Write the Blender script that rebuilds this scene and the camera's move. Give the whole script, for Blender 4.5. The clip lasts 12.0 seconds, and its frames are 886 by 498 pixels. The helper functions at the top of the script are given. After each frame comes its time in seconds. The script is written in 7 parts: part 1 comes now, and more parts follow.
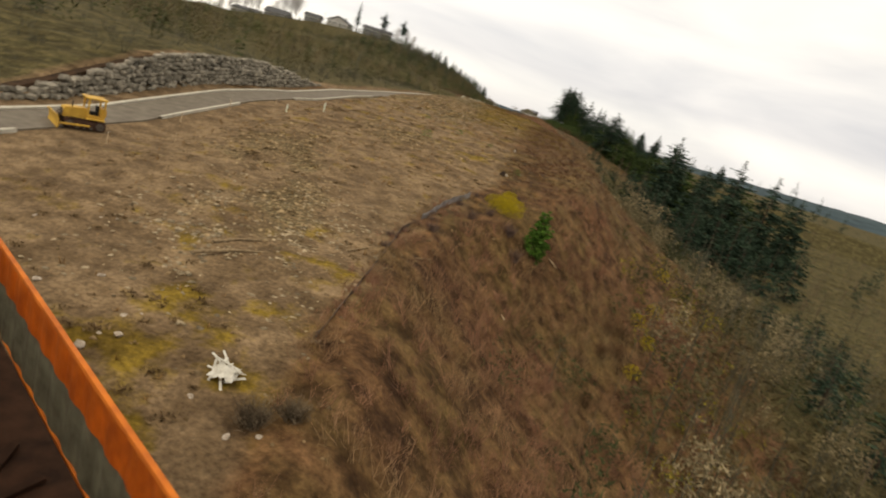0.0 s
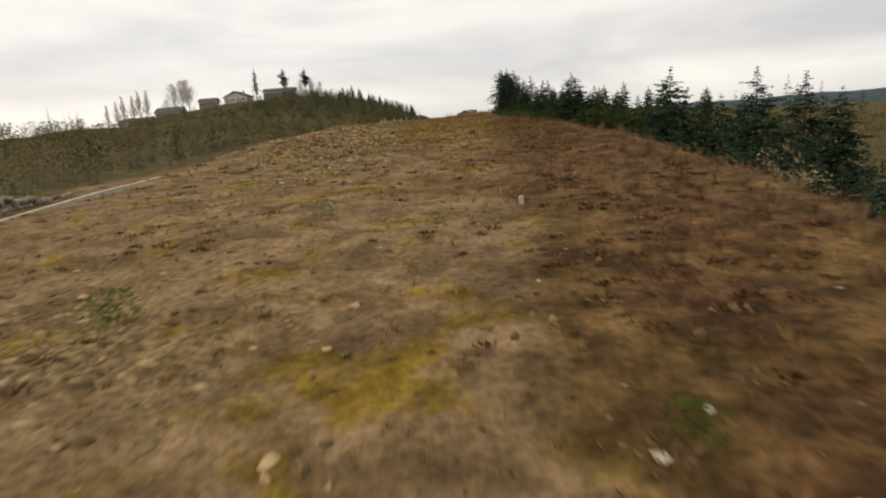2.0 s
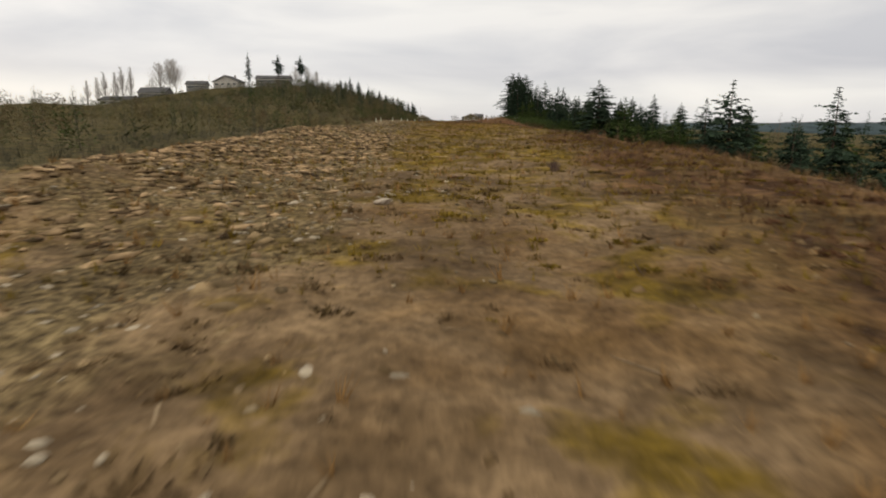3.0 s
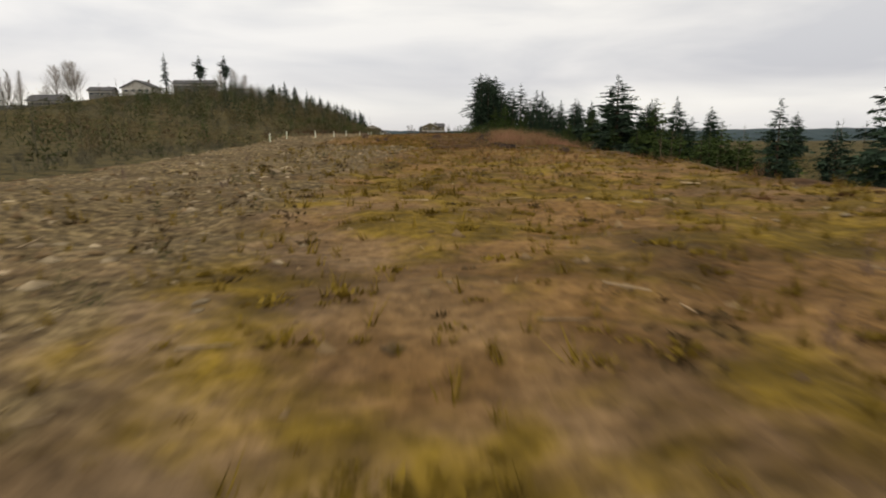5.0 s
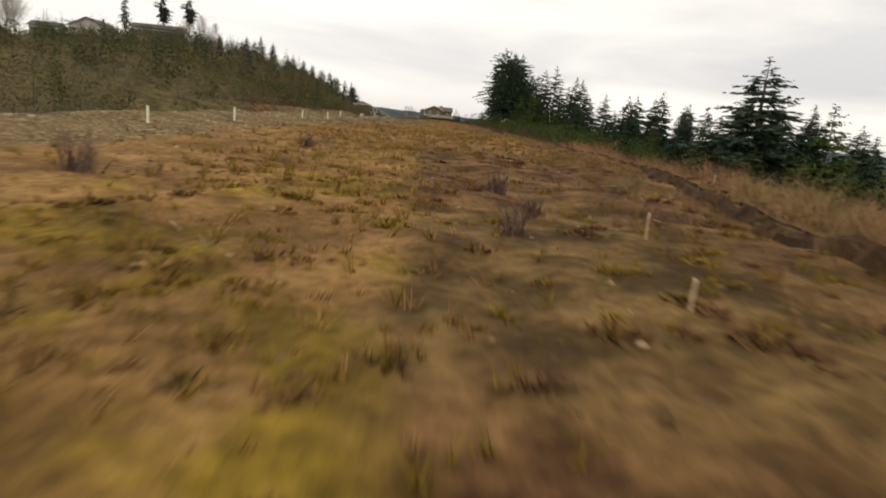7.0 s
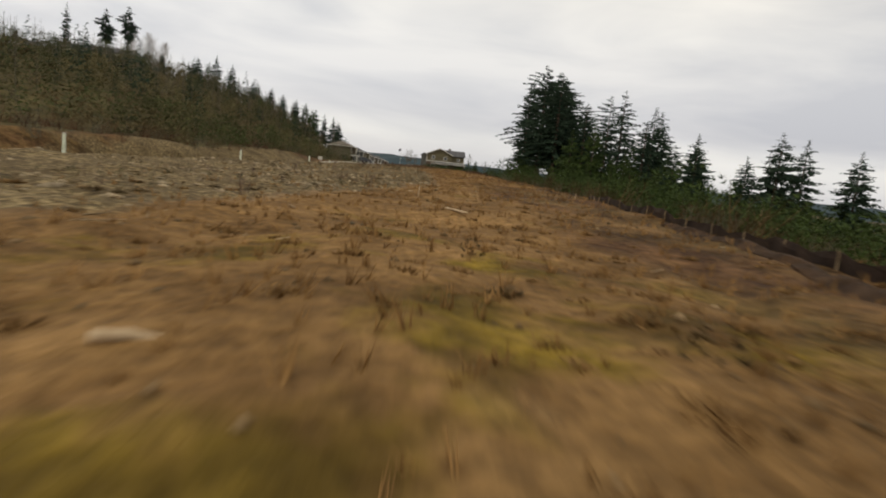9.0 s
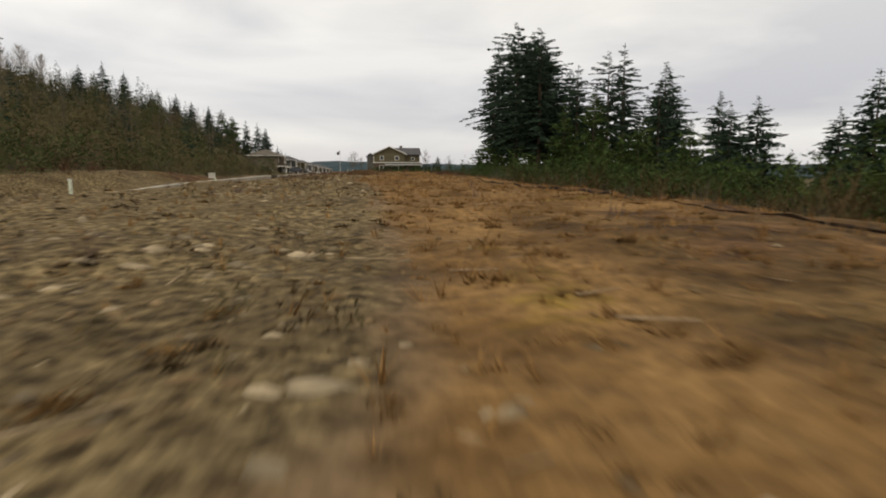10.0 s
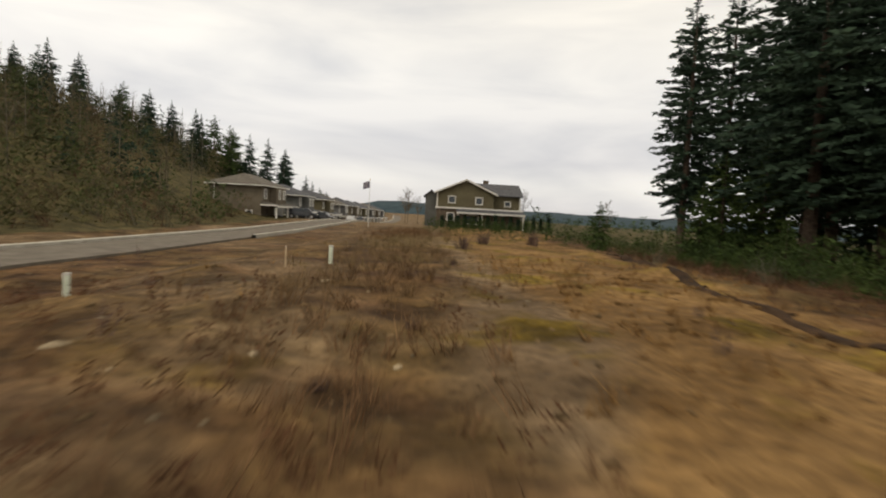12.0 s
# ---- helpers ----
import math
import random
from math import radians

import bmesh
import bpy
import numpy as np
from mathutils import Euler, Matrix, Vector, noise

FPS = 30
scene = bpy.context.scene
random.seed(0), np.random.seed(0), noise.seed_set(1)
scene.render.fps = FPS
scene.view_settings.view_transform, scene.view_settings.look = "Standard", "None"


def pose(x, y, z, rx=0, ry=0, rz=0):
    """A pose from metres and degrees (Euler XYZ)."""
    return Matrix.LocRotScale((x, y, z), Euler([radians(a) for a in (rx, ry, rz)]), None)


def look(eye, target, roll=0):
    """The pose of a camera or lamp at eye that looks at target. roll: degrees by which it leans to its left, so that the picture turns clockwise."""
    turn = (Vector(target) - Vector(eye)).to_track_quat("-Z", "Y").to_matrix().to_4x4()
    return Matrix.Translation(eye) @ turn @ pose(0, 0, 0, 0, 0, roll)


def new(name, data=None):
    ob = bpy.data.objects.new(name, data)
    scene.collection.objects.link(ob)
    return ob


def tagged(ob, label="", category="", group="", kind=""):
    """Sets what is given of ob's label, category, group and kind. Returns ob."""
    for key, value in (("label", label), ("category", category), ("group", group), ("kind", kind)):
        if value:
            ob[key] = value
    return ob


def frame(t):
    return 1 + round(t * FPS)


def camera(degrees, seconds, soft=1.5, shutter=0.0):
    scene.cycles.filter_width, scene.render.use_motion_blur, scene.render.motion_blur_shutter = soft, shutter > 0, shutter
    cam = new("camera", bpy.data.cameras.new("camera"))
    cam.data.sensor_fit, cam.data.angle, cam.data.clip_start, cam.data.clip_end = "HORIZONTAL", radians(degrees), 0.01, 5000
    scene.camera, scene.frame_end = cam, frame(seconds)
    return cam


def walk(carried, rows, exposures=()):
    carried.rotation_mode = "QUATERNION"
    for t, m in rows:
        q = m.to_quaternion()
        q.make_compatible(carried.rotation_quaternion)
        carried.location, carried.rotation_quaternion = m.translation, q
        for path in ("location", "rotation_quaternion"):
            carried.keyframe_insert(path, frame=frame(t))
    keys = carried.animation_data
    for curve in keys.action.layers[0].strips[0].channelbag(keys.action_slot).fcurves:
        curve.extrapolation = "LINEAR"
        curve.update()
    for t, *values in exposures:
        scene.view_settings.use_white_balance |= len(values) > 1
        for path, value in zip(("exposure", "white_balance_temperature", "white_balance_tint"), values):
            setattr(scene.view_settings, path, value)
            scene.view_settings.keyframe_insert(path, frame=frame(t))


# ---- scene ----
cam = camera(73.0, 12.0, soft=1.95, shutter=0.14)
# seconds, place, yaw, pitch and roll of the flying camera
PATH = [
    (0.0, 0.00, -0.00, 8.70, 3.18, -13.70, 16.82),
    (0.5, 3.53, 7.04, 8.43, 17.15, -17.39, 23.41),
    (1.0, 3.15, 21.53, 9.38, 14.44, -14.97, 12.51),
    (1.5, 1.15, 38.12, 8.58, 5.12, -14.13, -0.76),
    (2.0, -1.38, 54.66, 7.70, 2.11, -11.44, -4.34),
    (2.2, -2.12, 61.21, 7.67, 1.88, -9.93, -5.11),
    (2.3, -2.46, 64.51, 7.75, 1.62, -9.33, -4.61),
    (2.4, -2.76, 67.80, 7.83, 1.48, -8.89, -4.72),
    (2.5, -3.07, 71.08, 7.92, 1.10, -9.03, -4.23),
    (3.0, -4.34, 87.11, 8.69, 1.20, -11.32, -0.13),
    (3.1, -4.58, 90.40, 8.83, 1.02, -11.17, 0.71),
    (3.2, -4.82, 93.70, 8.96, 0.79, -11.03, 0.48),
    (3.5, -5.61, 103.65, 9.39, -1.26, -11.12, -1.22),
    (5.5, -7.41, 168.40, 10.78, -4.33, -10.32, 0.33),
    (6.0, -7.16, 184.09, 11.49, -5.32, -12.67, 1.97),
    (6.5, -6.58, 200.33, 11.82, -5.57, -12.48, 2.59),
    (6.8, -6.08, 210.21, 12.00, -5.53, -12.22, 4.14),
    (6.9, -5.97, 213.57, 12.04, -5.26, -12.30, 4.95),
    (7.0, -5.86, 216.95, 12.08, -4.44, -11.94, 5.26),
    (9.0, -1.92, 293.19, 12.51, -3.45, -7.63, 6.08),
    (9.2, -1.74, 300.61, 12.56, -5.63, -7.69, 3.01),
    (9.3, -1.64, 304.30, 12.59, -6.52, -7.90, 1.29),
    (9.4, -1.53, 307.98, 12.59, -7.21, -7.96, 0.36),
    (9.5, -1.41, 311.65, 12.61, -7.87, -8.12, -0.36),
    (10.0, -0.79, 329.54, 12.70, -7.35, -7.55, -0.03),
    (10.5, -0.41, 347.84, 12.96, -5.35, -7.43, 3.26),
    (11.0, -0.39, 365.09, 13.37, -6.32, -7.52, 1.12),
    (11.5, 0.59, 382.86, 13.71, -5.88, -7.26, 1.05),
    (12.0, 0.34, 402.00, 13.92, -1.57, -3.55, 3.08),
]
walk(cam, [(t, pose(x, y, z, 90 + pitch, 0, yaw) @ pose(0, 0, 0, 0, 0, roll)) for t, x, y, z, yaw, pitch, roll in PATH],
     exposures=[(0.0, 0.03, 6980, 10), (0.5, 0.33, 7120, 10), (1.5, 0.28, 7050, 10), (2.1, -0.25, 6850, 10), (2.5, -0.4, 6750, 10), (3.0, -0.25, 6700, 10), (3.5, -0.25, 6700, 10), (5.5, -0.16, 6600, 10), (6.0, 0.06, 6300, 10), (6.5, 0.1, 6750, 10), (7.2, 0.0, 7000, 10), (9.0, -0.32, 6600, 10), (9.5, -0.2, 6750, 10), (10.0, -0.28, 6650, 10), (10.6, -0.1, 6650, 10), (11.1, -0.08, 6600, 10), (11.5, -0.04, 6600, 10), (12.0, -0.22, 6750, 10)])
# ---- end of walk ----
# ---- world and light: a bright overcast winter sky ----
world = bpy.data.worlds.new("overcast_sky")
scene.world = world
world.use_nodes = True
wn, wl = world.node_tree.nodes, world.node_tree.links
wn.clear()
w_out = wn.new("ShaderNodeOutputWorld")
w_sum = wn.new("ShaderNodeAddShader")
w_sky = wn.new("ShaderNodeTexSky")
w_sky.sky_type, w_sky.sun_disc = "NISHITA", False
w_sky.sun_elevation, w_sky.sun_rotation = radians(32), radians(-55)
w_bg = wn.new("ShaderNodeBackground")
w_bg.inputs["Strength"].default_value = 0.02
wl.new(w_sky.outputs[0], w_bg.inputs["Color"])
w_tc = wn.new("ShaderNodeTexCoord")
w_sep = wn.new("ShaderNodeSeparateXYZ")
wl.new(w_tc.outputs["Generated"], w_sep.inputs[0])
# streaks of cloud lie flat: stretch the noise sideways
w_map = wn.new("ShaderNodeMapping")
w_map.inputs["Scale"].default_value = (1.0, 1.0, 4.5)
wl.new(w_tc.outputs["Generated"], w_map.inputs[0])
w_noise = wn.new("ShaderNodeTexNoise")
w_noise.inputs["Scale"].default_value, w_noise.inputs["Detail"].default_value = 2.3, 5.0
w_noise.inputs["Roughness"].default_value, w_noise.inputs["Distortion"].default_value = 0.5, 0.4
wl.new(w_map.outputs[0], w_noise.inputs["Vector"])
w_grad = wn.new("ShaderNodeValToRGB")
for pos, col in ((0.0, (0.60, 0.595, 0.61, 1)), (0.02, (0.68, 0.675, 0.69, 1)), (0.05, (0.76, 0.745, 0.735, 1)), (0.085, (0.60, 0.588, 0.61, 1)),
                 (0.22, (0.75, 0.73, 0.70, 1)), (0.36, (0.84, 0.80, 0.72, 1)), (0.6, (0.90, 0.84, 0.73, 1))):
    el = w_grad.color_ramp.elements.new(pos) if pos not in (0.0,) else w_grad.color_ramp.elements[0]
    el.position, el.color = pos, col
w_grad.color_ramp.elements[-1].color = (0.92, 0.86, 0.74, 1)
wl.new(w_sep.outputs["Z"], w_grad.inputs[0])
w_cl = wn.new("ShaderNodeValToRGB")
w_cl.color_ramp.elements[0].position, w_cl.color_ramp.elements[0].color = 0.36, (0.82, 0.83, 0.86, 1)
w_cl.color_ramp.elements[1].position, w_cl.color_ramp.elements[1].color = 0.62, (1.12, 1.11, 1.08, 1)
wl.new(w_noise.outputs["Fac"], w_cl.inputs[0])
w_mul = wn.new("ShaderNodeMix")
w_mul.data_type, w_mul.blend_type = "RGBA", "MULTIPLY"
w_mul.inputs["Factor"].default_value = 1.0
wl.new(w_grad.outputs[0], w_mul.inputs["A"])
wl.new(w_cl.outputs[0], w_mul.inputs["B"])
w_cloud = wn.new("ShaderNodeBackground")
w_cloud.inputs["Strength"].default_value = 1.25
wl.new(w_mul.outputs["Result"], w_cloud.inputs["Color"])
wl.new(w_bg.outputs[0], w_sum.inputs[0])
wl.new(w_cloud.outputs[0], w_sum.inputs[1])
wl.new(w_sum.outputs[0], w_out.inputs[0])

sun = new("sun", bpy.data.lights.new("sun", "SUN"))
sun.data.energy, sun.data.angle, sun.data.color = 1.0, radians(18), (1.0, 0.92, 0.80)
# the brightest cloud stands ahead and to the left of the flight
sun.matrix_world = look((-60, 60, 120), (0, 130, 0))


# ---- materials ----
def material(name, base, dark=None, scale=6.0, rough=0.85, bump=0.3, metal=0.0, fine=40.0, island=0.0, objvar=0.0, spec=0.12, alt=None, alt_scale=0.08):
    """A two-scale noise material: broad stains between base and dark, fine grain in the relief."""
    m = bpy.data.materials.new(name)
    m.use_nodes = True
    n, l = m.node_tree.nodes, m.node_tree.links
    b = n["Principled BSDF"]
    b.inputs["Roughness"].default_value, b.inputs["Metallic"].default_value = rough, metal
    b.inputs["Specular IOR Level"].default_value = spec
    tc = n.new("ShaderNodeTexCoord")
    broad = n.new("ShaderNodeTexNoise")
    broad.inputs["Scale"].default_value, broad.inputs["Detail"].default_value = scale, 4.0
    l.new(tc.outputs["Object"], broad.inputs["Vector"])
    ramp = n.new("ShaderNodeValToRGB")
    ramp.color_ramp.elements[0].position, ramp.color_ramp.elements[1].position = 0.32, 0.68
    d = dark or tuple(c * 0.6 for c in base)
    ramp.color_ramp.elements[0].color, ramp.color_ramp.elements[1].color = (*d, 1), (*base, 1)
    l.new(broad.outputs["Fac"], ramp.inputs[0])
    last = ramp.outputs[0]
    if alt:
        wide = n.new("ShaderNodeTexNoise")
        wide.inputs["Scale"].default_value, wide.inputs["Detail"].default_value = alt_scale, 5.0
        l.new(tc.outputs["Object"], wide.inputs["Vector"])
        pick = n.new("ShaderNodeMapRange")
        pick.inputs["From Min"].default_value, pick.inputs["From Max"].default_value = 0.46, 0.62
        l.new(wide.outputs["Fac"], pick.inputs["Value"])
        two_tone = n.new("ShaderNodeMix")
        two_tone.data_type = "RGBA"
        two_tone.inputs["B"].default_value = (*alt, 1)
        l.new(pick.outputs[0], two_tone.inputs["Factor"])
        l.new(last, two_tone.inputs["A"])
        last = two_tone.outputs["Result"]
    if island or objvar:
        src = n.new("ShaderNodeNewGeometry" if island else "ShaderNodeObjectInfo")
        hsv = n.new("ShaderNodeHueSaturation")
        mr = n.new("ShaderNodeMapRange")
        amount = island or objvar
        mr.inputs["To Min"].default_value, mr.inputs["To Max"].default_value = 1 - amount, 1 + amount
        l.new(src.outputs["Random Per Island" if island else "Random"], mr.inputs["Value"])
        l.new(mr.outputs[0], hsv.inputs["Value"])
        l.new(last, hsv.inputs["Color"])
        last = hsv.outputs[0]
    l.new(last, b.inputs["Base Color"])
    if bump:
        grain = n.new("ShaderNodeTexNoise")
        grain.inputs["Scale"].default_value, grain.inputs["Detail"].default_value = fine, 3.0
        l.new(tc.outputs["Object"], grain.inputs["Vector"])
        bp = n.new("ShaderNodeBump")
        bp.inputs["Strength"].default_value, bp.inputs["Distance"].default_value = bump, 0.03
        l.new(grain.outputs["Fac"], bp.inputs["Height"])
        l.new(bp.outputs[0], b.inputs["Normal"])
    return m


def ground_material():
    """Cleared land: dry grass, moss, red-brown brush litter, pale rubble; the blend follows the plan's own weights."""
    m = bpy.data.materials.new("cleared_land")
    m.use_nodes = True
    n, l = m.node_tree.nodes, m.node_tree.links
    b = n["Principled BSDF"]
    b.inputs["Roughness"].default_value, b.inputs["Specular IOR Level"].default_value = 0.95, 0.1
    tc = n.new("ShaderNodeTexCoord")

    def noise_tex(scale, detail=5.0, rough=0.6):
        t = n.new("ShaderNodeTexNoise")
        t.inputs["Scale"].default_value, t.inputs["Detail"].default_value, t.inputs["Roughness"].default_value = scale, detail, rough
        l.new(tc.outputs["Object"], t.inputs["Vector"])
        return t.outputs["Fac"]

    def two(fac, lo, hi, p0=0.35, p1=0.65):
        r = n.new("ShaderNodeValToRGB")
        r.color_ramp.elements[0].position, r.color_ramp.elements[1].position = p0, p1
        r.color_ramp.elements[0].color, r.color_ramp.elements[1].color = (*lo, 1), (*hi, 1)
        l.new(fac, r.inputs[0])
        return r.outputs[0]

    def mix(fac, a, c):
        x = n.new("ShaderNodeMix")
        x.data_type = "RGBA"
        l.new(fac, x.inputs["Factor"])
        l.new(a, x.inputs["A"])
        l.new(c, x.inputs["B"])
        return x.outputs["Result"]

    def weight(name, breakup, soft=0.18, swing=1.7):
        a = n.new("ShaderNodeAttribute")
        a.attribute_name = name
        add = n.new("ShaderNodeMath")
        add.operation = "ADD"
        l.new(a.outputs["Fac"], add.inputs[0])
        sub = n.new("ShaderNodeMath")
        sub.operation = "MULTIPLY_ADD"
        l.new(breakup, sub.inputs[0])
        sub.inputs[1].default_value, sub.inputs[2].default_value = swing, -0.5 * swing
        l.new(sub.outputs[0], add.inputs[1])
        mr = n.new("ShaderNodeMapRange")
        mr.inputs["From Min"].default_value, mr.inputs["From Max"].default_value = 0.5 - soft, 0.5 + soft
        l.new(add.outputs[0], mr.inputs["Value"])
        return mr.outputs[0]

    broad, mid, fine = noise_tex(0.12, 4), noise_tex(0.85, 5, 0.55), noise_tex(5.0, 5, 0.62)
    soil = two(mid, (0.118, 0.080, 0.044), (0.240, 0.170, 0.101), 0.34, 0.64)
    grass = two(mid, (0.142, 0.082, 0.031), (0.254, 0.154, 0.063), 0.34, 0.64)
    moss = two(mid, (0.095, 0.064, 0.012), (0.218, 0.150, 0.024), 0.38, 0.62)
    brush = mix(two(noise_tex(0.16, 5), (0, 0, 0), (1, 1, 1), 0.42, 0.6), two(mid, (0.050, 0.026, 0.013), (0.162, 0.090, 0.043), 0.38, 0.64), two(mid, (0.058, 0.037, 0.014), (0.175, 0.115, 0.048), 0.38, 0.64))
    rubble = two(fine, (0.070, 0.051, 0.026), (0.235, 0.182, 0.098), 0.36, 0.68)
    valley = two(mid, (0.043, 0.039, 0.016), (0.118, 0.098, 0.043))
    c = mix(weight("grass", broad), soil, grass)
    c = mix(weight("moss", noise_tex(0.42, 5), 0.14, 2.5), c, moss)
    c = mix(weight("brush", broad), c, brush)
    c = mix(weight("rubble", noise_tex(0.35, 5)), c, rubble)
    c = mix(weight("valley", broad), c, valley)
    spk = two(fine, (0.60, 0.58, 0.56), (1.36, 1.34, 1.30), 0.34, 0.66)
    mul = n.new("ShaderNodeMix")
    mul.data_type, mul.blend_type = "RGBA", "MULTIPLY"
    mul.inputs["Factor"].default_value = 0.9
    l.new(c, mul.inputs["A"])
    l.new(spk, mul.inputs["B"])
    # lighter and darker patches a stride or two across
    patch = n.new("ShaderNodeMix")
    patch.data_type, patch.blend_type = "RGBA", "MULTIPLY"
    patch.inputs["Factor"].default_value = 1.0
    l.new(mul.outputs["Result"], patch.inputs["A"])
    l.new(two(noise_tex(0.36, 3, 0.5), (0.66, 0.64, 0.62), (1.04, 1.03, 1.01), 0.34, 0.64), patch.inputs["B"])
    l.new(patch.outputs["Result"], b.inputs["Base Color"])
    bp = n.new("ShaderNodeBump")
    bp.inputs["Strength"].default_value, bp.inputs["Distance"].default_value = 0.7, 0.10
    l.new(fine, bp.inputs["Height"])
    bp2 = n.new("ShaderNodeBump")
    bp2.inputs["Strength"].default_value, bp2.inputs["Distance"].default_value = 0.8, 0.5
    l.new(mid, bp2.inputs["Height"])
    l.new(bp.outputs[0], bp2.inputs["Normal"])
    l.new(bp2.outputs[0], b.inputs["Normal"])
    return m


M_GROUND = ground_material()
M_ASPHALT = material("grey_asphalt", (0.175, 0.152, 0.122), (0.12, 0.102, 0.08), 1.2, 0.9, 0.3, fine=60)
M_KERB = material("pale_concrete", (0.50, 0.47, 0.40), (0.36, 0.33, 0.27), 2.0, 0.85, 0.3)
M_STONE = material("grey_quarry_stone", (0.30, 0.27, 0.215), (0.12, 0.11, 0.09), 1.6, 0.9, 0.6, fine=14, objvar=0.45)
M_STONEFAR = material("grey_quarry_stone_heap", (0.30, 0.27, 0.215), (0.12, 0.11, 0.09), 1.6, 0.9, 0.6, fine=14, island=0.45)
M_FIELDSTONE = material("brown_grey_field_stone", (0.27, 0.21, 0.135), (0.11, 0.083, 0.052), 3.0, 0.95, 0.6, fine=14, objvar=0.4)
M_PALESTONE = material("pale_bleached_stone", (0.46, 0.40, 0.33), (0.26, 0.21, 0.16), 3.0, 0.95, 0.5, fine=14)
M_RUBBLE = material("pale_rubble_stone", (0.345, 0.278, 0.182), (0.14, 0.108, 0.066), 2.5, 0.9, 0.5, fine=20, island=0.5)
M_SLAB = material("tan_broken_crust", (0.30, 0.218, 0.122), (0.12, 0.084, 0.044), 2.5, 0.9, 0.5, fine=20, island=0.5)
M_CRUST = material("pale_tan_crust", (0.40, 0.285, 0.165), (0.19, 0.128, 0.070), 2.5, 0.9, 0.5, fine=20, island=0.5)
M_PALERUBBLE = material("pale_grey_rubble", (0.40, 0.345, 0.26), (0.22, 0.185, 0.135), 2.5, 0.9, 0.5, fine=20, island=0.4)
# soil colour deepened to stand for shade in the slabs' gaps
M_SHADESOIL = material("soil_darkened_as_shade", (0.085, 0.055, 0.030), (0.038, 0.025, 0.014), 1.5, 0.95, 0.4, fine=10, island=0.3)
M_BARK = material("fir_bark", (0.11, 0.08, 0.058), (0.045, 0.033, 0.025), 5, 0.95, 0.7, fine=18)
M_FIR = material("fir_needles", (0.038, 0.062, 0.036), (0.014, 0.027, 0.018), 0.5, 0.8, 0.0, island=0.45)
M_FIR2 = material("cedar_foliage", (0.060, 0.088, 0.022), (0.020, 0.036, 0.011), 0.5, 0.8, 0.0, island=0.45)
M_YOUNG = material("bright_young_needles", (0.075, 0.15, 0.018), (0.03, 0.075, 0.010), 3, 0.7, 0.0, island=0.4)
M_PALEBARK = material("pale_alder_bark", (0.15, 0.128, 0.09), (0.07, 0.062, 0.044), 3, 0.9, 0.4, island=0.3)
M_TWIG = material("grey_brown_twigs", (0.17, 0.13, 0.085), (0.09, 0.068, 0.045), 1, 0.9, 0.0, island=0.35)
M_PINKTWIG = material("pinkish_brown_brush_stems", (0.33, 0.178, 0.108), (0.155, 0.079, 0.048), 0.25, 0.9, 0.0, island=0.35, alt=(0.22, 0.155, 0.075), alt_scale=0.13)
# twig grey lightened to stand for haze and the bright sky behind
M_HAZETWIG = material("haze_paled_grey_twigs", (0.44, 0.40, 0.36), (0.32, 0.29, 0.26), 1, 0.9, 0.0, island=0.25)
M_REDTWIG = material("red_brown_brush_stems", (0.215, 0.126, 0.064), (0.088, 0.049, 0.025), 0.22, 0.9, 0.0, island=0.5, alt=(0.185, 0.136, 0.068), alt_scale=0.11)
M_DULLGREEN = material("dull_green_leaves", (0.078, 0.100, 0.034), (0.034, 0.046, 0.016), 0.1, 0.85, 0.0, island=0.2, alt=(0.13, 0.108, 0.05), alt_scale=0.03)
M_WETBARK = material("grey_brown_bare_woods", (0.130, 0.122, 0.084), (0.060, 0.056, 0.038), 0.03, 0.9, 0.0, island=0.2)
M_DARKRED = material("dark_red_brown_stems", (0.120, 0.064, 0.036), (0.048, 0.026, 0.016), 0.4, 0.9, 0.0, island=0.45)
M_HEATH = material("grey_purple_dead_bush", (0.155, 0.105, 0.085), (0.075, 0.05, 0.042), 2, 0.9, 0.0, island=0.4)
M_OLIVE = material("olive_undergrowth", (0.070, 0.075, 0.030), (0.028, 0.034, 0.014), 0.08, 0.85, 0.0, island=0.2, alt=(0.120, 0.094, 0.045), alt_scale=0.05)
M_TANCROWN = material("tan_bare_crowns", (0.27, 0.215, 0.125), (0.13, 0.105, 0.06), 0.3, 0.9, 0.0, island=0.4)
M_BROWNCROWN = material("brown_bare_crowns", (0.185, 0.135, 0.078), (0.085, 0.062, 0.036), 0.3, 0.9, 0.0, island=0.2, alt=(0.15, 0.13, 0.06), alt_scale=0.03)
M_BROOMDULL = material("dull_broom", (0.27, 0.225, 0.03), (0.12, 0.105, 0.016), 0.5, 0.85, 0.0, island=0.4)
M_DRYMAT = material("matted_tan_grass", (0.250, 0.152, 0.063), (0.118, 0.068, 0.027), 1.6, 0.95, 0.5, fine=9, island=0.3, spec=0.05)
M_RUSTMAT = material("matted_red_brown_brush", (0.135, 0.068, 0.036), (0.06, 0.030, 0.017), 1.6, 0.95, 0.5, fine=9, island=0.35, spec=0.05)
M_DARKWEED = material("dark_matted_weeds", (0.098, 0.066, 0.030), (0.045, 0.031, 0.014), 1.5, 0.9, 0.0, island=0.4)
M_GORSE = material("yellow_broom", (0.46, 0.35, 0.012), (0.26, 0.21, 0.010), 3, 0.8, 0.0, island=0.35)
M_DRY = material("dry_tan_grass", (0.285, 0.165, 0.062), (0.16, 0.088, 0.031), 0.4, 0.9, 0.0, island=0.4)
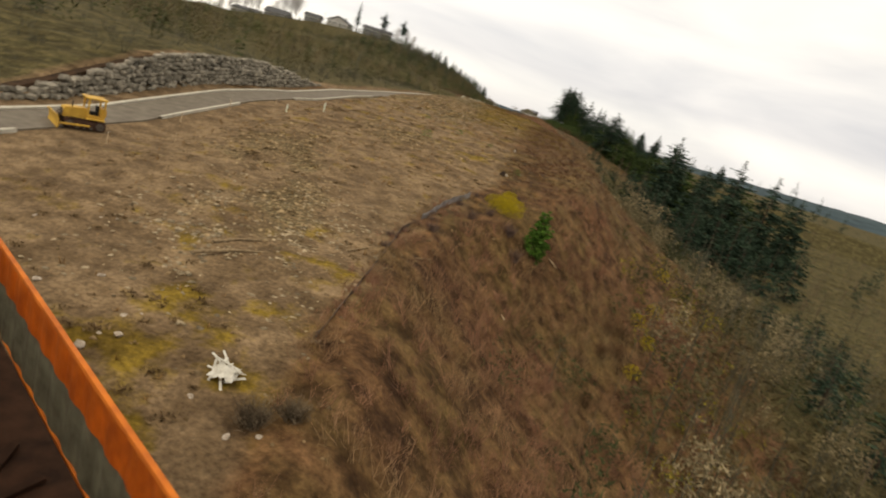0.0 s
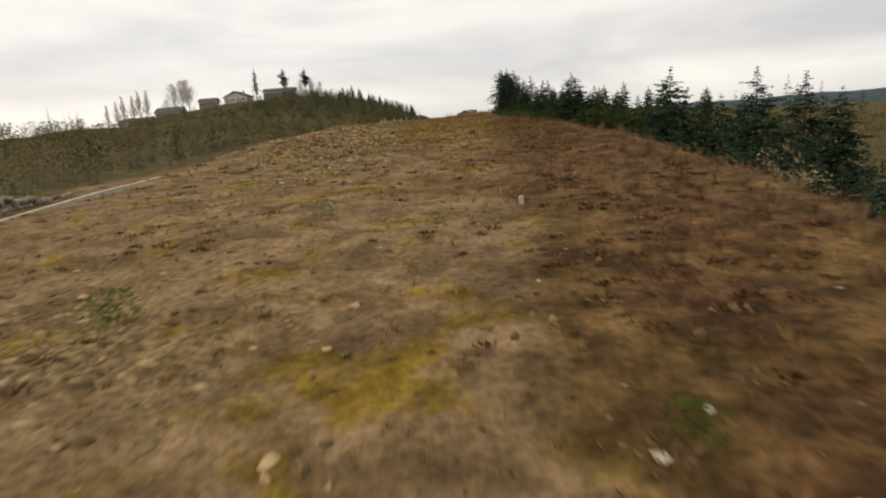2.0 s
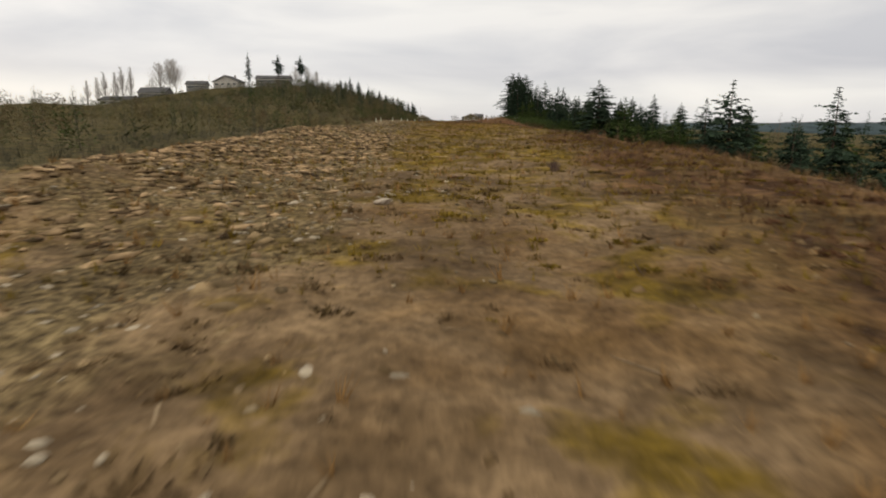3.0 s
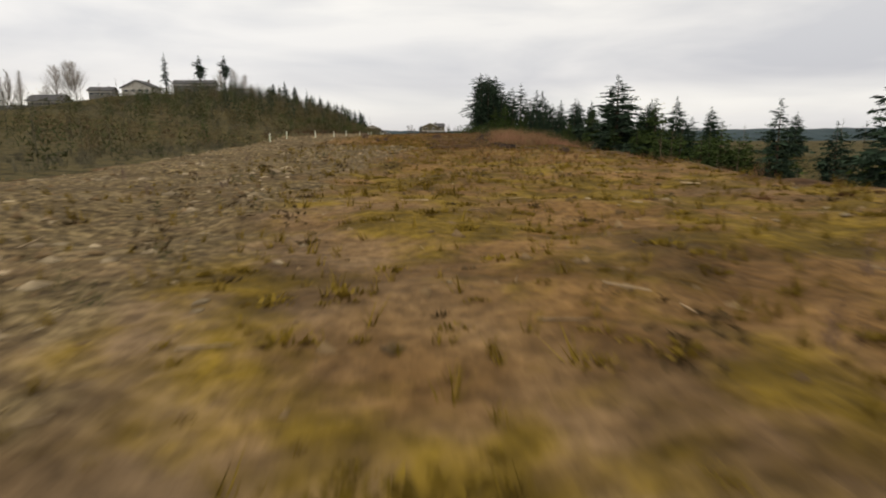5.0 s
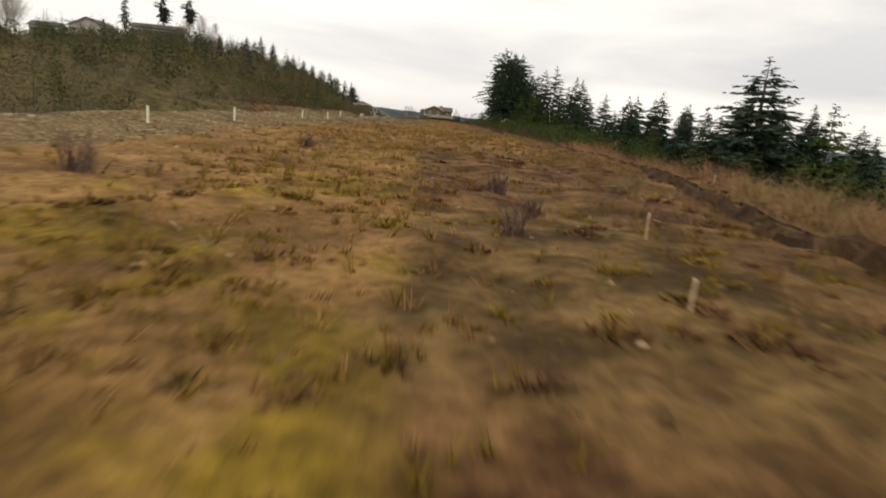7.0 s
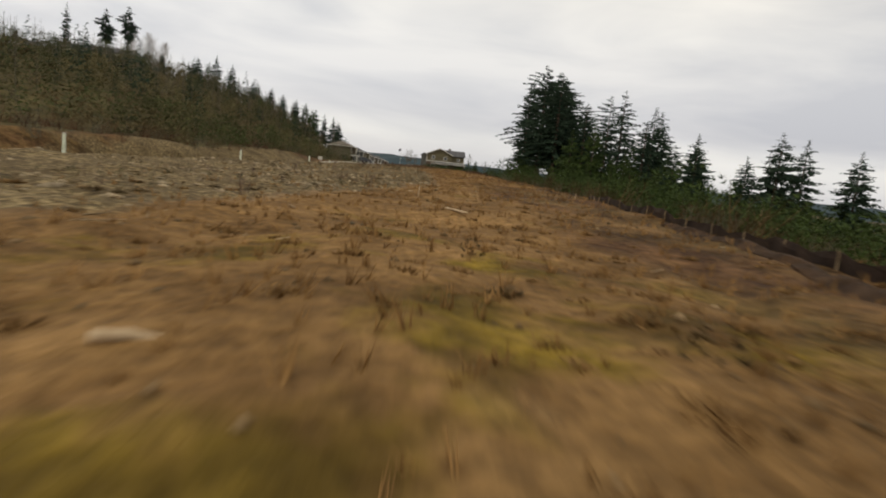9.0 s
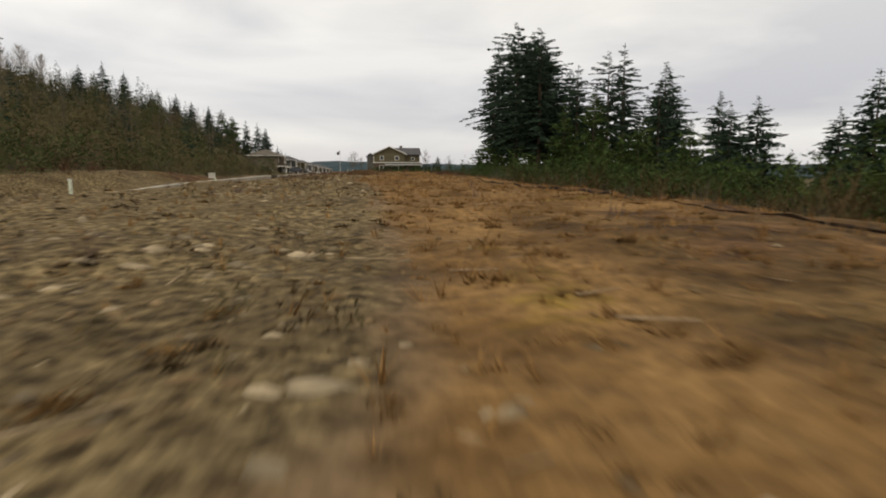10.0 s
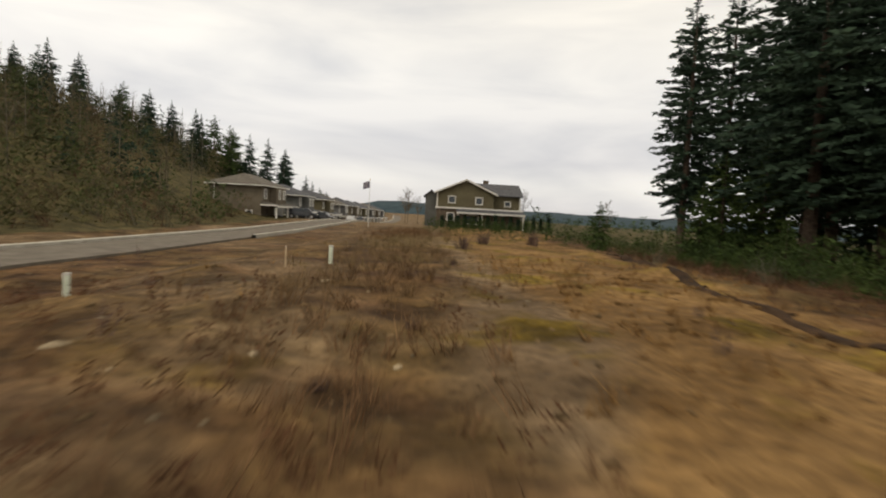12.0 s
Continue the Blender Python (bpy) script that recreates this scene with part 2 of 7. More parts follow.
M_MOSSGRASS = material("yellow_olive_grass", (0.215, 0.148, 0.022), (0.105, 0.070, 0.010), 0.5, 0.9, 0.0, island=0.4)
M_YELLOW = material("yellow_machine_paint", (0.58, 0.36, 0.06), (0.40, 0.23, 0.04), 2, 0.5, 0.15)
M_TYRE = material("black_rubber", (0.03, 0.028, 0.026), (0.018, 0.017, 0.016), 6, 0.9, 0.3)
M_STEEL = material("worn_dark_steel", (0.13, 0.11, 0.09), (0.055, 0.045, 0.036), 4, 0.6, 0.3, metal=0.5)
M_GLASS = bpy.data.materials.new("dark_window_glass")
M_GLASS.use_nodes = True
M_GLASS.node_tree.nodes["Principled BSDF"].inputs["Base Color"].default_value = (0.05, 0.06, 0.07, 1)
M_GLASS.node_tree.nodes["Principled BSDF"].inputs["Roughness"].default_value = 0.08
M_ORANGE = material("rusty_orange_paint", (0.60, 0.17, 0.022), (0.36, 0.09, 0.016), 1.5, 0.6, 0.4, fine=30)
# rust brown, dark enough to hold the container's inner shade too
M_RUST = material("rust_and_shade_dark_steel", (0.070, 0.036, 0.022), (0.03, 0.017, 0.012), 2, 0.9, 0.4)
M_GREYPAINT = material("scraped_grey_green_steel", (0.23, 0.225, 0.165), (0.13, 0.12, 0.085), 2, 0.7, 0.4)
M_WHITE = material("weathered_white_plastic", (0.64, 0.62, 0.56), (0.46, 0.44, 0.38), 5, 0.6, 0.1)
M_PVC = material("white_green_pvc_pipe", (0.72, 0.76, 0.62), (0.55, 0.60, 0.47), 5, 0.45, 0.0)
M_WOOD = material("raw_pale_timber", (0.56, 0.44, 0.29), (0.38, 0.28, 0.17), 6, 0.85, 0.3)
M_SPLINTER = material("bleached_sticks", (0.38, 0.29, 0.185), (0.22, 0.16, 0.095), 4, 0.9, 0.0, island=0.35)
M_LOG = material("weathered_log", (0.30, 0.22, 0.13), (0.14, 0.10, 0.06), 4, 0.9, 0.5)
M_SILT = material("black_silt_fabric", (0.040, 0.026, 0.018), (0.020, 0.013, 0.010), 1.5, 0.85, 0.3, fine=8)
M_SILTGREY = material("grey_silt_fabric", (0.27, 0.255, 0.25), (0.12, 0.100, 0.09), 1.5, 0.7, 0.3, fine=8)
M_SILTBROWN = material("muddy_silt_fabric", (0.15, 0.115, 0.09), (0.07, 0.05, 0.038), 1.5, 0.8, 0.3, fine=8)
M_DARKSOIL = material("freshly_cut_dark_soil", (0.060, 0.034, 0.018), (0.020, 0.012, 0.007), 1.5, 0.95, 0.6, fine=10)
M_CLOD = material("torn_brown_soil", (0.205, 0.142, 0.076), (0.095, 0.062, 0.030), 0.4, 0.95, 0.3, fine=12, island=0.4)
M_SIDING = material("olive_lap_siding", (0.155, 0.135, 0.082), (0.12, 0.103, 0.062), 1.0, 0.8, 0.1)
M_SIDING2 = material("taupe_lap_siding", (0.18, 0.15, 0.11), (0.135, 0.112, 0.08), 1.0, 0.8, 0.1)
M_SIDING3 = material("slate_lap_siding", (0.15, 0.15, 0.14), (0.11, 0.11, 0.10), 1.0, 0.8, 0.1)
M_PALEWALL = material("pale_beige_siding", (0.46, 0.44, 0.41), (0.36, 0.34, 0.31), 1.0, 0.8, 0.1)
M_GREYWALL = material("grey_painted_siding", (0.22, 0.215, 0.205), (0.16, 0.155, 0.15), 1.0, 0.8, 0.1)
M_TRIM = material("white_painted_trim", (0.74, 0.72, 0.66), (0.62, 0.60, 0.54), 2, 0.6, 0.0)
M_ROOF = material("charcoal_shingles", (0.115, 0.115, 0.12), (0.06, 0.06, 0.065), 3, 0.9, 0.4, fine=9)
M_ROOF2 = material("brown_shingles", (0.16, 0.14, 0.115), (0.09, 0.08, 0.066), 3, 0.9, 0.4, fine=9)
M_STONEV = material("brown_stone_veneer", (0.17, 0.135, 0.10), (0.085, 0.066, 0.05), 3, 0.9, 0.5, fine=8)
M_CAR = material("dark_car_paint", (0.03, 0.032, 0.038), (0.022, 0.024, 0.028), 2, 0.3, 0.0, spec=0.6)
M_CAR2 = material("silver_car_paint", (0.45, 0.45, 0.44), (0.38, 0.38, 0.37), 2, 0.35, 0.0, spec=0.6)
M_FLAG = material("faded_flag_cloth", (0.34, 0.30, 0.31), (0.16, 0.16, 0.22), 2, 0.9, 0.1)
# the blue of distant haze is mixed into this forest colour
M_HAZEWOOD = material("far_forest_haze_tint", (0.050, 0.075, 0.085), (0.028, 0.045, 0.055), 0.02, 0.95, 0.0)


# ---- terrain ----
def hash2(i, j, seed):
    v = np.sin(i * 127.1 + j * 311.7 + seed * 74.7) * 43758.5453
    return v - np.floor(v)


def vnoise(x, y, seed=0):
    """Smooth value noise in 0..1, for arrays."""
    i, j = np.floor(x), np.floor(y)
    u, v = x - i, y - j
    u, v = u * u * (3 - 2 * u), v * v * (3 - 2 * v)
    a, b = hash2(i, j, seed), hash2(i + 1, j, seed)
    c, d = hash2(i, j + 1, seed), hash2(i + 1, j + 1, seed)
    return (a * (1 - u) + b * u) * (1 - v) + (c * (1 - u) + d * u) * v


def ramp(v, lo, hi):
    t = np.clip((v - lo) / (hi - lo), 0, 1)
    return t * t * (3 - 2 * t)


CREST_Y = [-60, 0, 20, 33, 40, 47, 56, 66, 75, 98, 134, 160, 195, 225, 245, 300, 340, 400, 450, 520, 600]
CREST_X = [-6, -2, -3.5, -4.2, -3.0, 1.5, 5.5, 8.5, 10, 11, 9.5, 6.5, 4.0, 5.0, 6.8, 8.5, 9.5, 7.0, 9, 26, 40]


def crest(y):
    """The x at which the level ground breaks off to the right."""
    return np.interp(y, CREST_Y, CREST_X)


def road_x(y):
    """The line the road follows."""
    return np.interp(y, [-200, -40, 0, 25, 50, 100, 190, 240, 290, 340, 385, 425, 450, 520, 700, 1500],
                     [-60, -32, -27.2, -28.3, -29, -29.2, -30, -30, -29.5, -25, -15, -11.8, -11.4, -11, -14, -60])


def spine(y):
    return np.interp(y, [-400, -60, -30, 0, 16, 45, 65, 77, 104, 145, 188, 225, 275, 316, 362, 420, 490, 700, 1500, 4000],
                     [-30, -8, -5, -2.2, -1.2, 0.8, 3.7, 4.8, 6.5, 8.05, 9.35, 10.35, 10.9, 11.2, 11.8, 12.3, 11.8, 12, 6, -10])


def wall_rise(y):
    """Height of the rock wall above the road."""
    return 3.0 * ramp(y, 31, 60) * (1 - ramp(y, 80, 107))


def far_fall(y):
    """How far the road has gone down beyond the first house of the row."""
    return np.interp(y, [492, 500, 509, 527, 545, 563, 600, 650, 700, 800], [0, 0.2, 0.7, 1.4, 1.9, 2.3, 2.8, 3.2, 3.2, 0])


def smooth_ground(x, y):
    x, y = np.asarray(x, float), np.asarray(y, float)
    z = spine(y)
    # the bank on the right: a quick fall at the edge, then a long slope
    quick = np.interp(y, [-60, 20, 60, 150, 185, 231, 305, 400, 450, 520], [7, 8, 11, 9, 6, 4.4, 2.2, 1.4, 1.2, 0.3])
    steep = np.interp(y, [-60, 20, 60, 150, 231, 305, 400, 450, 520], [0.30, 0.28, 0.22, 0.19, 0.13, 0.055, 0.05, 0.05, 0.03])
    d = np.maximum(x - crest(y), 0)
    soft = np.sqrt(d * d + 4) - 2
    fall = quick * (1 - np.exp(-soft / 11)) + steep * soft
    fall = fall + np.interp(y, [70, 130, 231, 285, 330], [0, 0.24, 0.34, 0.2, 0.0]) * (np.sqrt(np.maximum(d - 13, 0) ** 2 + 9) - 3)
    floor = np.interp(y, [-60, 150, 231, 305, 450, 700], [-26, -23, -18, -8, -4, -4]) - 0.02 * np.clip(x - 60, 0, 500)
    z = np.maximum(z - fall, np.minimum(z, floor))
    # near the start the level ground also breaks off ahead of the gully
    g = np.clip(ramp(-y, -30, 40), 0, 1)
    z = z - 3.0 * g * ramp(x, -12, 2)
    # the road lies in a shallow cutting below the cleared ground
    dip = np.interp(y, [30, 60, 85, 140, 350, 385, 450, 490], [0, 1.1, 2.2, 2.4, 2.4, 0.8, 0.5, 0])
    z = z - dip * ramp(-(x - road_x(y)), -8.5, -3.8)
    # far side of the road: a bench held by the rock wall, then the wooded hill
    e = road_x(y) - 5.2 - x
    bench = wall_rise(y)
    z = z + bench * ramp(e, 0.6, 2.2)
    # a bare earth embankment on the far side where the road bends
    z = z + 3.0 * ramp(y, 318, 342) * (1 - 0.55 * ramp(y, 350, 378)) * (1 - ramp(y, 392, 420)) * ramp(e, 0.6, 4.8)
    z = z + 0.45 * np.exp(-((x - road_x(y) - 7.5) / 2.6) ** 2) * ramp(y, 195, 230) * (1 - ramp(y, 300, 335))
    foot = np.interp(y, [0, 120, 250, 350, 430, 480, 560, 650, 900], [18, 20, 26, 24, 13, 11, 13, 48, 150])
    slope = np.interp(y, [0, 150, 260, 330, 430, 520, 620, 800], [0.06, 0.06, 0.07, 0.16, 0.40, 0.46, 0.40, 0.15])
    cap = np.interp(y, [0, 150, 300, 380, 450, 510, 560, 640, 800, 1200], [5, 5, 6, 9, 23, 34, 38, 36, 15, 6])
    h = np.maximum(e - foot + 8, 0)
    rise = slope * (np.sqrt(h * h + 64) - 8)
    z = z + cap * (1 - np.exp(-rise / np.maximum(cap, 1) * 1.25))
    z = z - 0.17 * np.clip(e - 165, 0, 170) * ramp(y, 350, 500)
    # a hollow before the houses on the hill top
    z = z - 0.25 * np.clip(e - 103, 0, 80) * ramp(y, 330, 420) * (1 - ramp(y, 525, 590))
    z = z - far_fall(y) * (1 - ramp(x, -6, 4)) * (1 - ramp(e, 24, 40))
    # a low rim along the edge of the cleared ground, above the road
    z = z + 0.95 * np.exp(-((x + 17) / 3.6) ** 2) * ramp(y, 92, 110) * (1 - ramp(y, 145, 180))
    return z


def ground_z(x, y):
    x, y = np.asarray(x, float), np.asarray(y, float)
    z = smooth_ground(x, y)
    off = np.abs(x - road_x(y))
    rough = ramp(off, 3.6, 6.0)
    near_house = ramp(np.abs(y - 520), 10, 70)
    z = z + rough * near_house * (0.26 * (vnoise(x / 9, y / 9, 1) - 0.5) + 0.26 * (vnoise(x / 2.6, y / 2.6, 2) - 0.5) + 0.20 * (vnoise(x / 0.9, y / 0.9, 3) - 0.5))
    bank = ramp(x - crest(y), 2, 12)
    z = z + bank * 0.9 * (vnoise(x / 3.5, y / 3.5, 5) - 0.5)
    hillside = ramp(-x, 60, 140)
    z = z + hillside * 4.0 * (vnoise(x / 30, y / 30, 6) - 0.5)
    return z
# ---- end of terrain ----


# ---- builders ----
def mesh_of(name, verts, faces, mats, index=None, smooth=False):
    me = bpy.data.meshes.new(name)
    me.from_pydata([tuple(v) for v in verts], [], [tuple(f) for f in faces])
    for m in mats if isinstance(mats, (list, tuple)) else [mats]:
        me.materials.append(m)
    if index is not None:
        me.polygons.foreach_set("material_index", np.asarray(index, dtype=np.int32))
    if smooth:
        me.polygons.foreach_set("use_smooth", np.ones(len(me.polygons), dtype=bool))
    me.update()
    return me


def tri_mesh(name, verts, tris, mat, smooth=False):
    """A mesh from arrays of corners and triangles."""
    me = bpy.data.meshes.new(name)
    verts, tris = np.asarray(verts, np.float32), np.asarray(tris, np.int32)
    me.vertices.add(len(verts))
    me.vertices.foreach_set("co", verts.ravel())
    me.loops.add(tris.size)
    me.loops.foreach_set("vertex_index", tris.ravel())
    me.polygons.add(len(tris))
    me.polygons.foreach_set("loop_start", np.arange(0, tris.size, 3, dtype=np.int32))
    if smooth:
        me.polygons.foreach_set("use_smooth", np.ones(len(tris), dtype=bool))
    me.materials.append(mat)
    me.update(calc_edges=True)
    me.validate()
    return me


def from_bm(name, bm, mat):
    me = bpy.data.meshes.new(name)
    bm.to_mesh(me)
    bm.free()
    me.materials.append(mat)
    return me


def part(name, bm, mat, parent, label=""):
    """Links a bmesh or a mesh as one object under a thing or a part."""
    me = from_bm(name, bm, mat) if isinstance(bm, bmesh.types.BMesh) else bm
    ob = new(name, me)
    ob.parent = parent
    if label:
        tagged(ob, label)
    return ob


def thing(name, label, category, group="", at=(0, 0, 0), turn=0.0):
    ob = new(name)
    ob.empty_display_size = 0.2
    ob.matrix_world = pose(*at, 0, 0, turn)
    return tagged(ob, label, category, group)


def box(bm, lo, hi, bevel=0.0):
    vs = bmesh.ops.create_cube(bm, size=1.0)["verts"]
    for v in vs:
        v.co = Vector([lo[k] + (v.co[k] + 0.5) * (hi[k] - lo[k]) for k in range(3)])
    if bevel:
        es = list({e for v in vs for e in v.link_edges})
        bmesh.ops.bevel(bm, geom=es, offset=bevel, segments=2, affect="EDGES", profile=0.6)
    return bm


def boxed(lo, hi, bevel=0.0):
    return box(bmesh.new(), lo, hi, bevel)


def rod(bm, a, b, r0, r1=None, n=8):
    """A tapered round bar from a to b."""
    a, b = Vector(a), Vector(b)
    r1 = r0 if r1 is None else r1
    q = (b - a).to_track_quat("Z", "Y").to_matrix().to_4x4()
    bmesh.ops.create_cone(bm, cap_ends=True, segments=n, radius1=r0, radius2=max(r1, 1e-4), depth=(b - a).length,
                          matrix=Matrix.Translation((a + b) / 2) @ q)
    return bm


def gz(x, y):
    return float(ground_z(x, y))


# ---- ground ----
def lines(spans):
    out = []
    for a, b, step in spans:
        out.extend(np.arange(a, b, step))
    return np.array(out)


gx = np.concatenate([lines([(-3200, -800, 400), (-800, -360, 55), (-360, -120, 12), (-120, -40, 4), (-40, -14, 1.2), (-14, 14, 0.45), (14, 40, 1.2), (40, 120, 5), (120, 400, 35), (400, 3601, 400)])])
gy = np.concatenate([lines([(-1200, -200, 250), (-200, -30, 17), (-30, 0, 3), (0, 80, 0.7), (80, 430, 0.8), (430, 560, 2.5), (560, 800, 12), (800, 4001, 320)])])
GX, GY = np.meshgrid(gx, gy)
GZ = ground_z(GX, GY)
nx, ny = len(gx), len(gy)
verts = np.stack([GX, GY, GZ], -1).reshape(-1, 3)
ii, jj = np.meshgrid(np.arange(nx - 1), np.arange(ny - 1))
a0 = (jj * nx + ii).ravel()
tris = np.concatenate([np.stack([a0, a0 + 1, a0 + 1 + nx], 1), np.stack([a0, a0 + 1 + nx, a0 + nx], 1)])
g_me = tri_mesh("ground", verts, tris, M_GROUND, smooth=True)


def rubble_edge(y):
    """Left of this x the soil is strewn with broken stone."""
    return np.interp(y, [0, 40, 60, 110, 150, 175, 195, 215, 270, 300, 320, 335, 360, 376, 387, 392, 398, 412, 430],
                     [-30, -12, -6, -7, -10, -9, -5.9, -16, -14, -8.5, -3.4, -0.3, -0.3, -1.7, -1.3, -0.4, 0.5, 2.6, 2])


def brush_edge(y):
    """Right of this x the ground is covered with red-brown brush."""
    return np.interp(y, [-60, 30, 40, 55, 64, 79, 95, 110, 140, 152, 165, 195, 225, 245, 300, 340], [-6, -5, -4, -0.8, -0.2, 0.4, 0.9, 1.2, 2.2, 5, 6.5, 1, 1, 3, 6.5, 8.5])


def zone(name, x, y):
    if name == "rubble":
        near = 0.9 * np.exp(-((x + 12.5) / 3.0) ** 2 - ((y - 33) / 5) ** 2) + np.exp(-((x + 18.5) / 3.4) ** 2 - ((y - 48) / 7) ** 2) + 0.9 * np.exp(-((x + 11) / 5) ** 2 - ((y - 64) / 5) ** 2) + np.exp(-((x + 11 + 0.32 * (y - 34)) / 1.6) ** 2 - ((y - 38) / 14) ** 2) + 0.25 * np.exp(-((x + 13) / 5) ** 2 - ((y - 70) / 11) ** 2)
        e = rubble_edge(y) - x
        sharp = ramp(y, 290, 320)
        w = ramp((e + 1.5 - 0.9 * sharp) / (4.0 - 2.4 * sharp), 0, 1) * ramp(y, 74, 104) * (1 - ramp(y, 390, 405)) * ramp(x, -36, -27) * (1 - 0.8 * (1 - ramp(y, 92, 115)) * ramp(-x, 11, 15))
        return w * (0.72 + 0.2 * sharp) + 0.6 * near + 0.35 * ramp(vnoise(x / 12, y / 12, 11), 0.55, 0.75) * ramp(y, 88, 110) * (1 - ramp(y, 150, 180)) * ramp(x - crest(y), 4, -2)
    if name == "grass":
        field = ramp(y, 120, 215) * 0.8 * ramp((x - rubble_edge(y) + 3 - 2.2 * ramp(y, 290, 320)) / (5.5 - 3.5 * ramp(y, 290, 320)), 0, 1) * (1 - 0.6 * ramp(np.abs(y - 222), 40, 18) * ramp(x, -6, -4))
        return (field + 0.16 * ramp(y, 30, 90) + 0.04) * ramp(x - road_x(y), 2, 9)
    if name == "moss":
        belt = ramp(y, 95, 135) * (1 - ramp(y, 195, 290))
        end = ramp(y, 396, 415) * ramp(x, -0.5, 2.0) * (1 - ramp(x, 9, 12))
        return (0.20 - 0.07 * ramp(y, 26, 40) * (1 - ramp(y, 84, 100)) + 0.31 * belt * ramp(x, -15, -8) * (1 - 0.55 * np.exp(-((y - 190) / 8) ** 2) * ramp(np.abs(x + 5.5), 0.5, 2)) * (1 - 0.8 * ramp(x, -6.4, -4.6) * ramp(y, 196, 204)) + 0.15 * np.exp(-((x + 9) / 4) ** 2 - ((y - 17) / 5) ** 2) + 0.10 * (1 - ramp(y, 20, 34)) * ramp(x, -15, -11) + 0.14 * ramp(y, 52, 66) * (1 - ramp(y, 120, 140)) + 0.14 * end - 0.10 * ramp(y, 300, 320) * (1 - ramp(y, 400, 412)) + 0.3 * np.exp(-((x + 1.5) / 1.6) ** 2 - ((y - 352) / 4) ** 2) + 0.22 * ramp(y, 262, 274) * (1 - ramp(y, 294, 312)) * ramp(x, -9, -5) + 0.12 * np.exp(-((x + 6.5) / 3.0) ** 2 - ((y - 207) / 8) ** 2)) * ramp(x - road_x(y), 3, 6)
    if name == "brush":
        w = ramp(x - brush_edge(y), -2.0, 3.0) * (1 - ramp(y, 280, 350)) + (0.55 + 0.4 * ramp(y, 385, 400)) * ramp(x - crest(y), -1 + 0.8 * ramp(y, 385, 400), 2.4) * ramp(y, 280, 350)
        strip = ramp(x, -6.6, -4.4) * (1 - ramp(x, 4, 8)) * ramp(y, 190, 200) * (1 - ramp(y, 238, 262))
        end = ramp(-x, -2.5, 1.0) * ramp(y, 394, 406) * (1 - ramp(y, 470, 490)) * 0.5 + 0.4 * np.exp(-((x - 0.4) / 1.3) ** 2) * ramp(y, 401, 407) * (1 - ramp(y, 425, 440))
        hill = ramp(road_x(y) - x, 6, 12) * 0.4 + 0.6 * ramp(road_x(y) - x, 3, 5) * ramp(y, 322, 340) * (1 - ramp(y, 405, 430))
        shoulder = ramp(x, 0.2, 3.6) * ramp(y, 282, 290) * (1 - ramp(y, 338, 352)) * 0.6
        return np.clip(w * 0.95 + strip * 0.98 + hill + end + shoulder + 0.38 * ramp(y, 60, 80) * (1 - ramp(y, 330, 360)) * (1 - ramp(x - road_x(y), 5, 10)), 0, 1) + 0.12
    if name == "valley":
        return np.maximum(np.maximum(np.maximum(ramp(x - crest(y), 14, 40) * (1 - 0.5 * ramp(y, 200, 300)), ramp(x, 45, 75)), ramp(y, 462, 480) * ramp(x, 10, 15)), 1.05 * ramp(road_x(y) - x, 6, 10) * (1 - ramp(y, 322, 340) * (1 - ramp(y, 405, 430)) * (1 - ramp(road_x(y) - x, 10, 13))))
    return np.zeros_like(x)


for key in ("rubble", "grass", "moss", "brush", "valley"):
    at = g_me.attributes.new(key, "FLOAT", "POINT")
    at.data.foreach_set("value", np.asarray(zone(key, GX, GY), np.float32).ravel())
ground = new("ground", g_me)
tagged(ground, "cleared rough ground of soil, dry grass, moss and rubble", "ground", kind="structure")

# ---- road with its kerbs ----
def ribbon(name, offs, ys, lift, mat, thick=0.0):
    """A strip that follows the road between two offsets; thick: its rise above the lower edge."""
    v, f = [], []
    for y in ys:
        dx = float(road_x(y + 0.5) - road_x(y - 0.5))
        nrm = Vector((1, -dx, 0)).normalized()
        for o in offs:
            p = Vector((float(road_x(y)), y, 0)) + nrm * o
            z = float(smooth_ground(float(road_x(y)), y)) + lift
            v += [(p.x, p.y, z), (p.x, p.y, z - max(thick, 0.12))]
    for k in range(len(ys) - 1):
        a, b = 4 * k, 4 * (k + 1)
        f += [(a, a + 2, b + 2, b), (a + 2, a + 3, b + 3, b + 2), (a + 1, a, b, b + 1)]
    return mesh_of(name, v, f, mat)


road_ys = list(np.concatenate([np.arange(-60, 480, 3.0), np.arange(480, 760, 4.0)]))
# near edge drawn in so the road's width fits the camera's view
road = new("road", ribbon("road", (-2.75, 0.85), road_ys, 0.10, M_ASPHALT))
tagged(road, "worn grey asphalt road between pale kerbs", "road", kind="structure")
k_far = new("kerb", ribbon("kerb", (-3.15, -2.75), road_ys, 0.24, M_KERB, 0.25))
tagged(k_far, "pale concrete kerb along the road", "kerb", kind="structure")
for lo, hi in ((6, 33), (47, 62), (76, 118), (440, 560)):
    k_near = new("kerb", ribbon("kerb", (0.85, 1.12), list(np.arange(lo, hi + 0.1, 2.0)), 0.24, M_KERB, 0.25))
    tagged(k_near, "pale concrete kerb with gaps for driveways", "kerb", kind="structure")


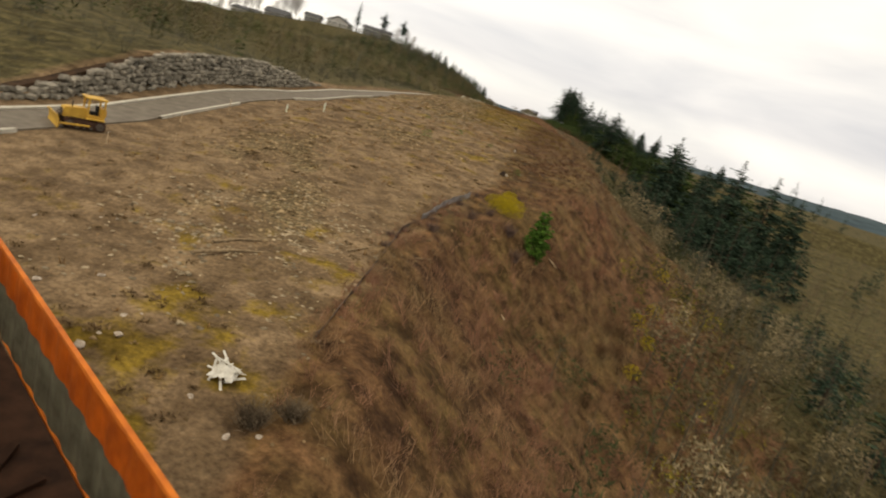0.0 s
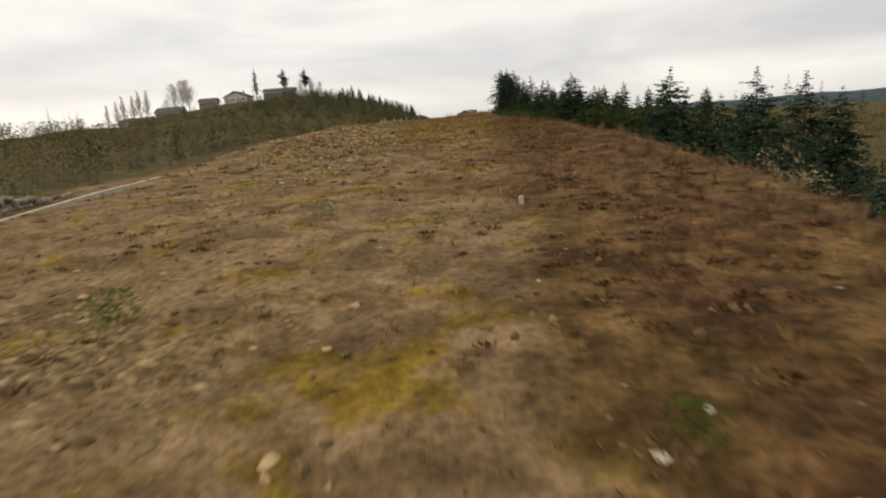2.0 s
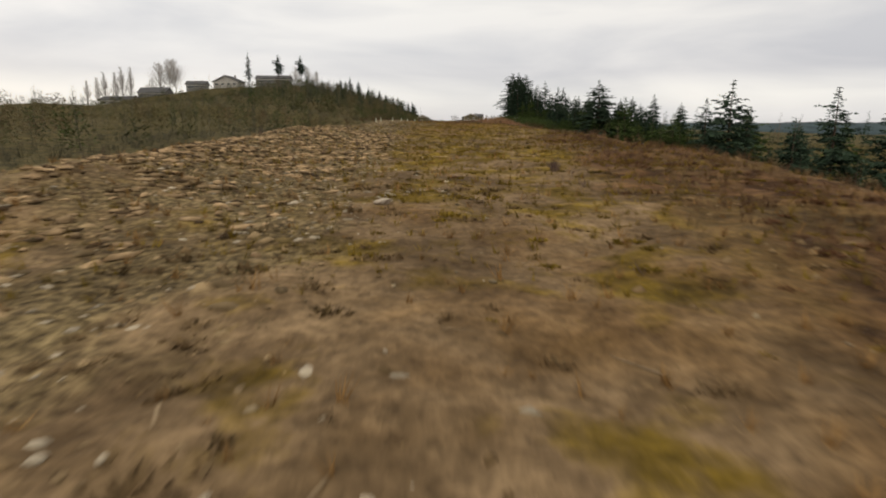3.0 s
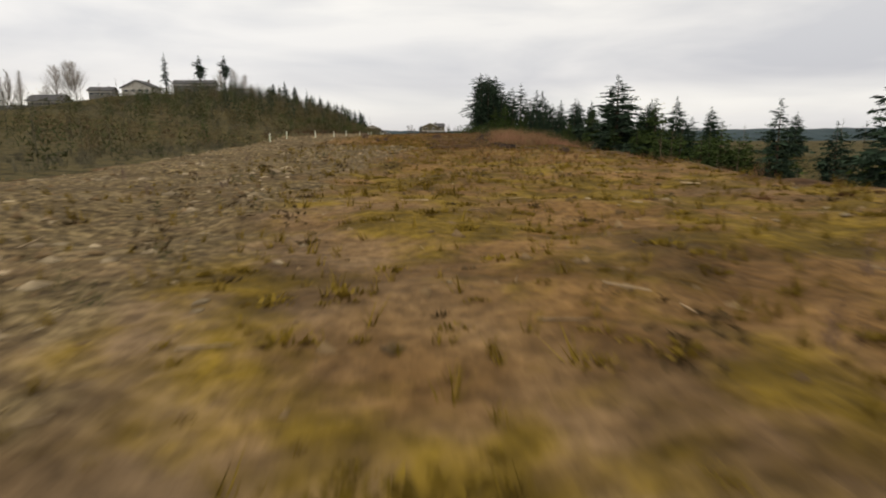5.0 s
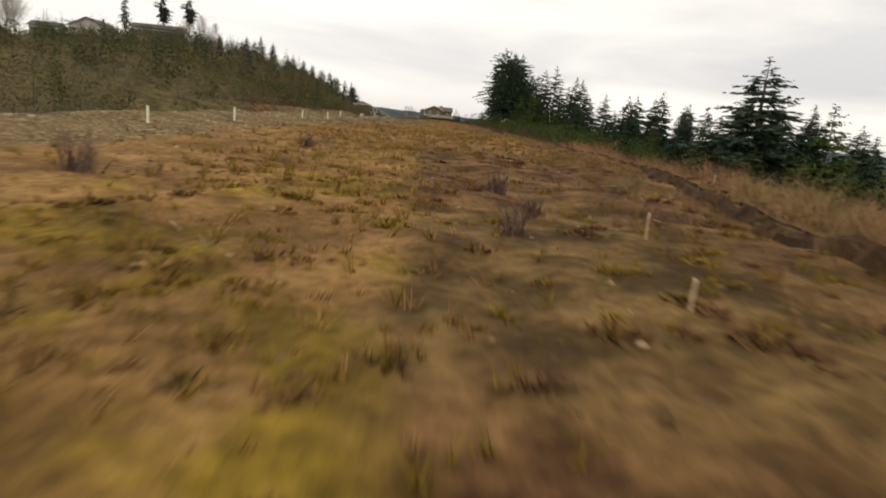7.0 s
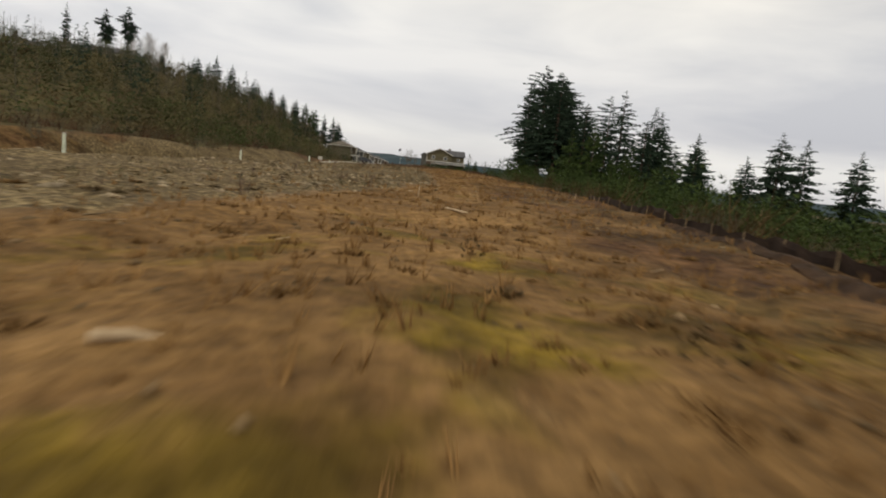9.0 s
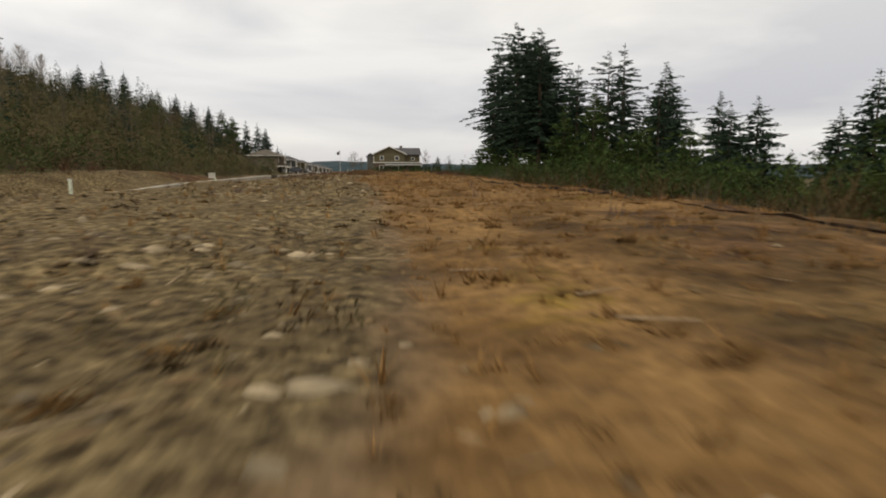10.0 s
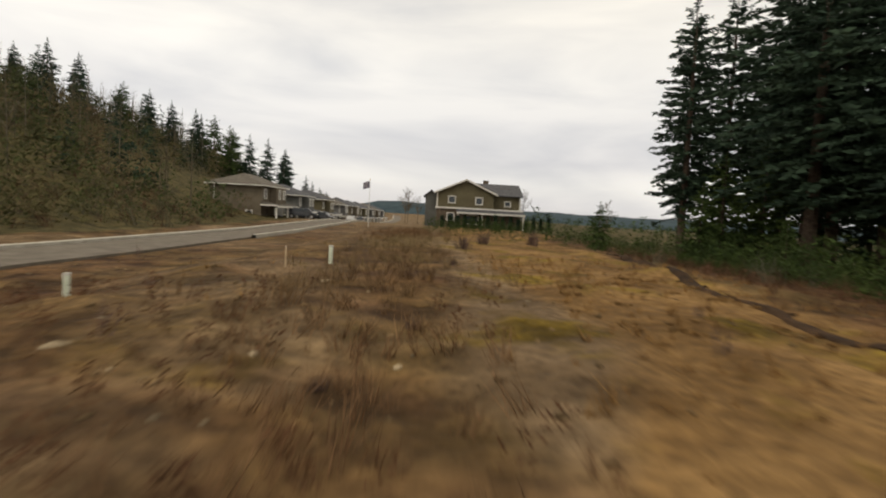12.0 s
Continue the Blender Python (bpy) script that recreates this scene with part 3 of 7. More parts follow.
# ---- plants: arrays of thin triangles ----
class Leaves:
    """Collects triangles, then makes one mesh of them."""

    def __init__(self):
        self.v, self.t, self.n = [], [], 0

    def add(self, v, t):
        self.v.append(np.asarray(v, float))
        self.t.append(np.asarray(t, int) + self.n)
        self.n += len(v)

    def blade(self, a, b, w, side):
        a, b = np.asarray(a, float), np.asarray(b, float)
        s = np.asarray(side, float) * w
        self.add([a - s, a + s, b], [(0, 1, 2)])

    def diamond(self, a, b, w, side):
        a, b = np.asarray(a, float), np.asarray(b, float)
        m, s = a + (b - a) * 0.45, np.asarray(side, float) * w
        self.add([a, m - s, b, m + s], [(0, 1, 2), (0, 2, 3)])

    def stick(self, a, b, r0, r1):
        a, b = np.asarray(a, float), np.asarray(b, float)
        d = b - a
        d = d / (np.linalg.norm(d) + 1e-9)
        u = np.cross(d, (0.3, 0.2, 0.93) if abs(d[2]) < 0.9 else (1, 0, 0))
        u = u / (np.linalg.norm(u) + 1e-9)
        w = np.cross(d, u)
        ring = [np.cos(k) * u + np.sin(k) * w for k in (0, 2.094, 4.189)]
        v = [a + r0 * q for q in ring] + [b + r1 * q for q in ring]
        self.add(v, [(0, 1, 4), (0, 4, 3), (1, 2, 5), (1, 5, 4), (2, 0, 3), (2, 3, 5)])

    def arrays(self):
        return np.concatenate(self.v), np.concatenate(self.t)

    def mesh(self, name, mat):
        return tri_mesh(name, *self.arrays(), mat)


def fir_meshes(h, rng, bare=0.12, wide=0.2, dense=1.0, droop=0.25, ragged=0.3, power=0.62, fine=3.1, spray=1.25):
    """Trunk and crown of a conifer: whorls of drooping boughs, each carrying many small sprays of needles."""
    tr = bmesh.new()
    rod(tr, (0, 0, -0.6), (0, 0, h * 0.55), h * 0.0135, h * 0.008, 9)
    rod(tr, (0, 0, h * 0.55), (0, 0, h * 0.99), h * 0.008, 0.01, 7)
    cr = Leaves()
    step = 0.28 + 0.019 * h
    seed = rng.uniform(0, 60)
    z = h * bare
    while z < h * 0.985:
        s = (z - h * bare) / (h * (1 - bare))
        prof = (1 - s) ** power * (0.55 + 0.45 * min(1, s / 0.2)) * min(1, (1 - s) * 4.5 + 0.05)
        count = max(3, int((5 + 3 * (1 - s)) * dense))
        a0 = rng.uniform(0, 6.28)
        for k in range(count):
            if rng.random() < 0.14:
                continue
            a = a0 + k * 6.283 / count + rng.uniform(-0.4, 0.4)
            lump = 0.62 + 0.72 * float(vnoise(np.array(math.cos(a) * 1.4 + seed), np.array(math.sin(a) * 1.4 + z / (0.1 * h)), 31))
            L = max(0.28, h * wide * prof * lump * rng.uniform(1 - ragged, 1 + ragged * 0.7))
            zz = z + rng.uniform(-1.5, 1.5) * step
            out = np.array((math.cos(a), math.sin(a), 0))
            side = np.array((-out[1], out[0], 0))
            lift = 0.34 * s - droop * (1 - s) + rng.uniform(-0.26, 0.26)
            base = np.array((0, 0, zz))
            tip = base + out * L + np.array((0, 0, L * lift))
            n = max(3, int(fine + L * fine))
            for i in range(n):
                u = 0.12 + 0.88 * (i + rng.random()) / n
                p = base + (tip - base) * u + np.array((0, 0, -0.10 * L * u * u))
                ln = min(spray, (0.10 + 0.26 * (1 - u)) * L + 0.20) * rng.uniform(0.55, 1.25)
                for sg in (-1, 1):
                    e = p + out * ln * rng.uniform(0.3, 0.8) + side * sg * ln * rng.uniform(0.45, 0.85) + np.array((0, 0, rng.uniform(-0.6, 0.22) * ln))
                    cr.diamond(p, e, (0.25 if spray > 1 else 0.23) * ln + 0.02, out * rng.uniform(-0.7, 0.7) + np.array((0, 0, rng.uniform(0.35, 0.9))))
        z += step * rng.uniform(0.7, 1.25)
    cr.diamond((0, 0, h * 0.95), (0, 0, h * 1.01), 0.08, (1, 0, 0))
    cr.diamond((0, 0, h * 0.95), (0, 0, h * 1.0), 0.08, (0, 1, 0))
    return tr, cr


def bare_arrays(h, rng, spread=0.35, limbs=9, twigs=5, thick=0.011, twig=1.0, low=0.3, up=1.0):
    """Sticks of a leafless tree."""
    lv = Leaves()
    bend = np.array((rng.uniform(-0.05, 0.05), rng.uniform(-0.05, 0.05), 1)) * h
    lv.stick((0, 0, -0.5), bend * 0.5, h * thick, h * thick * 0.65)
    lv.stick(bend * 0.5, bend, h * thick * 0.65, 0.01)
    for k in range(limbs):
        s = rng.uniform(low, 0.95)
        a = rng.uniform(0, 6.28)
        L = h * spread * (1.15 - s) * rng.uniform(0.7, 1.2)
        o = np.array((math.cos(a), math.sin(a), rng.uniform(0.7, 1.6) * up))
        o = o / np.linalg.norm(o)
        p0 = bend * s
        p1 = p0 + o * L
        lv.stick(p0, p1, h * thick * 0.35, 0.012)
        for _ in range(twigs):
            u = rng.uniform(0.3, 1.0)
            q = p0 + (p1 - p0) * u
            d = o + np.array((rng.uniform(-0.8, 0.8), rng.uniform(-0.8, 0.8), rng.uniform(-0.1, 0.8)))
            d = d / np.linalg.norm(d) * L * rng.uniform(0.25, 0.6)
            r = (0.014 + h * 0.0008) * twig
            if twig > 1:
                lv.stick(q, q + d, r, 0.3 * r)
            else:
                lv.blade(q, q + d, r * 1.1, (math.sin(a), math.cos(a), 0.2))
    return lv.arrays()


def shrub_arrays(h, rng, stems=14, spread=0.6, w=0.012):
    """Stems of a leafless thicket as thin blades."""
    lv = Leaves()
    for _ in range(stems):
        a, r = rng.uniform(0, 6.28), rng.uniform(0, 0.35) * h
        p = np.array((math.cos(a) * r, math.sin(a) * r, -0.1))
        b = rng.uniform(0, 6.28)
        q = p + np.array((math.cos(b) * spread * h * rng.random(), math.sin(b) * spread * h * rng.random(), h * rng.uniform(0.5, 1.1)))
        sd = np.array((math.sin(b + 1), math.cos(b + 1), 0))
        lv.blade(p, q, w * (1 + h * 0.6), sd)
        m = p + (q - p) * rng.uniform(0.35, 0.7)
        lv.blade(m, m + np.array((rng.uniform(-0.4, 0.4), rng.uniform(-0.4, 0.4), rng.uniform(0.1, 0.4))) * h, w * (0.7 + h * 0.4), sd)
    return lv.arrays()


def leafy_arrays(h, rng, clumps=26, leaf=0.16, wide=0.5, each=4):
    """A rounded evergreen bush of many small leaf blades, with gaps."""
    lv = Leaves()
    for _ in range(clumps):
        a, r, z = rng.uniform(0, 6.28), wide * h * math.sqrt(rng.random()), rng.uniform(0.12, 1.0) * h
        r *= math.sqrt(max(0.05, 1 - (z / h - 0.35) ** 2 * 1.9))
        c = np.array((math.cos(a) * r, math.sin(a) * r, z))
        for _ in range(each):
            d = np.array((rng.uniform(-1, 1), rng.uniform(-1, 1), rng.uniform(-0.3, 1.0))) * leaf * h
            lv.blade(c - d * 0.3, c + d, leaf * h * 0.34, (rng.uniform(-0.7, 0.7), rng.uniform(-0.7, 0.7), 0.4))
    return lv.arrays()


def scatter(templates, spots, rng, smin=0.7, smax=1.3, lean=0.0, sink=0.0, skew=1.0):
    """One array of many turned and scaled copies. spots: rows of x, y; skew: above 1, most copies are small."""
    vs, ts, n = [], [], 0
    zs = ground_z(spots[:, 0], spots[:, 1])
    for (x, y), z in zip(spots, zs):
        v, t = templates[rng.randrange(len(templates))]
        a, s = rng.uniform(0, 6.28), smin + (smax - smin) * rng.random() ** skew
        c, d = math.cos(a) * s, math.sin(a) * s
        w = np.empty_like(v)
        w[:, 0] = v[:, 0] * c - v[:, 1] * d + x
        w[:, 1] = v[:, 0] * d + v[:, 1] * c + y
        w[:, 2] = (v[:, 2] - sink) * s + z
        if lean:
            w[:, 0] += v[:, 2] * s * rng.uniform(-lean, lean)
            w[:, 1] += v[:, 2] * s * rng.uniform(-lean, lean)
        vs.append(w)
        ts.append(t + n)
        n += len(v)
    return np.concatenate(vs), np.concatenate(ts)


def spots_in(rng, count, x0, x1, y0, y1, keep):
    """Random places in a stretch of the plan that pass keep(x, y), which gives a chance."""
    out = []
    for _ in range(count * 12):
        x, y = rng.uniform(x0, x1), rng.uniform(y0, y1)
        if rng.random() < keep(x, y):
            out.append((x, y))
            if len(out) >= count:
                break
    return np.array(out)


R = random.Random(7)

# ---- tall firs on the right ----
FIRS = []
for k, (h, bare, wide, dense, ragged, power, mat) in enumerate(((28, 0.28, 0.150, 1.5, 0.55, 0.50, M_FIR), (24, 0.12, 0.175, 1.2, 0.5, 0.60, M_FIR), (18, 0.03, 0.25, 1.8, 0.42, 0.60, M_FIR),
                                                              (22, 0.06, 0.215, 1.8, 0.5, 0.56, M_FIR), (12, 0.02, 0.28, 1.5, 0.4, 0.55, M_FIR2), (15, 0.02, 0.27, 1.5, 0.4, 0.5, M_FIR2),
                                                              (28, 0.26, 0.180, 1.9, 0.55, 0.42, M_FIR), (27, 0.18, 0.118, 1.5, 0.45, 0.32, M_FIR), (10, 0.02, 0.26, 1.1, 0.4, 0.6, M_FIR), (24, 0.42, 0.15, 1.4, 0.6, 0.35, M_FIR), (24, 0.30, 0.105, 1.4, 0.5, 0.45, M_FIR))):
    tr, cr = fir_meshes(h, R, bare, wide, dense, 0.25, ragged, power, {2: 2.4, 3: 2.4, 4: 2.2, 5: 2.2, 8: 1.3}.get(k, 4.6), 0.62 if k in (0, 1, 6, 7) else 1.25)
    FIRS.append((h, from_bm("trunk", tr, M_BARK), cr.mesh("crown", mat)))


def fir(x, y, top, kind, label, group, broad=1.0):
    """A fir whose tip stands at height top."""
    h, tr, cr = FIRS[kind]
    z = gz(x, y) - 0.2
    s = (top - z) / h
    ob = thing("fir_tree", label, "tree", group, (x, y, z), R.uniform(0, 360))
    for name, me in (("trunk", tr), ("crown", cr)):
        p = part(name, me, None, ob)
        p.scale = (s * broad, s * broad, s)
    return ob


TALL = "tall dark green fir with bare lower trunk beside the clearing"
MIDF = "dark green conical fir on the slope below the clearing"
CEDAR = "olive green dense cedar at the edge of the clearing"
for x, y, top, kind in ((29.4, 470, 39.0, 7), (34.4, 471, 42.5, 7), (31.8, 476, 42, 7), (31.0, 438, 37.6, 6), (33.2, 450, 39.5, 6), (34.5, 446, 35.5, 6), (37.5, 468, 37, 0), (28.8, 446, 40.2, 6), (38.5, 466, 41, 6),
                        (36.7, 434, 31, 1), (46, 436, 35.2, 1), (41.5, 432, 32.5, 0), (53, 434, 31.6, 3), (49, 428, 28, 1), (57, 440, 31.5, 3), (40, 462, 34, 1),
                        (40, 448, 32, 6), (45, 446, 30, 1), (50, 444, 29, 1), (36, 458, 36, 6), (43.5, 456, 33, 1), (61, 446, 28, 1), (47, 464, 30, 1), (65, 436, 27, 3)):
    fir(x, y, top, kind, TALL, "tall firs", 1.1 if kind == 7 else 1.35)
for x, y, top, kind in ((46, 305, 25.4, 2), (59.8, 231.6, 19.6, 2), (83.9, 231, 17.8, 3), (75, 283, 18.0, 3), (97.5, 231, 15.6, 3), (72, 226, 11.0, 2), (36, 332, 20.0, 2),
                        (43.5, 335, 21.6, 2), (47, 330, 19.5, 2), (51.5, 342, 20.0, 1), (65, 330, 21.0, 2), (75, 335, 22.0, 3), (86, 335, 19.0, 2), (62.5, 398, 25.0, 2), (68.5, 400, 24.4, 3),
                        (79, 400, 23.4, 2), (44.3, 400, 20.8, 2), (49.3, 402, 22.0, 2), (55, 395, 20.0, 2), (88, 396, 21.0, 2), (54, 300, 19.0, 5), (42, 312, 17.0, 5), (66, 236, 13, 5),
                        (92, 240, 10, 5), (90, 285, 13, 2), (100, 275, 11, 2), (110, 235, 11, 2), (50, 318, 18.5, 2), (40, 340, 18.0, 2), (58, 345, 20.5, 1), (110, 330, 17, 2)):
    fir(x, y, top, kind, MIDF, "firs on the slope", 1.95 if top > 25.2 else 1.3)
for x, y, top, kind in ((53, 303, 18.0, 2), (57, 309, 17.0, 3), (61, 300, 15.5, 2), (50, 312, 18.5, 2), (66, 306, 15, 3), (71, 300, 13.5, 5), (48, 296, 12, 5), (52, 292, 11.5, 5), (56, 290, 11, 4), (60, 288, 10.5, 5),
                        (64, 292, 11, 4), (69, 288, 9.5, 5), (74, 294, 10.5, 5), (79, 289, 9, 4), (84, 296, 10, 5), (44, 301, 12.5, 5)):
    fir(x, y, top, kind, "bushy green fir in the thick growth below the clearing", "firs on the slope", 1.5)
for x, y, top, kind in ((23.5, 440, 15, 4), (33, 430, 24, 5), (37.5, 428, 26, 5), (44, 425, 20, 5), (51, 423, 18, 4), (24.6, 451, 20, 4), (22.4, 450, 17.5, 4), (27.5, 450, 21, 5), (13.3, 447, 15.4, 4),
                        (58, 421, 18, 5), (41, 424, 19, 4), (40, 328, 15, 4), (36, 318, 13, 4), (52, 310, 14, 4), (60, 326, 15, 4), (55, 428, 21, 5), (47, 429, 22, 5), (62, 426, 17, 4),
                        (35.5, 424, 17, 4), (68, 420, 16, 4)):
    fir(x, y, top, kind, CEDAR, "cedars at the clearing's edge")

# a dark belt of lower evergreens round the feet of the slope firs
for i in range(46):
    x = 34 + 1.3 * i + R.uniform(-4, 4)
    y = 236 - 0.45 * (x - 34) + R.uniform(-26, 22)
    fir(x, y, 7.0 - 0.075 * (x - 34) - R.uniform(0, 9), 8, "dark green young fir in the belt below the clearing", "young firs on the slope", 1.2)
for x, y, h in ((41.9, 66.5, 9), (45.9, 60.4, 10), (48, 72, 8), (52, 84, 9), (47, 96, 8), (56, 98, 10), (60, 112, 9), (52, 118, 8), (66, 124, 10), (44, 52, 8)):
    fir(x, y, gz(x, y) + h, 8, "dark green fir at the bottom of the gully", "gully firs", 1.25)

# three landmark trees on the hill top
for x, y, top, kind in ((-179, 608, 72.5, 10), (-145, 578, 67, 9), (-118, 541, 61.8, 9)):
    fir(x, y, top, kind, "lone dark fir on the hill top above the houses", "hill top firs")

# firs that stand out on the skyline of the near hillside
for x, y, top in ((-86.9, 530, 44.4), (-83.4, 532, 43), (-80, 530, 45.5), (-74.3, 531, 43), (-64.4, 530, 37.5), (-59, 530, 36.2), (-54.7, 531, 34.2), (-49.3, 530, 32.6), (-46.1, 532, 32), (-42.1, 530, 29.6),
                  (-35.7, 536, 28.0), (-38.8, 533, 28.4), (-34.5, 546, 26.6), (-36.5, 556, 27.6), (-45, 541, 30.5), (-52, 540, 33.0), (-34.5, 572, 21.9), (-34.2, 580, 20.7), (-33.8, 590, 19.6), (-33.4, 600, 18.7), (-100, 530, 44), (-90, 534, 43), (-68, 536, 38)):
    fir(x, y, top, R.choice((2, 3, 4)), "dark fir rising above the hillside wood", "skyline firs")

# ---- undergrowth and woods, too many to count ----
SHRUB = [shrub_arrays(R.uniform(1.1, 2.0), R, 16) for _ in range(6)]
FINESHRUB = [shrub_arrays(R.uniform(0.9, 1.5), R, 20, 0.9, 0.0075) for _ in range(6)]
LEAFY = [leafy_arrays(R.uniform(1.3, 2.6), R, 30, 0.14, 0.5, 3) for _ in range(6)]
TREETOP = [leafy_arrays(R.uniform(1.6, 2.4), R, 110, 0.062, 0.45, 3) for _ in range(5)]
LEAFY_FINE = [leafy_arrays(R.uniform(1.3, 2.6), R, 48, 0.10, 0.5, 3) for _ in range(5)]
BARE = [bare_arrays(R.uniform(8, 13), R, 0.30, 9, 4) for _ in range(6)]
SMALLFIR = []
for _ in range(4):
    _tr, _cr = fir_meshes(R.uniform(7, 11), R, 0.04, 0.24, 0.7, 0.25, 0.4, 0.7, 1.1)
    _tr.free()
    SMALLFIR.append(_cr.arrays())


def stuff(name, arrays, mat, label, category):
    ob = new(name, tri_mesh(name, *arrays, mat))
    return tagged(ob, label, category, kind="stuff")


def bank_chance(x, y):
    d = x - float(crest(y))
    return float(np.clip((d + 1.5) / 5, 0, 1)) * (1.0 if y < 170 else 0.75)


sp = spots_in(R, 3900, -6, 34, 2, 66, bank_chance)
stuff("brush_thicket", scatter(FINESHRUB, sp, R, 0.4, 1.1, 0.3), M_PINKTWIG, "leafless red-brown brush covering the steep bank", "brush")
sp = spots_in(R, 2300, 2, 40, 60, 185, bank_chance)
stuff("brush_thicket", scatter(SHRUB, sp, R, 0.25, 0.6, 0.2), M_REDTWIG, "low red-brown brush along the shoulder of the bank", "brush")
sp = spots_in(R, 420, 2, 40, 2, 80, lambda x, y: float(np.clip((x - crest(y) - 5) / 10, 0, 1)))
stuff("undergrowth", scatter(LEAFY, sp, R, 0.4, 1.2), M_OLIVE, "olive and tan shrubs in the gully beside the bank", "undergrowth")
sp = spots_in(R, 520, 20, 100, 30, 165, lambda x, y: float(np.clip((x - crest(y) - 13) / 8, 0, 1)))
stuff("undergrowth", scatter(LEAFY, sp, R, 0.9, 2.3), M_OLIVE, "rounded olive and tan tree tops in the gully", "undergrowth")
sp = spots_in(R, 420, 18, 95, 20, 150, lambda x, y: float(np.clip((x - crest(y) - 12) / 8, 0, 1)))
stuff("bare_woods", scatter(BARE, sp, R, 0.4, 0.8), M_WETBARK, "leafless olive-grey woods filling the gully", "woods")
sp = spots_in(R, 130, 16, 52, 14, 120, lambda x, y: float(np.clip((x - crest(y) - 9) / 6, 0, 1)))
stuff("bare_crowns", scatter(TREETOP, sp, R, 1.2, 2.8), M_TANCROWN, "rounded tan crowns of leafless young trees in the gully", "woods")
sp = spots_in(R, 60, 14, 30, 20, 80, lambda x, y: float(np.clip((x - crest(y) - 7) / 6, 0, 1)))
stuff("undergrowth", scatter(LEAFY_FINE, sp, R, 0.5, 1.1), M_BROOMDULL, "dull yellow-green broom on the lower bank", "undergrowth")
sp = spots_in(R, 260, 6, 50, -5, 75, lambda x, y: float(np.clip((x - crest(y) - 9) / 10, 0, 1)))
stuff("bare_woods", scatter(BARE, sp, R, 0.2, 0.5), M_WETBARK, "young leafless trees in the gully beside the bank", "woods")
sp = spots_in(R, 1100, 0, 60, 175, 430, lambda x, y: float(np.clip((x - crest(y) - 1.0) / 8, 0, 1)))
stuff("brush_thicket", scatter(SHRUB, sp, R, 0.5, 1.2, 0.2), M_WETBARK, "leafless grey-brown brush on the slope below the silt fence", "brush")
sp = spots_in(R, 260, -5, 6, 188, 250, lambda x, y: float(np.exp(-((x - np.interp(y, [190, 215, 248], [-3, -2, 4])) / 1.8) ** 2)))
stuff("brush_thicket", scatter(SHRUB, sp, R, 0.2, 0.45, 0.3), M_REDTWIG, "low reddish brush beside the dark soil bank", "brush")
sp = spots_in(R, 1300, -1, 16, 200, 275, lambda x, y: float(np.clip((x - np.interp(y, [200, 205, 215, 224, 231, 236, 248, 275], [-1.2, -0.6, 1.4, 2.6, 3.9, 5.3, 8.2, 8.6])) / 0.6, 0, 1)))
stuff("brush_thicket", scatter(FINESHRUB, sp, R, 0.5, 1.1, 0.4), M_PINKTWIG, "thick pale brown brush behind the dark soil bank", "brush")
sp = spots_in(R, 1500, -4, 14, 44, 185, lambda x, y: float(np.clip((x - brush_edge(y) + 0.5) / 2.5, 0, 1)))
stuff("brush_thicket", scatter(SHRUB, sp, R, 0.14, 0.42, 0.3), M_REDTWIG, "low reddish brush over the edge of the cleared ground", "brush")
sp = spots_in(R, 750, 1, 13, 66, 150, lambda x, y: float(np.clip((x - brush_edge(y) - 0.8) / 2.5, 0, 1)) * float(np.clip(vnoise(np.array(x / 2.2), np.array(y / 4), 13) * 2.2 - 0.5, 0.05, 1)))
stuff("brush_thicket", scatter(SHRUB, sp, R, 0.16, 0.42, 0.4), M_DARKRED, "dark red-brown brush clumps near the bank", "brush")
sp = spots_in(R, 900, -6, 3.0, 402, 462, lambda x, y: float(np.exp(-((x + 0.8) / 1.8) ** 2)) * (0.4 + 0.6 * float(vnoise(np.array(x / 1.5), np.array(y / 2.5), 8))))
stuff("brush_thicket", scatter(SHRUB, sp, R, 0.12, 0.40, 0.5), M_REDTWIG, "belt of low red-brown brush at the end of the field", "brush")
sp = spots_in(R, 340, 0, 26, 436, 480, lambda x, y: 1.0 if y > 452 or x > 8 else 0.3)
stuff("undergrowth", scatter(LEAFY_FINE, sp, R, 0.22, 0.6), M_FIR2, "low dark green shrubs before the house", "undergrowth")
sp = spots_in(R, 260, 18, 140, -20, 420, lambda x, y: float(np.clip((x - crest(y) - 24) / 25, 0, 1)))
stuff("undergrowth", scatter(LEAFY, sp, R, 0.8, 2.0), M_OLIVE, "olive green undergrowth on the lower slope", "undergrowth")
sp = spots_in(R, 240, 16, 75, 300, 462, lambda x, y: float(np.clip((x - crest(y) - 3) / 8, 0, 1)))
stuff("undergrowth", scatter(LEAFY_FINE, sp, R, 0.6, 1.4), M_FIR2, "dark green undergrowth below the firs", "undergrowth")
sp = spots_in(R, 300, 24, 160, -30, 330, lambda x, y: float(np.clip((x - crest(y) - (22 if y < 70 or y > 200 else 48)) / 30, 0, 1)))
stuff("bare_woods", scatter(BARE, sp, R, 0.6, 1.2), M_TWIG, "leafless grey-brown trees in the valley", "woods")
sp = spots_in(R, 55, 55, 330, -60, 420, lambda x, y: float(np.clip((x - crest(y) - 50) / 30, 0, 1)))
stuff("valley_firs", scatter(SMALLFIR, sp, R, 0.9, 2.0), M_FIR, "dark firs along the valley floor", "woods")


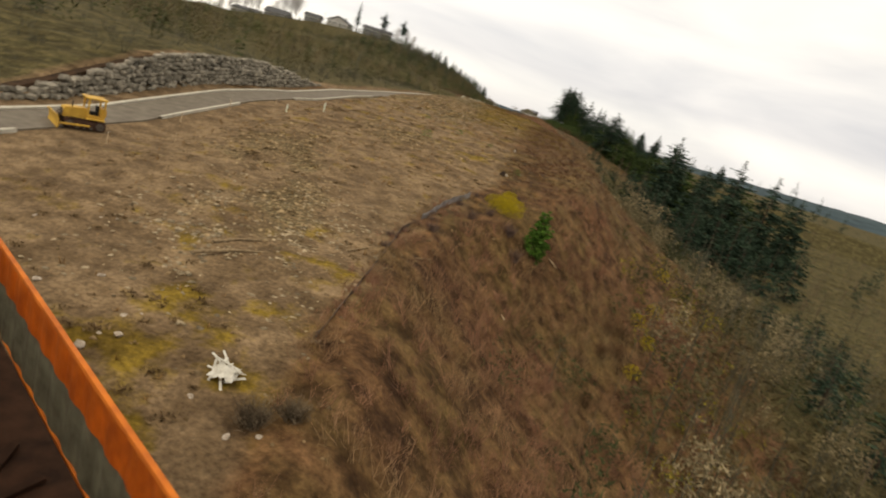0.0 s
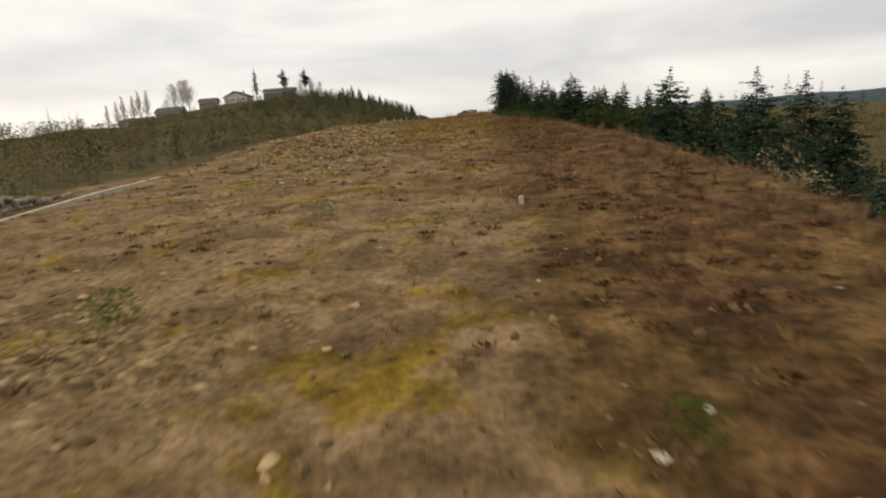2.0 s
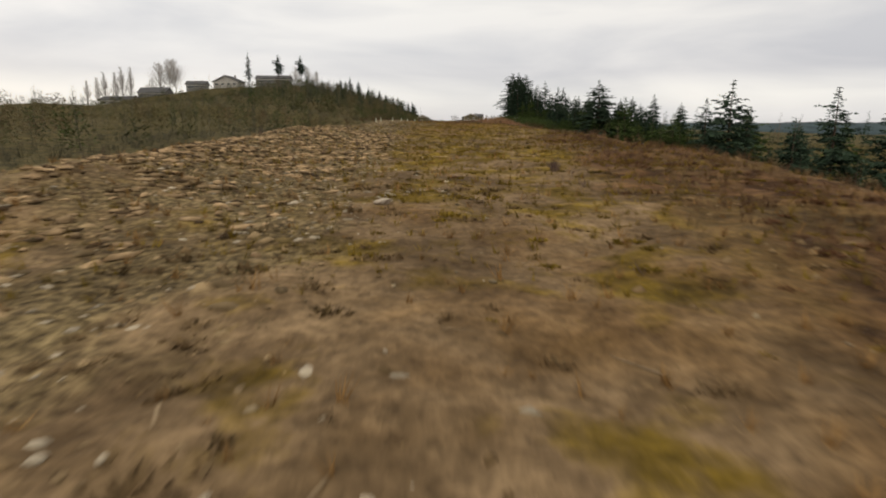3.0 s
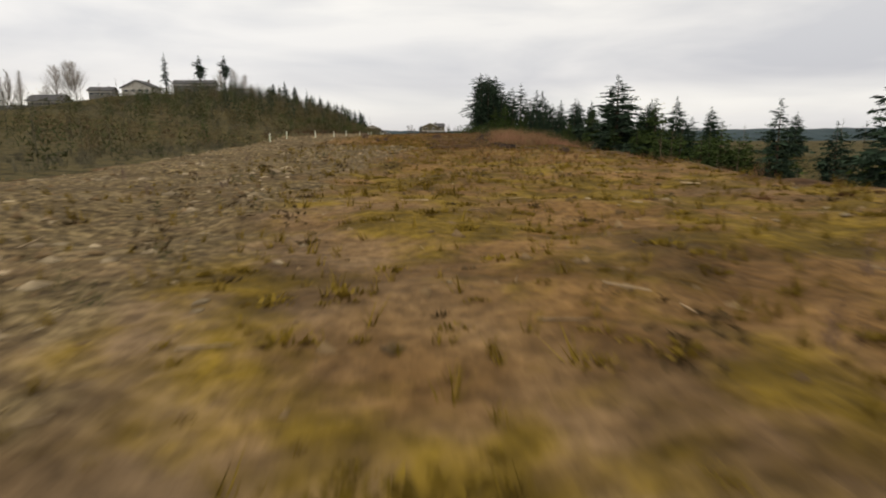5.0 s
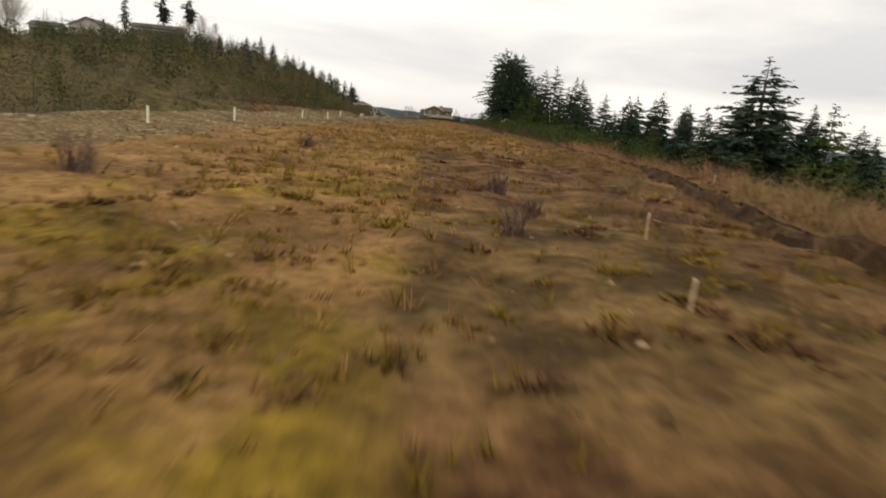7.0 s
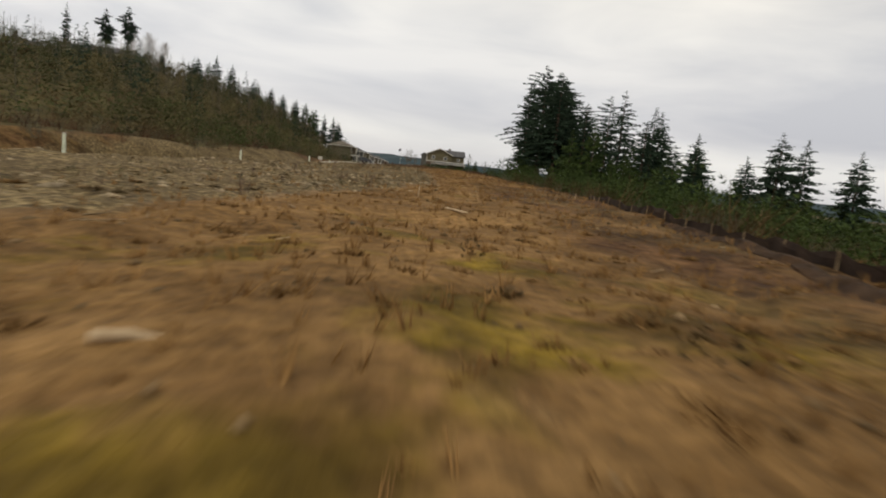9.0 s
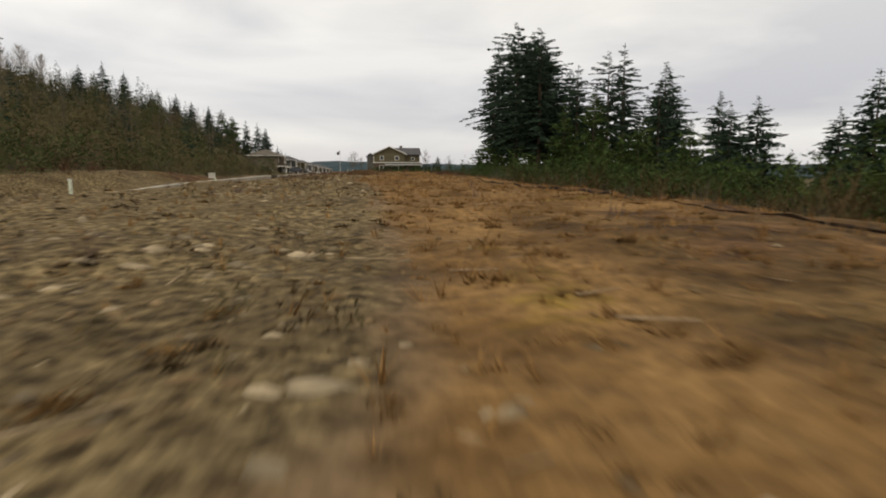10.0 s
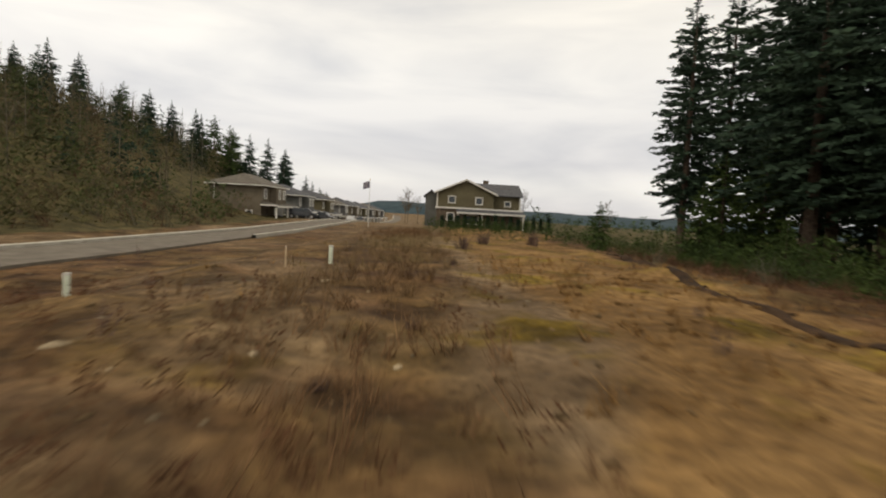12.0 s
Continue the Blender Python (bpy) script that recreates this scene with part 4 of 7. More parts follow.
sp = spots_in(R, 280, 19, 62, 416, 474, lambda x, y: float(np.clip((x - 19 - 0.25 * abs(y - 446)) / 4, 0, 1)))
stuff("undergrowth", scatter(LEAFY_FINE, sp, R, 0.5, 1.25), M_FIR2, "dense dark green shrubs round the fir trunks", "undergrowth")


sp = spots_in(R, 150, 13, 110, 468, 660, lambda x, y: 1.0)
stuff("undergrowth", scatter(LEAFY, sp, R, 0.6, 1.5), M_FIR2, "dark green thicket beyond the house", "undergrowth")


def hill_chance(x, y):
    """Brush and low growth: from just beyond the road up over the hill, not among the houses."""
    e = float(road_x(y)) - x
    if y > 572 and x < -128:
        return 0.04
    if y > 474 and e < 27:
        return 0.0
    return float(np.clip((e - 7.5) / 4, 0, 1)) * (1.0 if e < 60 else 0.7)


def tree_chance(x, y):
    """Tall growth is left off the hill top so the camera sees the houses."""
    e = float(road_x(y)) - x
    if (y > 380 and x < -116) or (y > 474 and e < 30):
        return 0.0
    return float(np.clip((e - 14) / 9, 0, 1))


sp = spots_in(R, 520, -140, -20, 420, 600, tree_chance)
stuff("bare_woods", scatter(BARE, sp, R, 0.42, 0.78), M_PALEBARK, "leafless alder wood with pale trunks on the hillside", "woods")
sp = spots_in(R, 120, -130, -24, 400, 600, tree_chance)
stuff("hill_firs", scatter(SMALLFIR, sp, R, 0.5, 1.1), M_FIR, "dark young firs scattered over the hillside wood", "woods")
sp = spots_in(R, 600, -140, -30, 340, 590, hill_chance)
stuff("undergrowth", scatter(LEAFY, sp, R, 0.7, 2.2), M_OLIVE, "olive green undergrowth in the hillside wood", "undergrowth")
sp = spots_in(R, 360, -50, -18, 370, 480, hill_chance)
stuff("undergrowth", scatter(LEAFY_FINE, sp, R, 0.5, 1.6), M_DULLGREEN, "dull green and brown shrubs at the foot of the hill", "undergrowth")
sp = spots_in(R, 1200, -150, -17, 330, 600, hill_chance)
stuff("brush_thicket", scatter(FINESHRUB, sp, R, 0.9, 2.1, 0.4), M_WETBARK, "leafless grey-brown brush on the hillside", "brush")
sp = spots_in(R, 500, -60, -17, 330, 600, lambda x, y: hill_chance(x, y) * (1.0 if float(road_x(y)) - x < 26 else 0.25))
stuff("brush_thicket", scatter(FINESHRUB, sp, R, 0.7, 1.6, 0.4), M_DARKRED, "leafless red-brown brush at the foot of the hill", "brush")
sp = spots_in(R, 200, -64, -20, 380, 560, lambda x, y: hill_chance(x, y))
stuff("bare_crowns", scatter(TREETOP, sp, R, 0.9, 2.2), M_BROWNCROWN, "soft brown bushes over the foot of the hill", "woods")
sp = spots_in(R, 350, -330, -90, 330, 600, hill_chance)
stuff("brush_thicket", scatter(SHRUB, sp, R, 1.0, 2.2, 0.2), M_WETBARK, "leafless grey-brown brush below the hill houses", "brush")
sp = spots_in(R, 600, -60, -34, 10, 330, hill_chance)
stuff("brush_thicket", scatter(SHRUB, sp, R, 0.6, 1.4, 0.2), M_WETBARK, "leafless brown brush on the bench beyond the road", "brush")
sp = spots_in(R, 700, -260, -44, -20, 440, tree_chance)
stuff("bare_woods", scatter(BARE, sp, R, 0.35, 0.8), M_WETBARK, "leafless grey-brown woods beyond the rock wall", "woods")
sp = spots_in(R, 700, -260, -36, -20, 430, hill_chance)
stuff("undergrowth", scatter(LEAFY, sp, R, 0.6, 1.9), M_OLIVE, "olive and brown shrubs beyond the rock wall", "undergrowth")
sp = spots_in(R, 190, -120, -44, 20, 330, lambda x, y: tree_chance(x, y) * float(np.clip(vnoise(np.array(x / 22), np.array(y / 22), 61) * 2.4 - 0.6, 0.1, 1)))
stuff("bare_crowns", scatter(TREETOP, sp, R, 1.3, 2.9), M_BROWNCROWN, "soft brown rounded crowns of leafless trees beyond the rock wall", "woods")
sp = spots_in(R, 170, -120, -40, 20, 420, lambda x, y: tree_chance(x, y) * float(np.clip(vnoise(np.array(x / 26), np.array(y / 26), 67) * 2.6 - 0.8, 0.06, 1)))
stuff("leafy_trees", scatter(TREETOP, sp, R, 1.3, 2.9), M_DULLGREEN, "rounded dull green trees among the brown woods", "woods")
sp = spots_in(R, 230, -125, -30, 380, 560, tree_chance)
stuff("leafy_trees", scatter(TREETOP, sp, R, 1.5, 3.0), M_DULLGREEN, "dull green trees in the hillside wood", "woods")
sp = spots_in(R, 60, -260, -46, 20, 420, tree_chance)
stuff("hill_firs", scatter(SMALLFIR, sp, R, 0.35, 0.9), M_FIR2, "green firs scattered among the brown woods", "woods")

sp = spots_in(R, 320, 12, 36, 300, 396, lambda x, y: float(np.clip((x - 12) / 4, 0, 1)))
stuff("brush_thicket", scatter(SHRUB, sp, R, 0.9, 2.0, 0.3), M_DARKWEED, "tall dark brown brush between the fence and the firs", "brush")
sp = spots_in(R, 420, 14, 40, 300, 420, lambda x, y: float(np.clip((x - 13) / 5, 0, 1)))
stuff("undergrowth", scatter(LEAFY_FINE, sp, R, 0.8, 1.7), M_FIR2, "dark green shrubs below the fence", "undergrowth")
sp = spots_in(R, 420, 7, 20, 392, 446, lambda x, y: float(np.clip((x - np.interp(y, [392, 408, 416, 426, 446], [7.2, 7.0, 7.8, 9.8, 13.2])) / 1.2, 0, 1)))
stuff("brush_thicket", scatter(SHRUB, sp, R, 0.25, 0.6, 0.4), M_DARKRED, "dark red-brown brush between the field and the firs", "brush")
sp = spots_in(R, 240, 11, 26, 398, 446, lambda x, y: float(np.clip((x - np.interp(y, [398, 420, 446], [10.5, 12.5, 17])) / 3, 0, 1)))
stuff("undergrowth", scatter(LEAFY_FINE, sp, R, 0.3, 0.9), M_FIR2, "dark green shrubs at the edge of the firs", "undergrowth")

# ---- the far ridges ----
def ridge(pts, depth, label):
    """A long wooded ridge: feet, crest and back, with an uneven skyline."""
    v, f = [], []
    n = 160
    for i in range(n + 1):
        s = i / n * (len(pts) - 1)
        k = min(int(s), len(pts) - 2)
        u = s - k
        x, y, z = [pts[k][j] * (1 - u) + pts[k + 1][j] * u for j in range(3)]
        z += 7 * (float(vnoise(np.array(i * 0.31), np.array(0.5), 21)) - 0.5) + 3.0 * R.uniform(-1, 1)
        for q, zz in ((0, -60), (0.35, z * 0.45 - 18), (0.8, z * 0.92), (1.0, z), (1.5, -60)):
            v.append((x + depth[0] * q, y + depth[1] * q, zz + (R.uniform(-3, 3) if 0 < q < 1 else 0)))
    for i in range(n):
        for q in range(4):
            a = i * 5 + q
            f.append((a, a + 5, a + 6, a + 1))
    ob = new("backdrop", mesh_of("backdrop", v, f, M_HAZEWOOD, smooth=True))
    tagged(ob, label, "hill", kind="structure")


ridge([(2400, -600, 40), (2300, 200, 44), (2100, 1000, 42), (1800, 1700, 40), (1300, 2300, 34), (600, 2900, 34), (60, 3200, 40), (-600, 3300, 60)], (420, 350), "dark wooded ridge across the valley, tinted blue for haze")

# ---- stones ----
def stone_mesh(name, rng, mat, flat=0.7):
    """A broken stone: a lump with flats knocked off it."""
    bm = bmesh.new()
    bmesh.ops.create_icosphere(bm, subdivisions=2, radius=0.5)
    cuts = [(Vector((rng.uniform(-1, 1), rng.uniform(-1, 1), rng.uniform(-0.4, 1))).normalized(), rng.uniform(0.2, 0.4)) for _ in range(8)]
    for v in bm.verts:
        for n, d in cuts:
            over = v.co.dot(n) - d
            if over > 0:
                v.co = v.co - n * over
        v.co = Vector((v.co.x * 1.35, v.co.y, v.co.z * flat)) * rng.uniform(0.97, 1.03)
    bmesh.ops.dissolve_limit(bm, angle_limit=0.2, verts=list(bm.verts), edges=list(bm.edges))
    bmesh.ops.triangulate(bm, faces=list(bm.faces))
    return from_bm(name, bm, mat)


def block_mesh(name, rng, mat):
    """A quarried block with chipped corners."""
    bm = bmesh.new()
    bmesh.ops.create_cube(bm, size=1.0)
    for v in bm.verts:
        v.co = Vector([c * rng.uniform(0.75, 1.12) for c in v.co])
    bmesh.ops.bevel(bm, geom=list(bm.edges), offset=0.12, segments=1, affect="EDGES", profile=0.5)
    return from_bm(name, bm, mat)


def stone_arrays(rng):
    bm = bmesh.new()
    bmesh.ops.create_icosphere(bm, subdivisions=1, radius=0.5)
    for v in bm.verts:
        v.co = Vector((v.co.x * rng.uniform(0.75, 1.9), v.co.y * rng.uniform(0.6, 1.25), v.co.z * rng.uniform(0.15, 0.6)))
    v = np.array([tuple(q.co) for q in bm.verts])
    t = np.array([[q.index for q in f.verts] for f in bm.faces])
    bm.free()
    return v, t


# the rock wall that holds the bench beyond the road
BLOCKS = [block_mesh("boulder", R, M_STONE) for _ in range(9)]
rock_wall = thing("rock_wall", "retaining wall of stacked grey quarry boulders beside the road", "wall", at=(0, 0, 0))
fv, ff = [], []
for y in np.arange(32.0, 107.0, 1.5):
    x, z, top = float(road_x(y)) - 5.95, float(smooth_ground(float(road_x(y)), y)), float(wall_rise(y))
    fv += [(x + 0.05, y, z - 0.3), (x - 0.75, y, z + top - 0.2), (x - 2.0, y, z + top - 0.1)]
for k in range(len(fv) // 3 - 1):
    a = 3 * k
    ff += [(a, a + 1, a + 4, a + 3), (a + 1, a + 2, a + 5, a + 4)]
part("core", mesh_of("core", fv, ff, M_DARKSOIL), None, rock_wall, "dark earth behind the boulders")
count, far_v, far_t, far_n = 0, [], [], 0
for row in range(8):
    y = 33.0 + R.uniform(0, 0.6)
    while y < 106:
        top = float(wall_rise(y))
        w, h = R.uniform(0.38, 0.86), R.uniform(0.30, 0.54)
        y += w * 0.88
        if 0.18 + 0.4 * row > top + 0.12 or R.random() < 0.05:
            continue
        base = float(smooth_ground(float(road_x(y)), y))
        m = pose(float(road_x(y)) - 5.55 - 0.1 * row + R.uniform(-0.14, 0.14), y, base + 0.2 + 0.4 * row + R.uniform(-0.09, 0.09),
                 R.uniform(-22, 22), R.uniform(-22, 22), R.uniform(-25, 25)) @ Matrix.Diagonal((R.uniform(0.5, 0.8), w, h, 1))
        me = BLOCKS[R.randrange(9)]
        if count < 300 and y < 90:
            b = part("boulder", me, None, rock_wall)
            b.matrix_local = m
            count += 1
        else:
            me.calc_loop_triangles()
            far_v.append(np.array([tuple(m @ v.co) for v in me.vertices]))
            far_t.append(np.array([tuple(t.vertices) for t in me.loop_triangles]) + far_n)
            far_n += len(me.vertices)
far = part("boulders", tri_mesh("boulders", np.concatenate(far_v), np.concatenate(far_t), M_STONEFAR), None, rock_wall)
tagged(far, kind="stuff")

# broken stone over the cleared ground: the larger ones lie apart, the rest is rubble
STONES = [stone_mesh("stone", R, M_FIELDSTONE) for _ in range(6)]


def rubble_chance(x, y):
    w = float(np.clip(zone("rubble", np.array(x), np.array(y)) * 1.3, 0, 1))
    return w * float(np.clip(vnoise(np.array(x / 2.1), np.array(y / 3.4), 17) * 3.2 - 1.1, 0.03, 1))


placed = spots_in(R, 270, -22, 3, 60, 396, lambda x, y: rubble_chance(x, y) if x < float(rubble_edge(y)) else 0.0)
for x, y in placed:
    s = part("stone", STONES[R.randrange(6)], None, ground)
    k = 0.14 + 0.32 * R.random() ** 2.2
    s.location = (x, y, gz(x, y) - 0.02 * k)
    s.scale = (k, k, k)
    s.rotation_euler = (R.uniform(-0.3, 0.3), R.uniform(-0.3, 0.3), R.uniform(0, 6.28))
PALE = [stone_mesh("boulder", R, M_PALESTONE) for _ in range(3)]
for x, y, k in ((-10.5, 17.5, 0.3), (-10.1, 17.9, 0.2), (-10.9, 18.0, 0.18), (-9.6, 17.2, 0.14), (-16.5, 24.5, 0.3), (-16.0, 24.9, 0.22), (-16.9, 25.2, 0.2), (-14.8, 25.6, 0.2), (-10.4, 16.2, 0.2), (-18.0, 22.5, 0.22)):
    s = thing("boulder", "pale stone lying on bare brown soil", "stone", "pale stones on the soil", (x, y, gz(x, y) - 0.03), R.uniform(0, 360))
    p = part("stone", PALE[R.randrange(3)], None, s)
    p.scale = (k, k, k)
small = [stone_arrays(R) for _ in range(8)]
sp = spots_in(R, 900, -20, -4, 18, 44, lambda x, y: float(np.exp(-((x + 11) / 4.5) ** 2 - ((y - 29) / 7.5) ** 2)) * float(np.clip(vnoise(np.array(x / 1.6), np.array(y / 1.6), 23) * 2.2 - 0.5, 0.05, 1)))
stuff("rubble", scatter(small, sp, R, 0.07, 0.34, 0.0, 0.08), M_RUBBLE, "tan stone chips over the soil beside the road", "rubble")
sp = spots_in(R, 5300, -24, 4, 16, 150, rubble_chance)
stuff("rubble", scatter(small, sp, R, 0.05, 0.46, 0.0, 0.1, 2.6), M_SLAB, "pale broken stone strewn over the cleared ground", "rubble")
sp = spots_in(R, 5200, -22, 4, 150, 400, rubble_chance)
stuff("rubble", scatter(small, sp, R, 0.05, 0.50, 0.1, 0.1, 3.2), M_RUBBLE, "small broken stone strewn over the level ground", "rubble")
sp = spots_in(R, 4200, -22, 4, 150, 400, rubble_chance)
stuff("soil_clods", scatter(small, sp, R, 0.06, 0.22, 0.2, 0.1), M_CLOD, "brown clods among the small broken stone", "soil")
sp = spots_in(R, 600, -24, -4, 16, 84, lambda x, y: float(np.clip(zone("rubble", np.array(x), np.array(y)) * 2 - 0.5, 0, 1)))
stuff("rubble", scatter(small, sp, R, 0.18, 0.5, 0.0, 0.12), M_CLOD, "heaped slabs of tan broken stone", "rubble")
sp = spots_in(R, 1400, -26, 9, 8, 420, lambda x, y: 0.1 if x > crest(y) or (y > 290 and x > rubble_edge(y) + 0.5) else 1.0)
stuff("rubble", scatter(small, sp, R, 0.05, 0.16), M_RUBBLE, "scattered pale stones in the dry grass", "rubble")

# heaps of broken slabs at places along the field
for cx, cy, sx, sy, n in ((-3.2, 391, 1.9, 9, 420), (-9.2, 189.5, 2.2, 5, 90), (-8.0, 328, 5.0, 9, 520), (-18.5, 48, 3.2, 7, 420), (-11, 64, 4.5, 4.5, 360), (-12.5, 33.5, 2.6, 4.5, 150)):
    sp = spots_in(R, n, cx - 2 * sx, cx + 2 * sx, cy - 2 * sy, cy + 2 * sy, lambda x, y: float(np.exp(-((x - cx) / sx) ** 2 - ((y - cy) / sy) ** 2)) * float(np.clip(vnoise(np.array(x / 1.3), np.array(y / 1.3), 29) * 2.4 - 0.6, 0.05, 1)))
    stuff("rubble", scatter(small, sp, R, 0.12 if cy < 150 else 0.09, 0.44 if cy < 150 else 0.27, 0.25, 0.05), M_SLAB if cy < 150 else M_RUBBLE, "heaped tan slabs of broken stone and crust", "rubble")
    sp = sp + np.array([[R.uniform(-0.4, 0.4), R.uniform(-0.4, 0.4)] for _ in range(len(sp))])
    stuff("soil_clods", scatter(small, sp, R, 0.10, 0.30, 0.2, 0.1), M_CLOD, "brown clods between the broken slabs", "soil")

# the low heap of tilted crust slabs beside the road, soil between darkened as shade
SLAB = []
for _ in range(6):
    v, f = stone_arrays(R)
    SLAB.append((v * np.array((1.2, 0.85, 0.9)), f))


def slab_heap(x, y):
    return float(np.exp(-((x + 13.4) / 4.2) ** 4 - ((y - 126) / 22) ** 4)) * float(np.clip(vnoise(np.array(x / 1.7), np.array(y / 2.6), 71) * 2.6 - 0.6, 0.06, 1))


sp = spots_in(R, 2300, -20, -6, 98, 152, slab_heap)
stuff("rubble", scatter(SLAB, sp, R, 0.12, 0.5, 0.7, -0.05, 1.7), M_CRUST, "heap of tilted pale tan crust slabs beside the road", "rubble")
sp = spots_in(R, 1500, -20, -6, 98, 152, slab_heap)
stuff("soil_clods", scatter(small, sp, R, 0.15, 0.42, 0.3, 0.05, 1.4), M_SHADESOIL, "soil darkened as the shade between the crust slabs", "soil")
sp = spots_in(R, 700, -16, -3, 84, 122, lambda x, y: float(np.clip((-3.5 - x) / 5, 0.08, 1)) * float(np.clip(vnoise(np.array(x / 2.4), np.array(y / 2.4), 73) * 2.4 - 0.7, 0.05, 1)))
stuff("rubble", scatter(small, sp, R, 0.06, 0.30, 0.4, 0.05, 2.0), M_PALERUBBLE, "pale grey stones strewn over olive ground", "rubble")

# ---- grass and weeds ----
def tuft_arrays(h, rng, blades=9, w=0.012, spread=0.6):
    lv = Leaves()
    for _ in range(blades):
        a, b = rng.uniform(0, 6.28), rng.uniform(0, 6.28)
        r = rng.uniform(0, 0.09)
        p = np.array((math.cos(a) * r, math.sin(a) * r, -0.03))
        q = p + np.array((math.cos(b) * spread * h * rng.random(), math.sin(b) * spread * h * rng.random(), h * rng.uniform(0.5, 1.1)))
        lv.blade(p, q, w, (math.sin(b), -math.cos(b), 0))
    return lv.arrays()


TUFT = [tuft_arrays(R.uniform(0.16, 0.34), R, 10, 0.013, 0.9) for _ in range(8)]


CLOD = []
for _ in range(8):
    v = np.array(((1, 0, 0), (0, 1, 0), (-1, 0, 0), (0, -1, 0), (0, 0, 0.7), (0, 0, -0.5)), float) * 0.5
    v = v * np.array([[R.uniform(0.7, 1.5) for _ in range(3)] for _ in range(6)]) + np.array([[R.uniform(-0.12, 0.12) for _ in range(3)] for _ in range(6)])
    CLOD.append((v, np.array(((0, 1, 4), (1, 2, 4), (2, 3, 4), (3, 0, 4), (1, 0, 5), (2, 1, 5), (3, 2, 5), (0, 3, 5)))))
sp = spots_in(R, 4800, -27, 12, 14, 190, lambda x, y: (0.35 + 0.65 * float(vnoise(np.array(x / 7), np.array(y / 7), 9))) if x < crest(y) + 2 else 0.1)
stuff("soil_clods", scatter(CLOD, sp, R, 0.08, 0.32, 0.0, 0.14), M_CLOD, "brown clods of torn soil over the cleared ground", "soil")


def tussock_arrays(rng, blades=42):
    """A low matted clump of short leaning blades, thick in the middle and loose at its rim."""
    lv = Leaves()
    wx, wy = rng.uniform(0.7, 1.3), rng.uniform(0.7, 1.3)
    for _ in range(blades):
        a, r = rng.uniform(0, 6.28), rng.random() ** 0.7
        p = np.array((math.cos(a) * r * wx, math.sin(a) * r * wy, -0.04))
        b = a + rng.uniform(-1.3, 1.3)
        up = (0.42 - 0.28 * r) * rng.uniform(0.55, 1.2)
        q = p + np.array((math.cos(b) * 0.42 * rng.random(), math.sin(b) * 0.42 * rng.random(), up))
        t = rng.uniform(0, 6.28)
        lv.blade(p, q, 0.15 * rng.uniform(0.6, 1.2), (math.cos(t), math.sin(t), 0))
    return lv.arrays()


TUSSOCK = [tussock_arrays(R) for _ in range(7)]


def tussocks(count, x0, x1, y0, y1, chance, mat, label, lo=0.10, hi=0.34):
    """Mounds over a stretch of the field, denser in drifts."""
    sp = spots_in(R, count, x0, x1, y0, y1, lambda x, y: chance(x, y) * float(np.clip(vnoise(np.array(x / 2.3), np.array(y / 2.9), 53) * 2.2 - 0.5, 0.1, 1)))
    stuff("grass_tussocks", scatter(TUSSOCK, sp, R, lo, hi, 0.0, 0.0, 1.5), mat, label, "grass")


def zone_at(key, x, y):
    return float(np.clip(zone(key, np.array(x), np.array(y)), 0, 1))


def flight_x(y):
    """The camera's flight line along the field, kept clear of tall weeds."""
    return float(np.interp(y, [60, 100, 170, 217, 293, 330, 400], [-2, -5.4, -7.4, -5.9, -1.9, -0.8, 0.3]))


def grass_chance(x, y):
    return float(np.clip(zone("grass", np.array(x), np.array(y)) * 1.2 - 0.7 * zone("brush", np.array(x), np.array(y)), 0.03, 1)) if x < crest(y) + 3 else 0.15


tussocks(1900, -13, 8, 94, 290, lambda x, y: 0.0 if x > crest(y) else 1.5 * zone_at("moss", x, y) - zone_at("rubble", x, y), M_MOSSGRASS, "soft yellow-green moss mounds over the field")
tussocks(1700, -11, 10, 185, 420, lambda x, y: 0.0 if x > crest(y) else max(0.0, zone_at("grass", x, y) - 0.6 * zone_at("brush", x, y)), M_DRYMAT, "matted tan grass mounds over the field")
tussocks(800, -15, 9, 60, 410, lambda x, y: 0.0 if x > crest(y) else (0.08 if y > 285 and x > float(rubble_edge(y)) else 0.5) + 0.4 * zone_at("rubble", x, y), M_DARKWEED, "dark brown tussocks of dead weeds over the field", 0.08, 0.34)
tussocks(800, -9, 9, 58, 260, lambda x, y: zone_at("brush", x, y) ** 2, M_RUSTMAT, "low red-brown mats of dead brush over the ground", 0.12, 0.45)
tussocks(600, -22, 4, 10, 110, lambda x, y: 0.0 if x > crest(y) else 0.6, M_CLOD, "brown hummocks of torn soil", 0.12, 0.5)
sp = spots_in(R, 4000, -14, 12, 190, 425, lambda x, y: 0.3 + 0.7 * float(vnoise(np.array(x / 3), np.array(y / 3), 9)) if x < crest(y) + 2 else 0.1)
stuff("soil_clods", scatter(CLOD, sp, R, 0.05, 0.16), M_CLOD, "small brown clods of soil in the dry grass", "soil")
sp = spots_in(R, 10000, -12, 16, 180, 425, grass_chance)
stuff("dry_grass", scatter(TUFT, sp, R, 0.35, 0.95, 0.5), M_DRY, "dry tan grass tufts over the level ground", "grass")
sp = spots_in(R, 6500, -16, 12, 96, 285, lambda x, y: float(zone("moss", np.array(x), np.array(y)) * 1.4) if x < crest(y) else 0.05)
stuff("moss_grass", scatter(TUFT, sp, R, 0.5, 1.1, 0.3), M_MOSSGRASS, "yellow-olive mossy grass tufts", "grass")
sp = spots_in(R, 2200, -26, 12, 8, 130, lambda x, y: (0.8 if x < crest(y) else 0.2) * (0.25 if y < 45 else 1))
stuff("dry_grass", scatter(TUFT, sp, R, 0.5, 1.2, 0.3), M_DRY, "thin dry grass on bare brown soil", "grass")
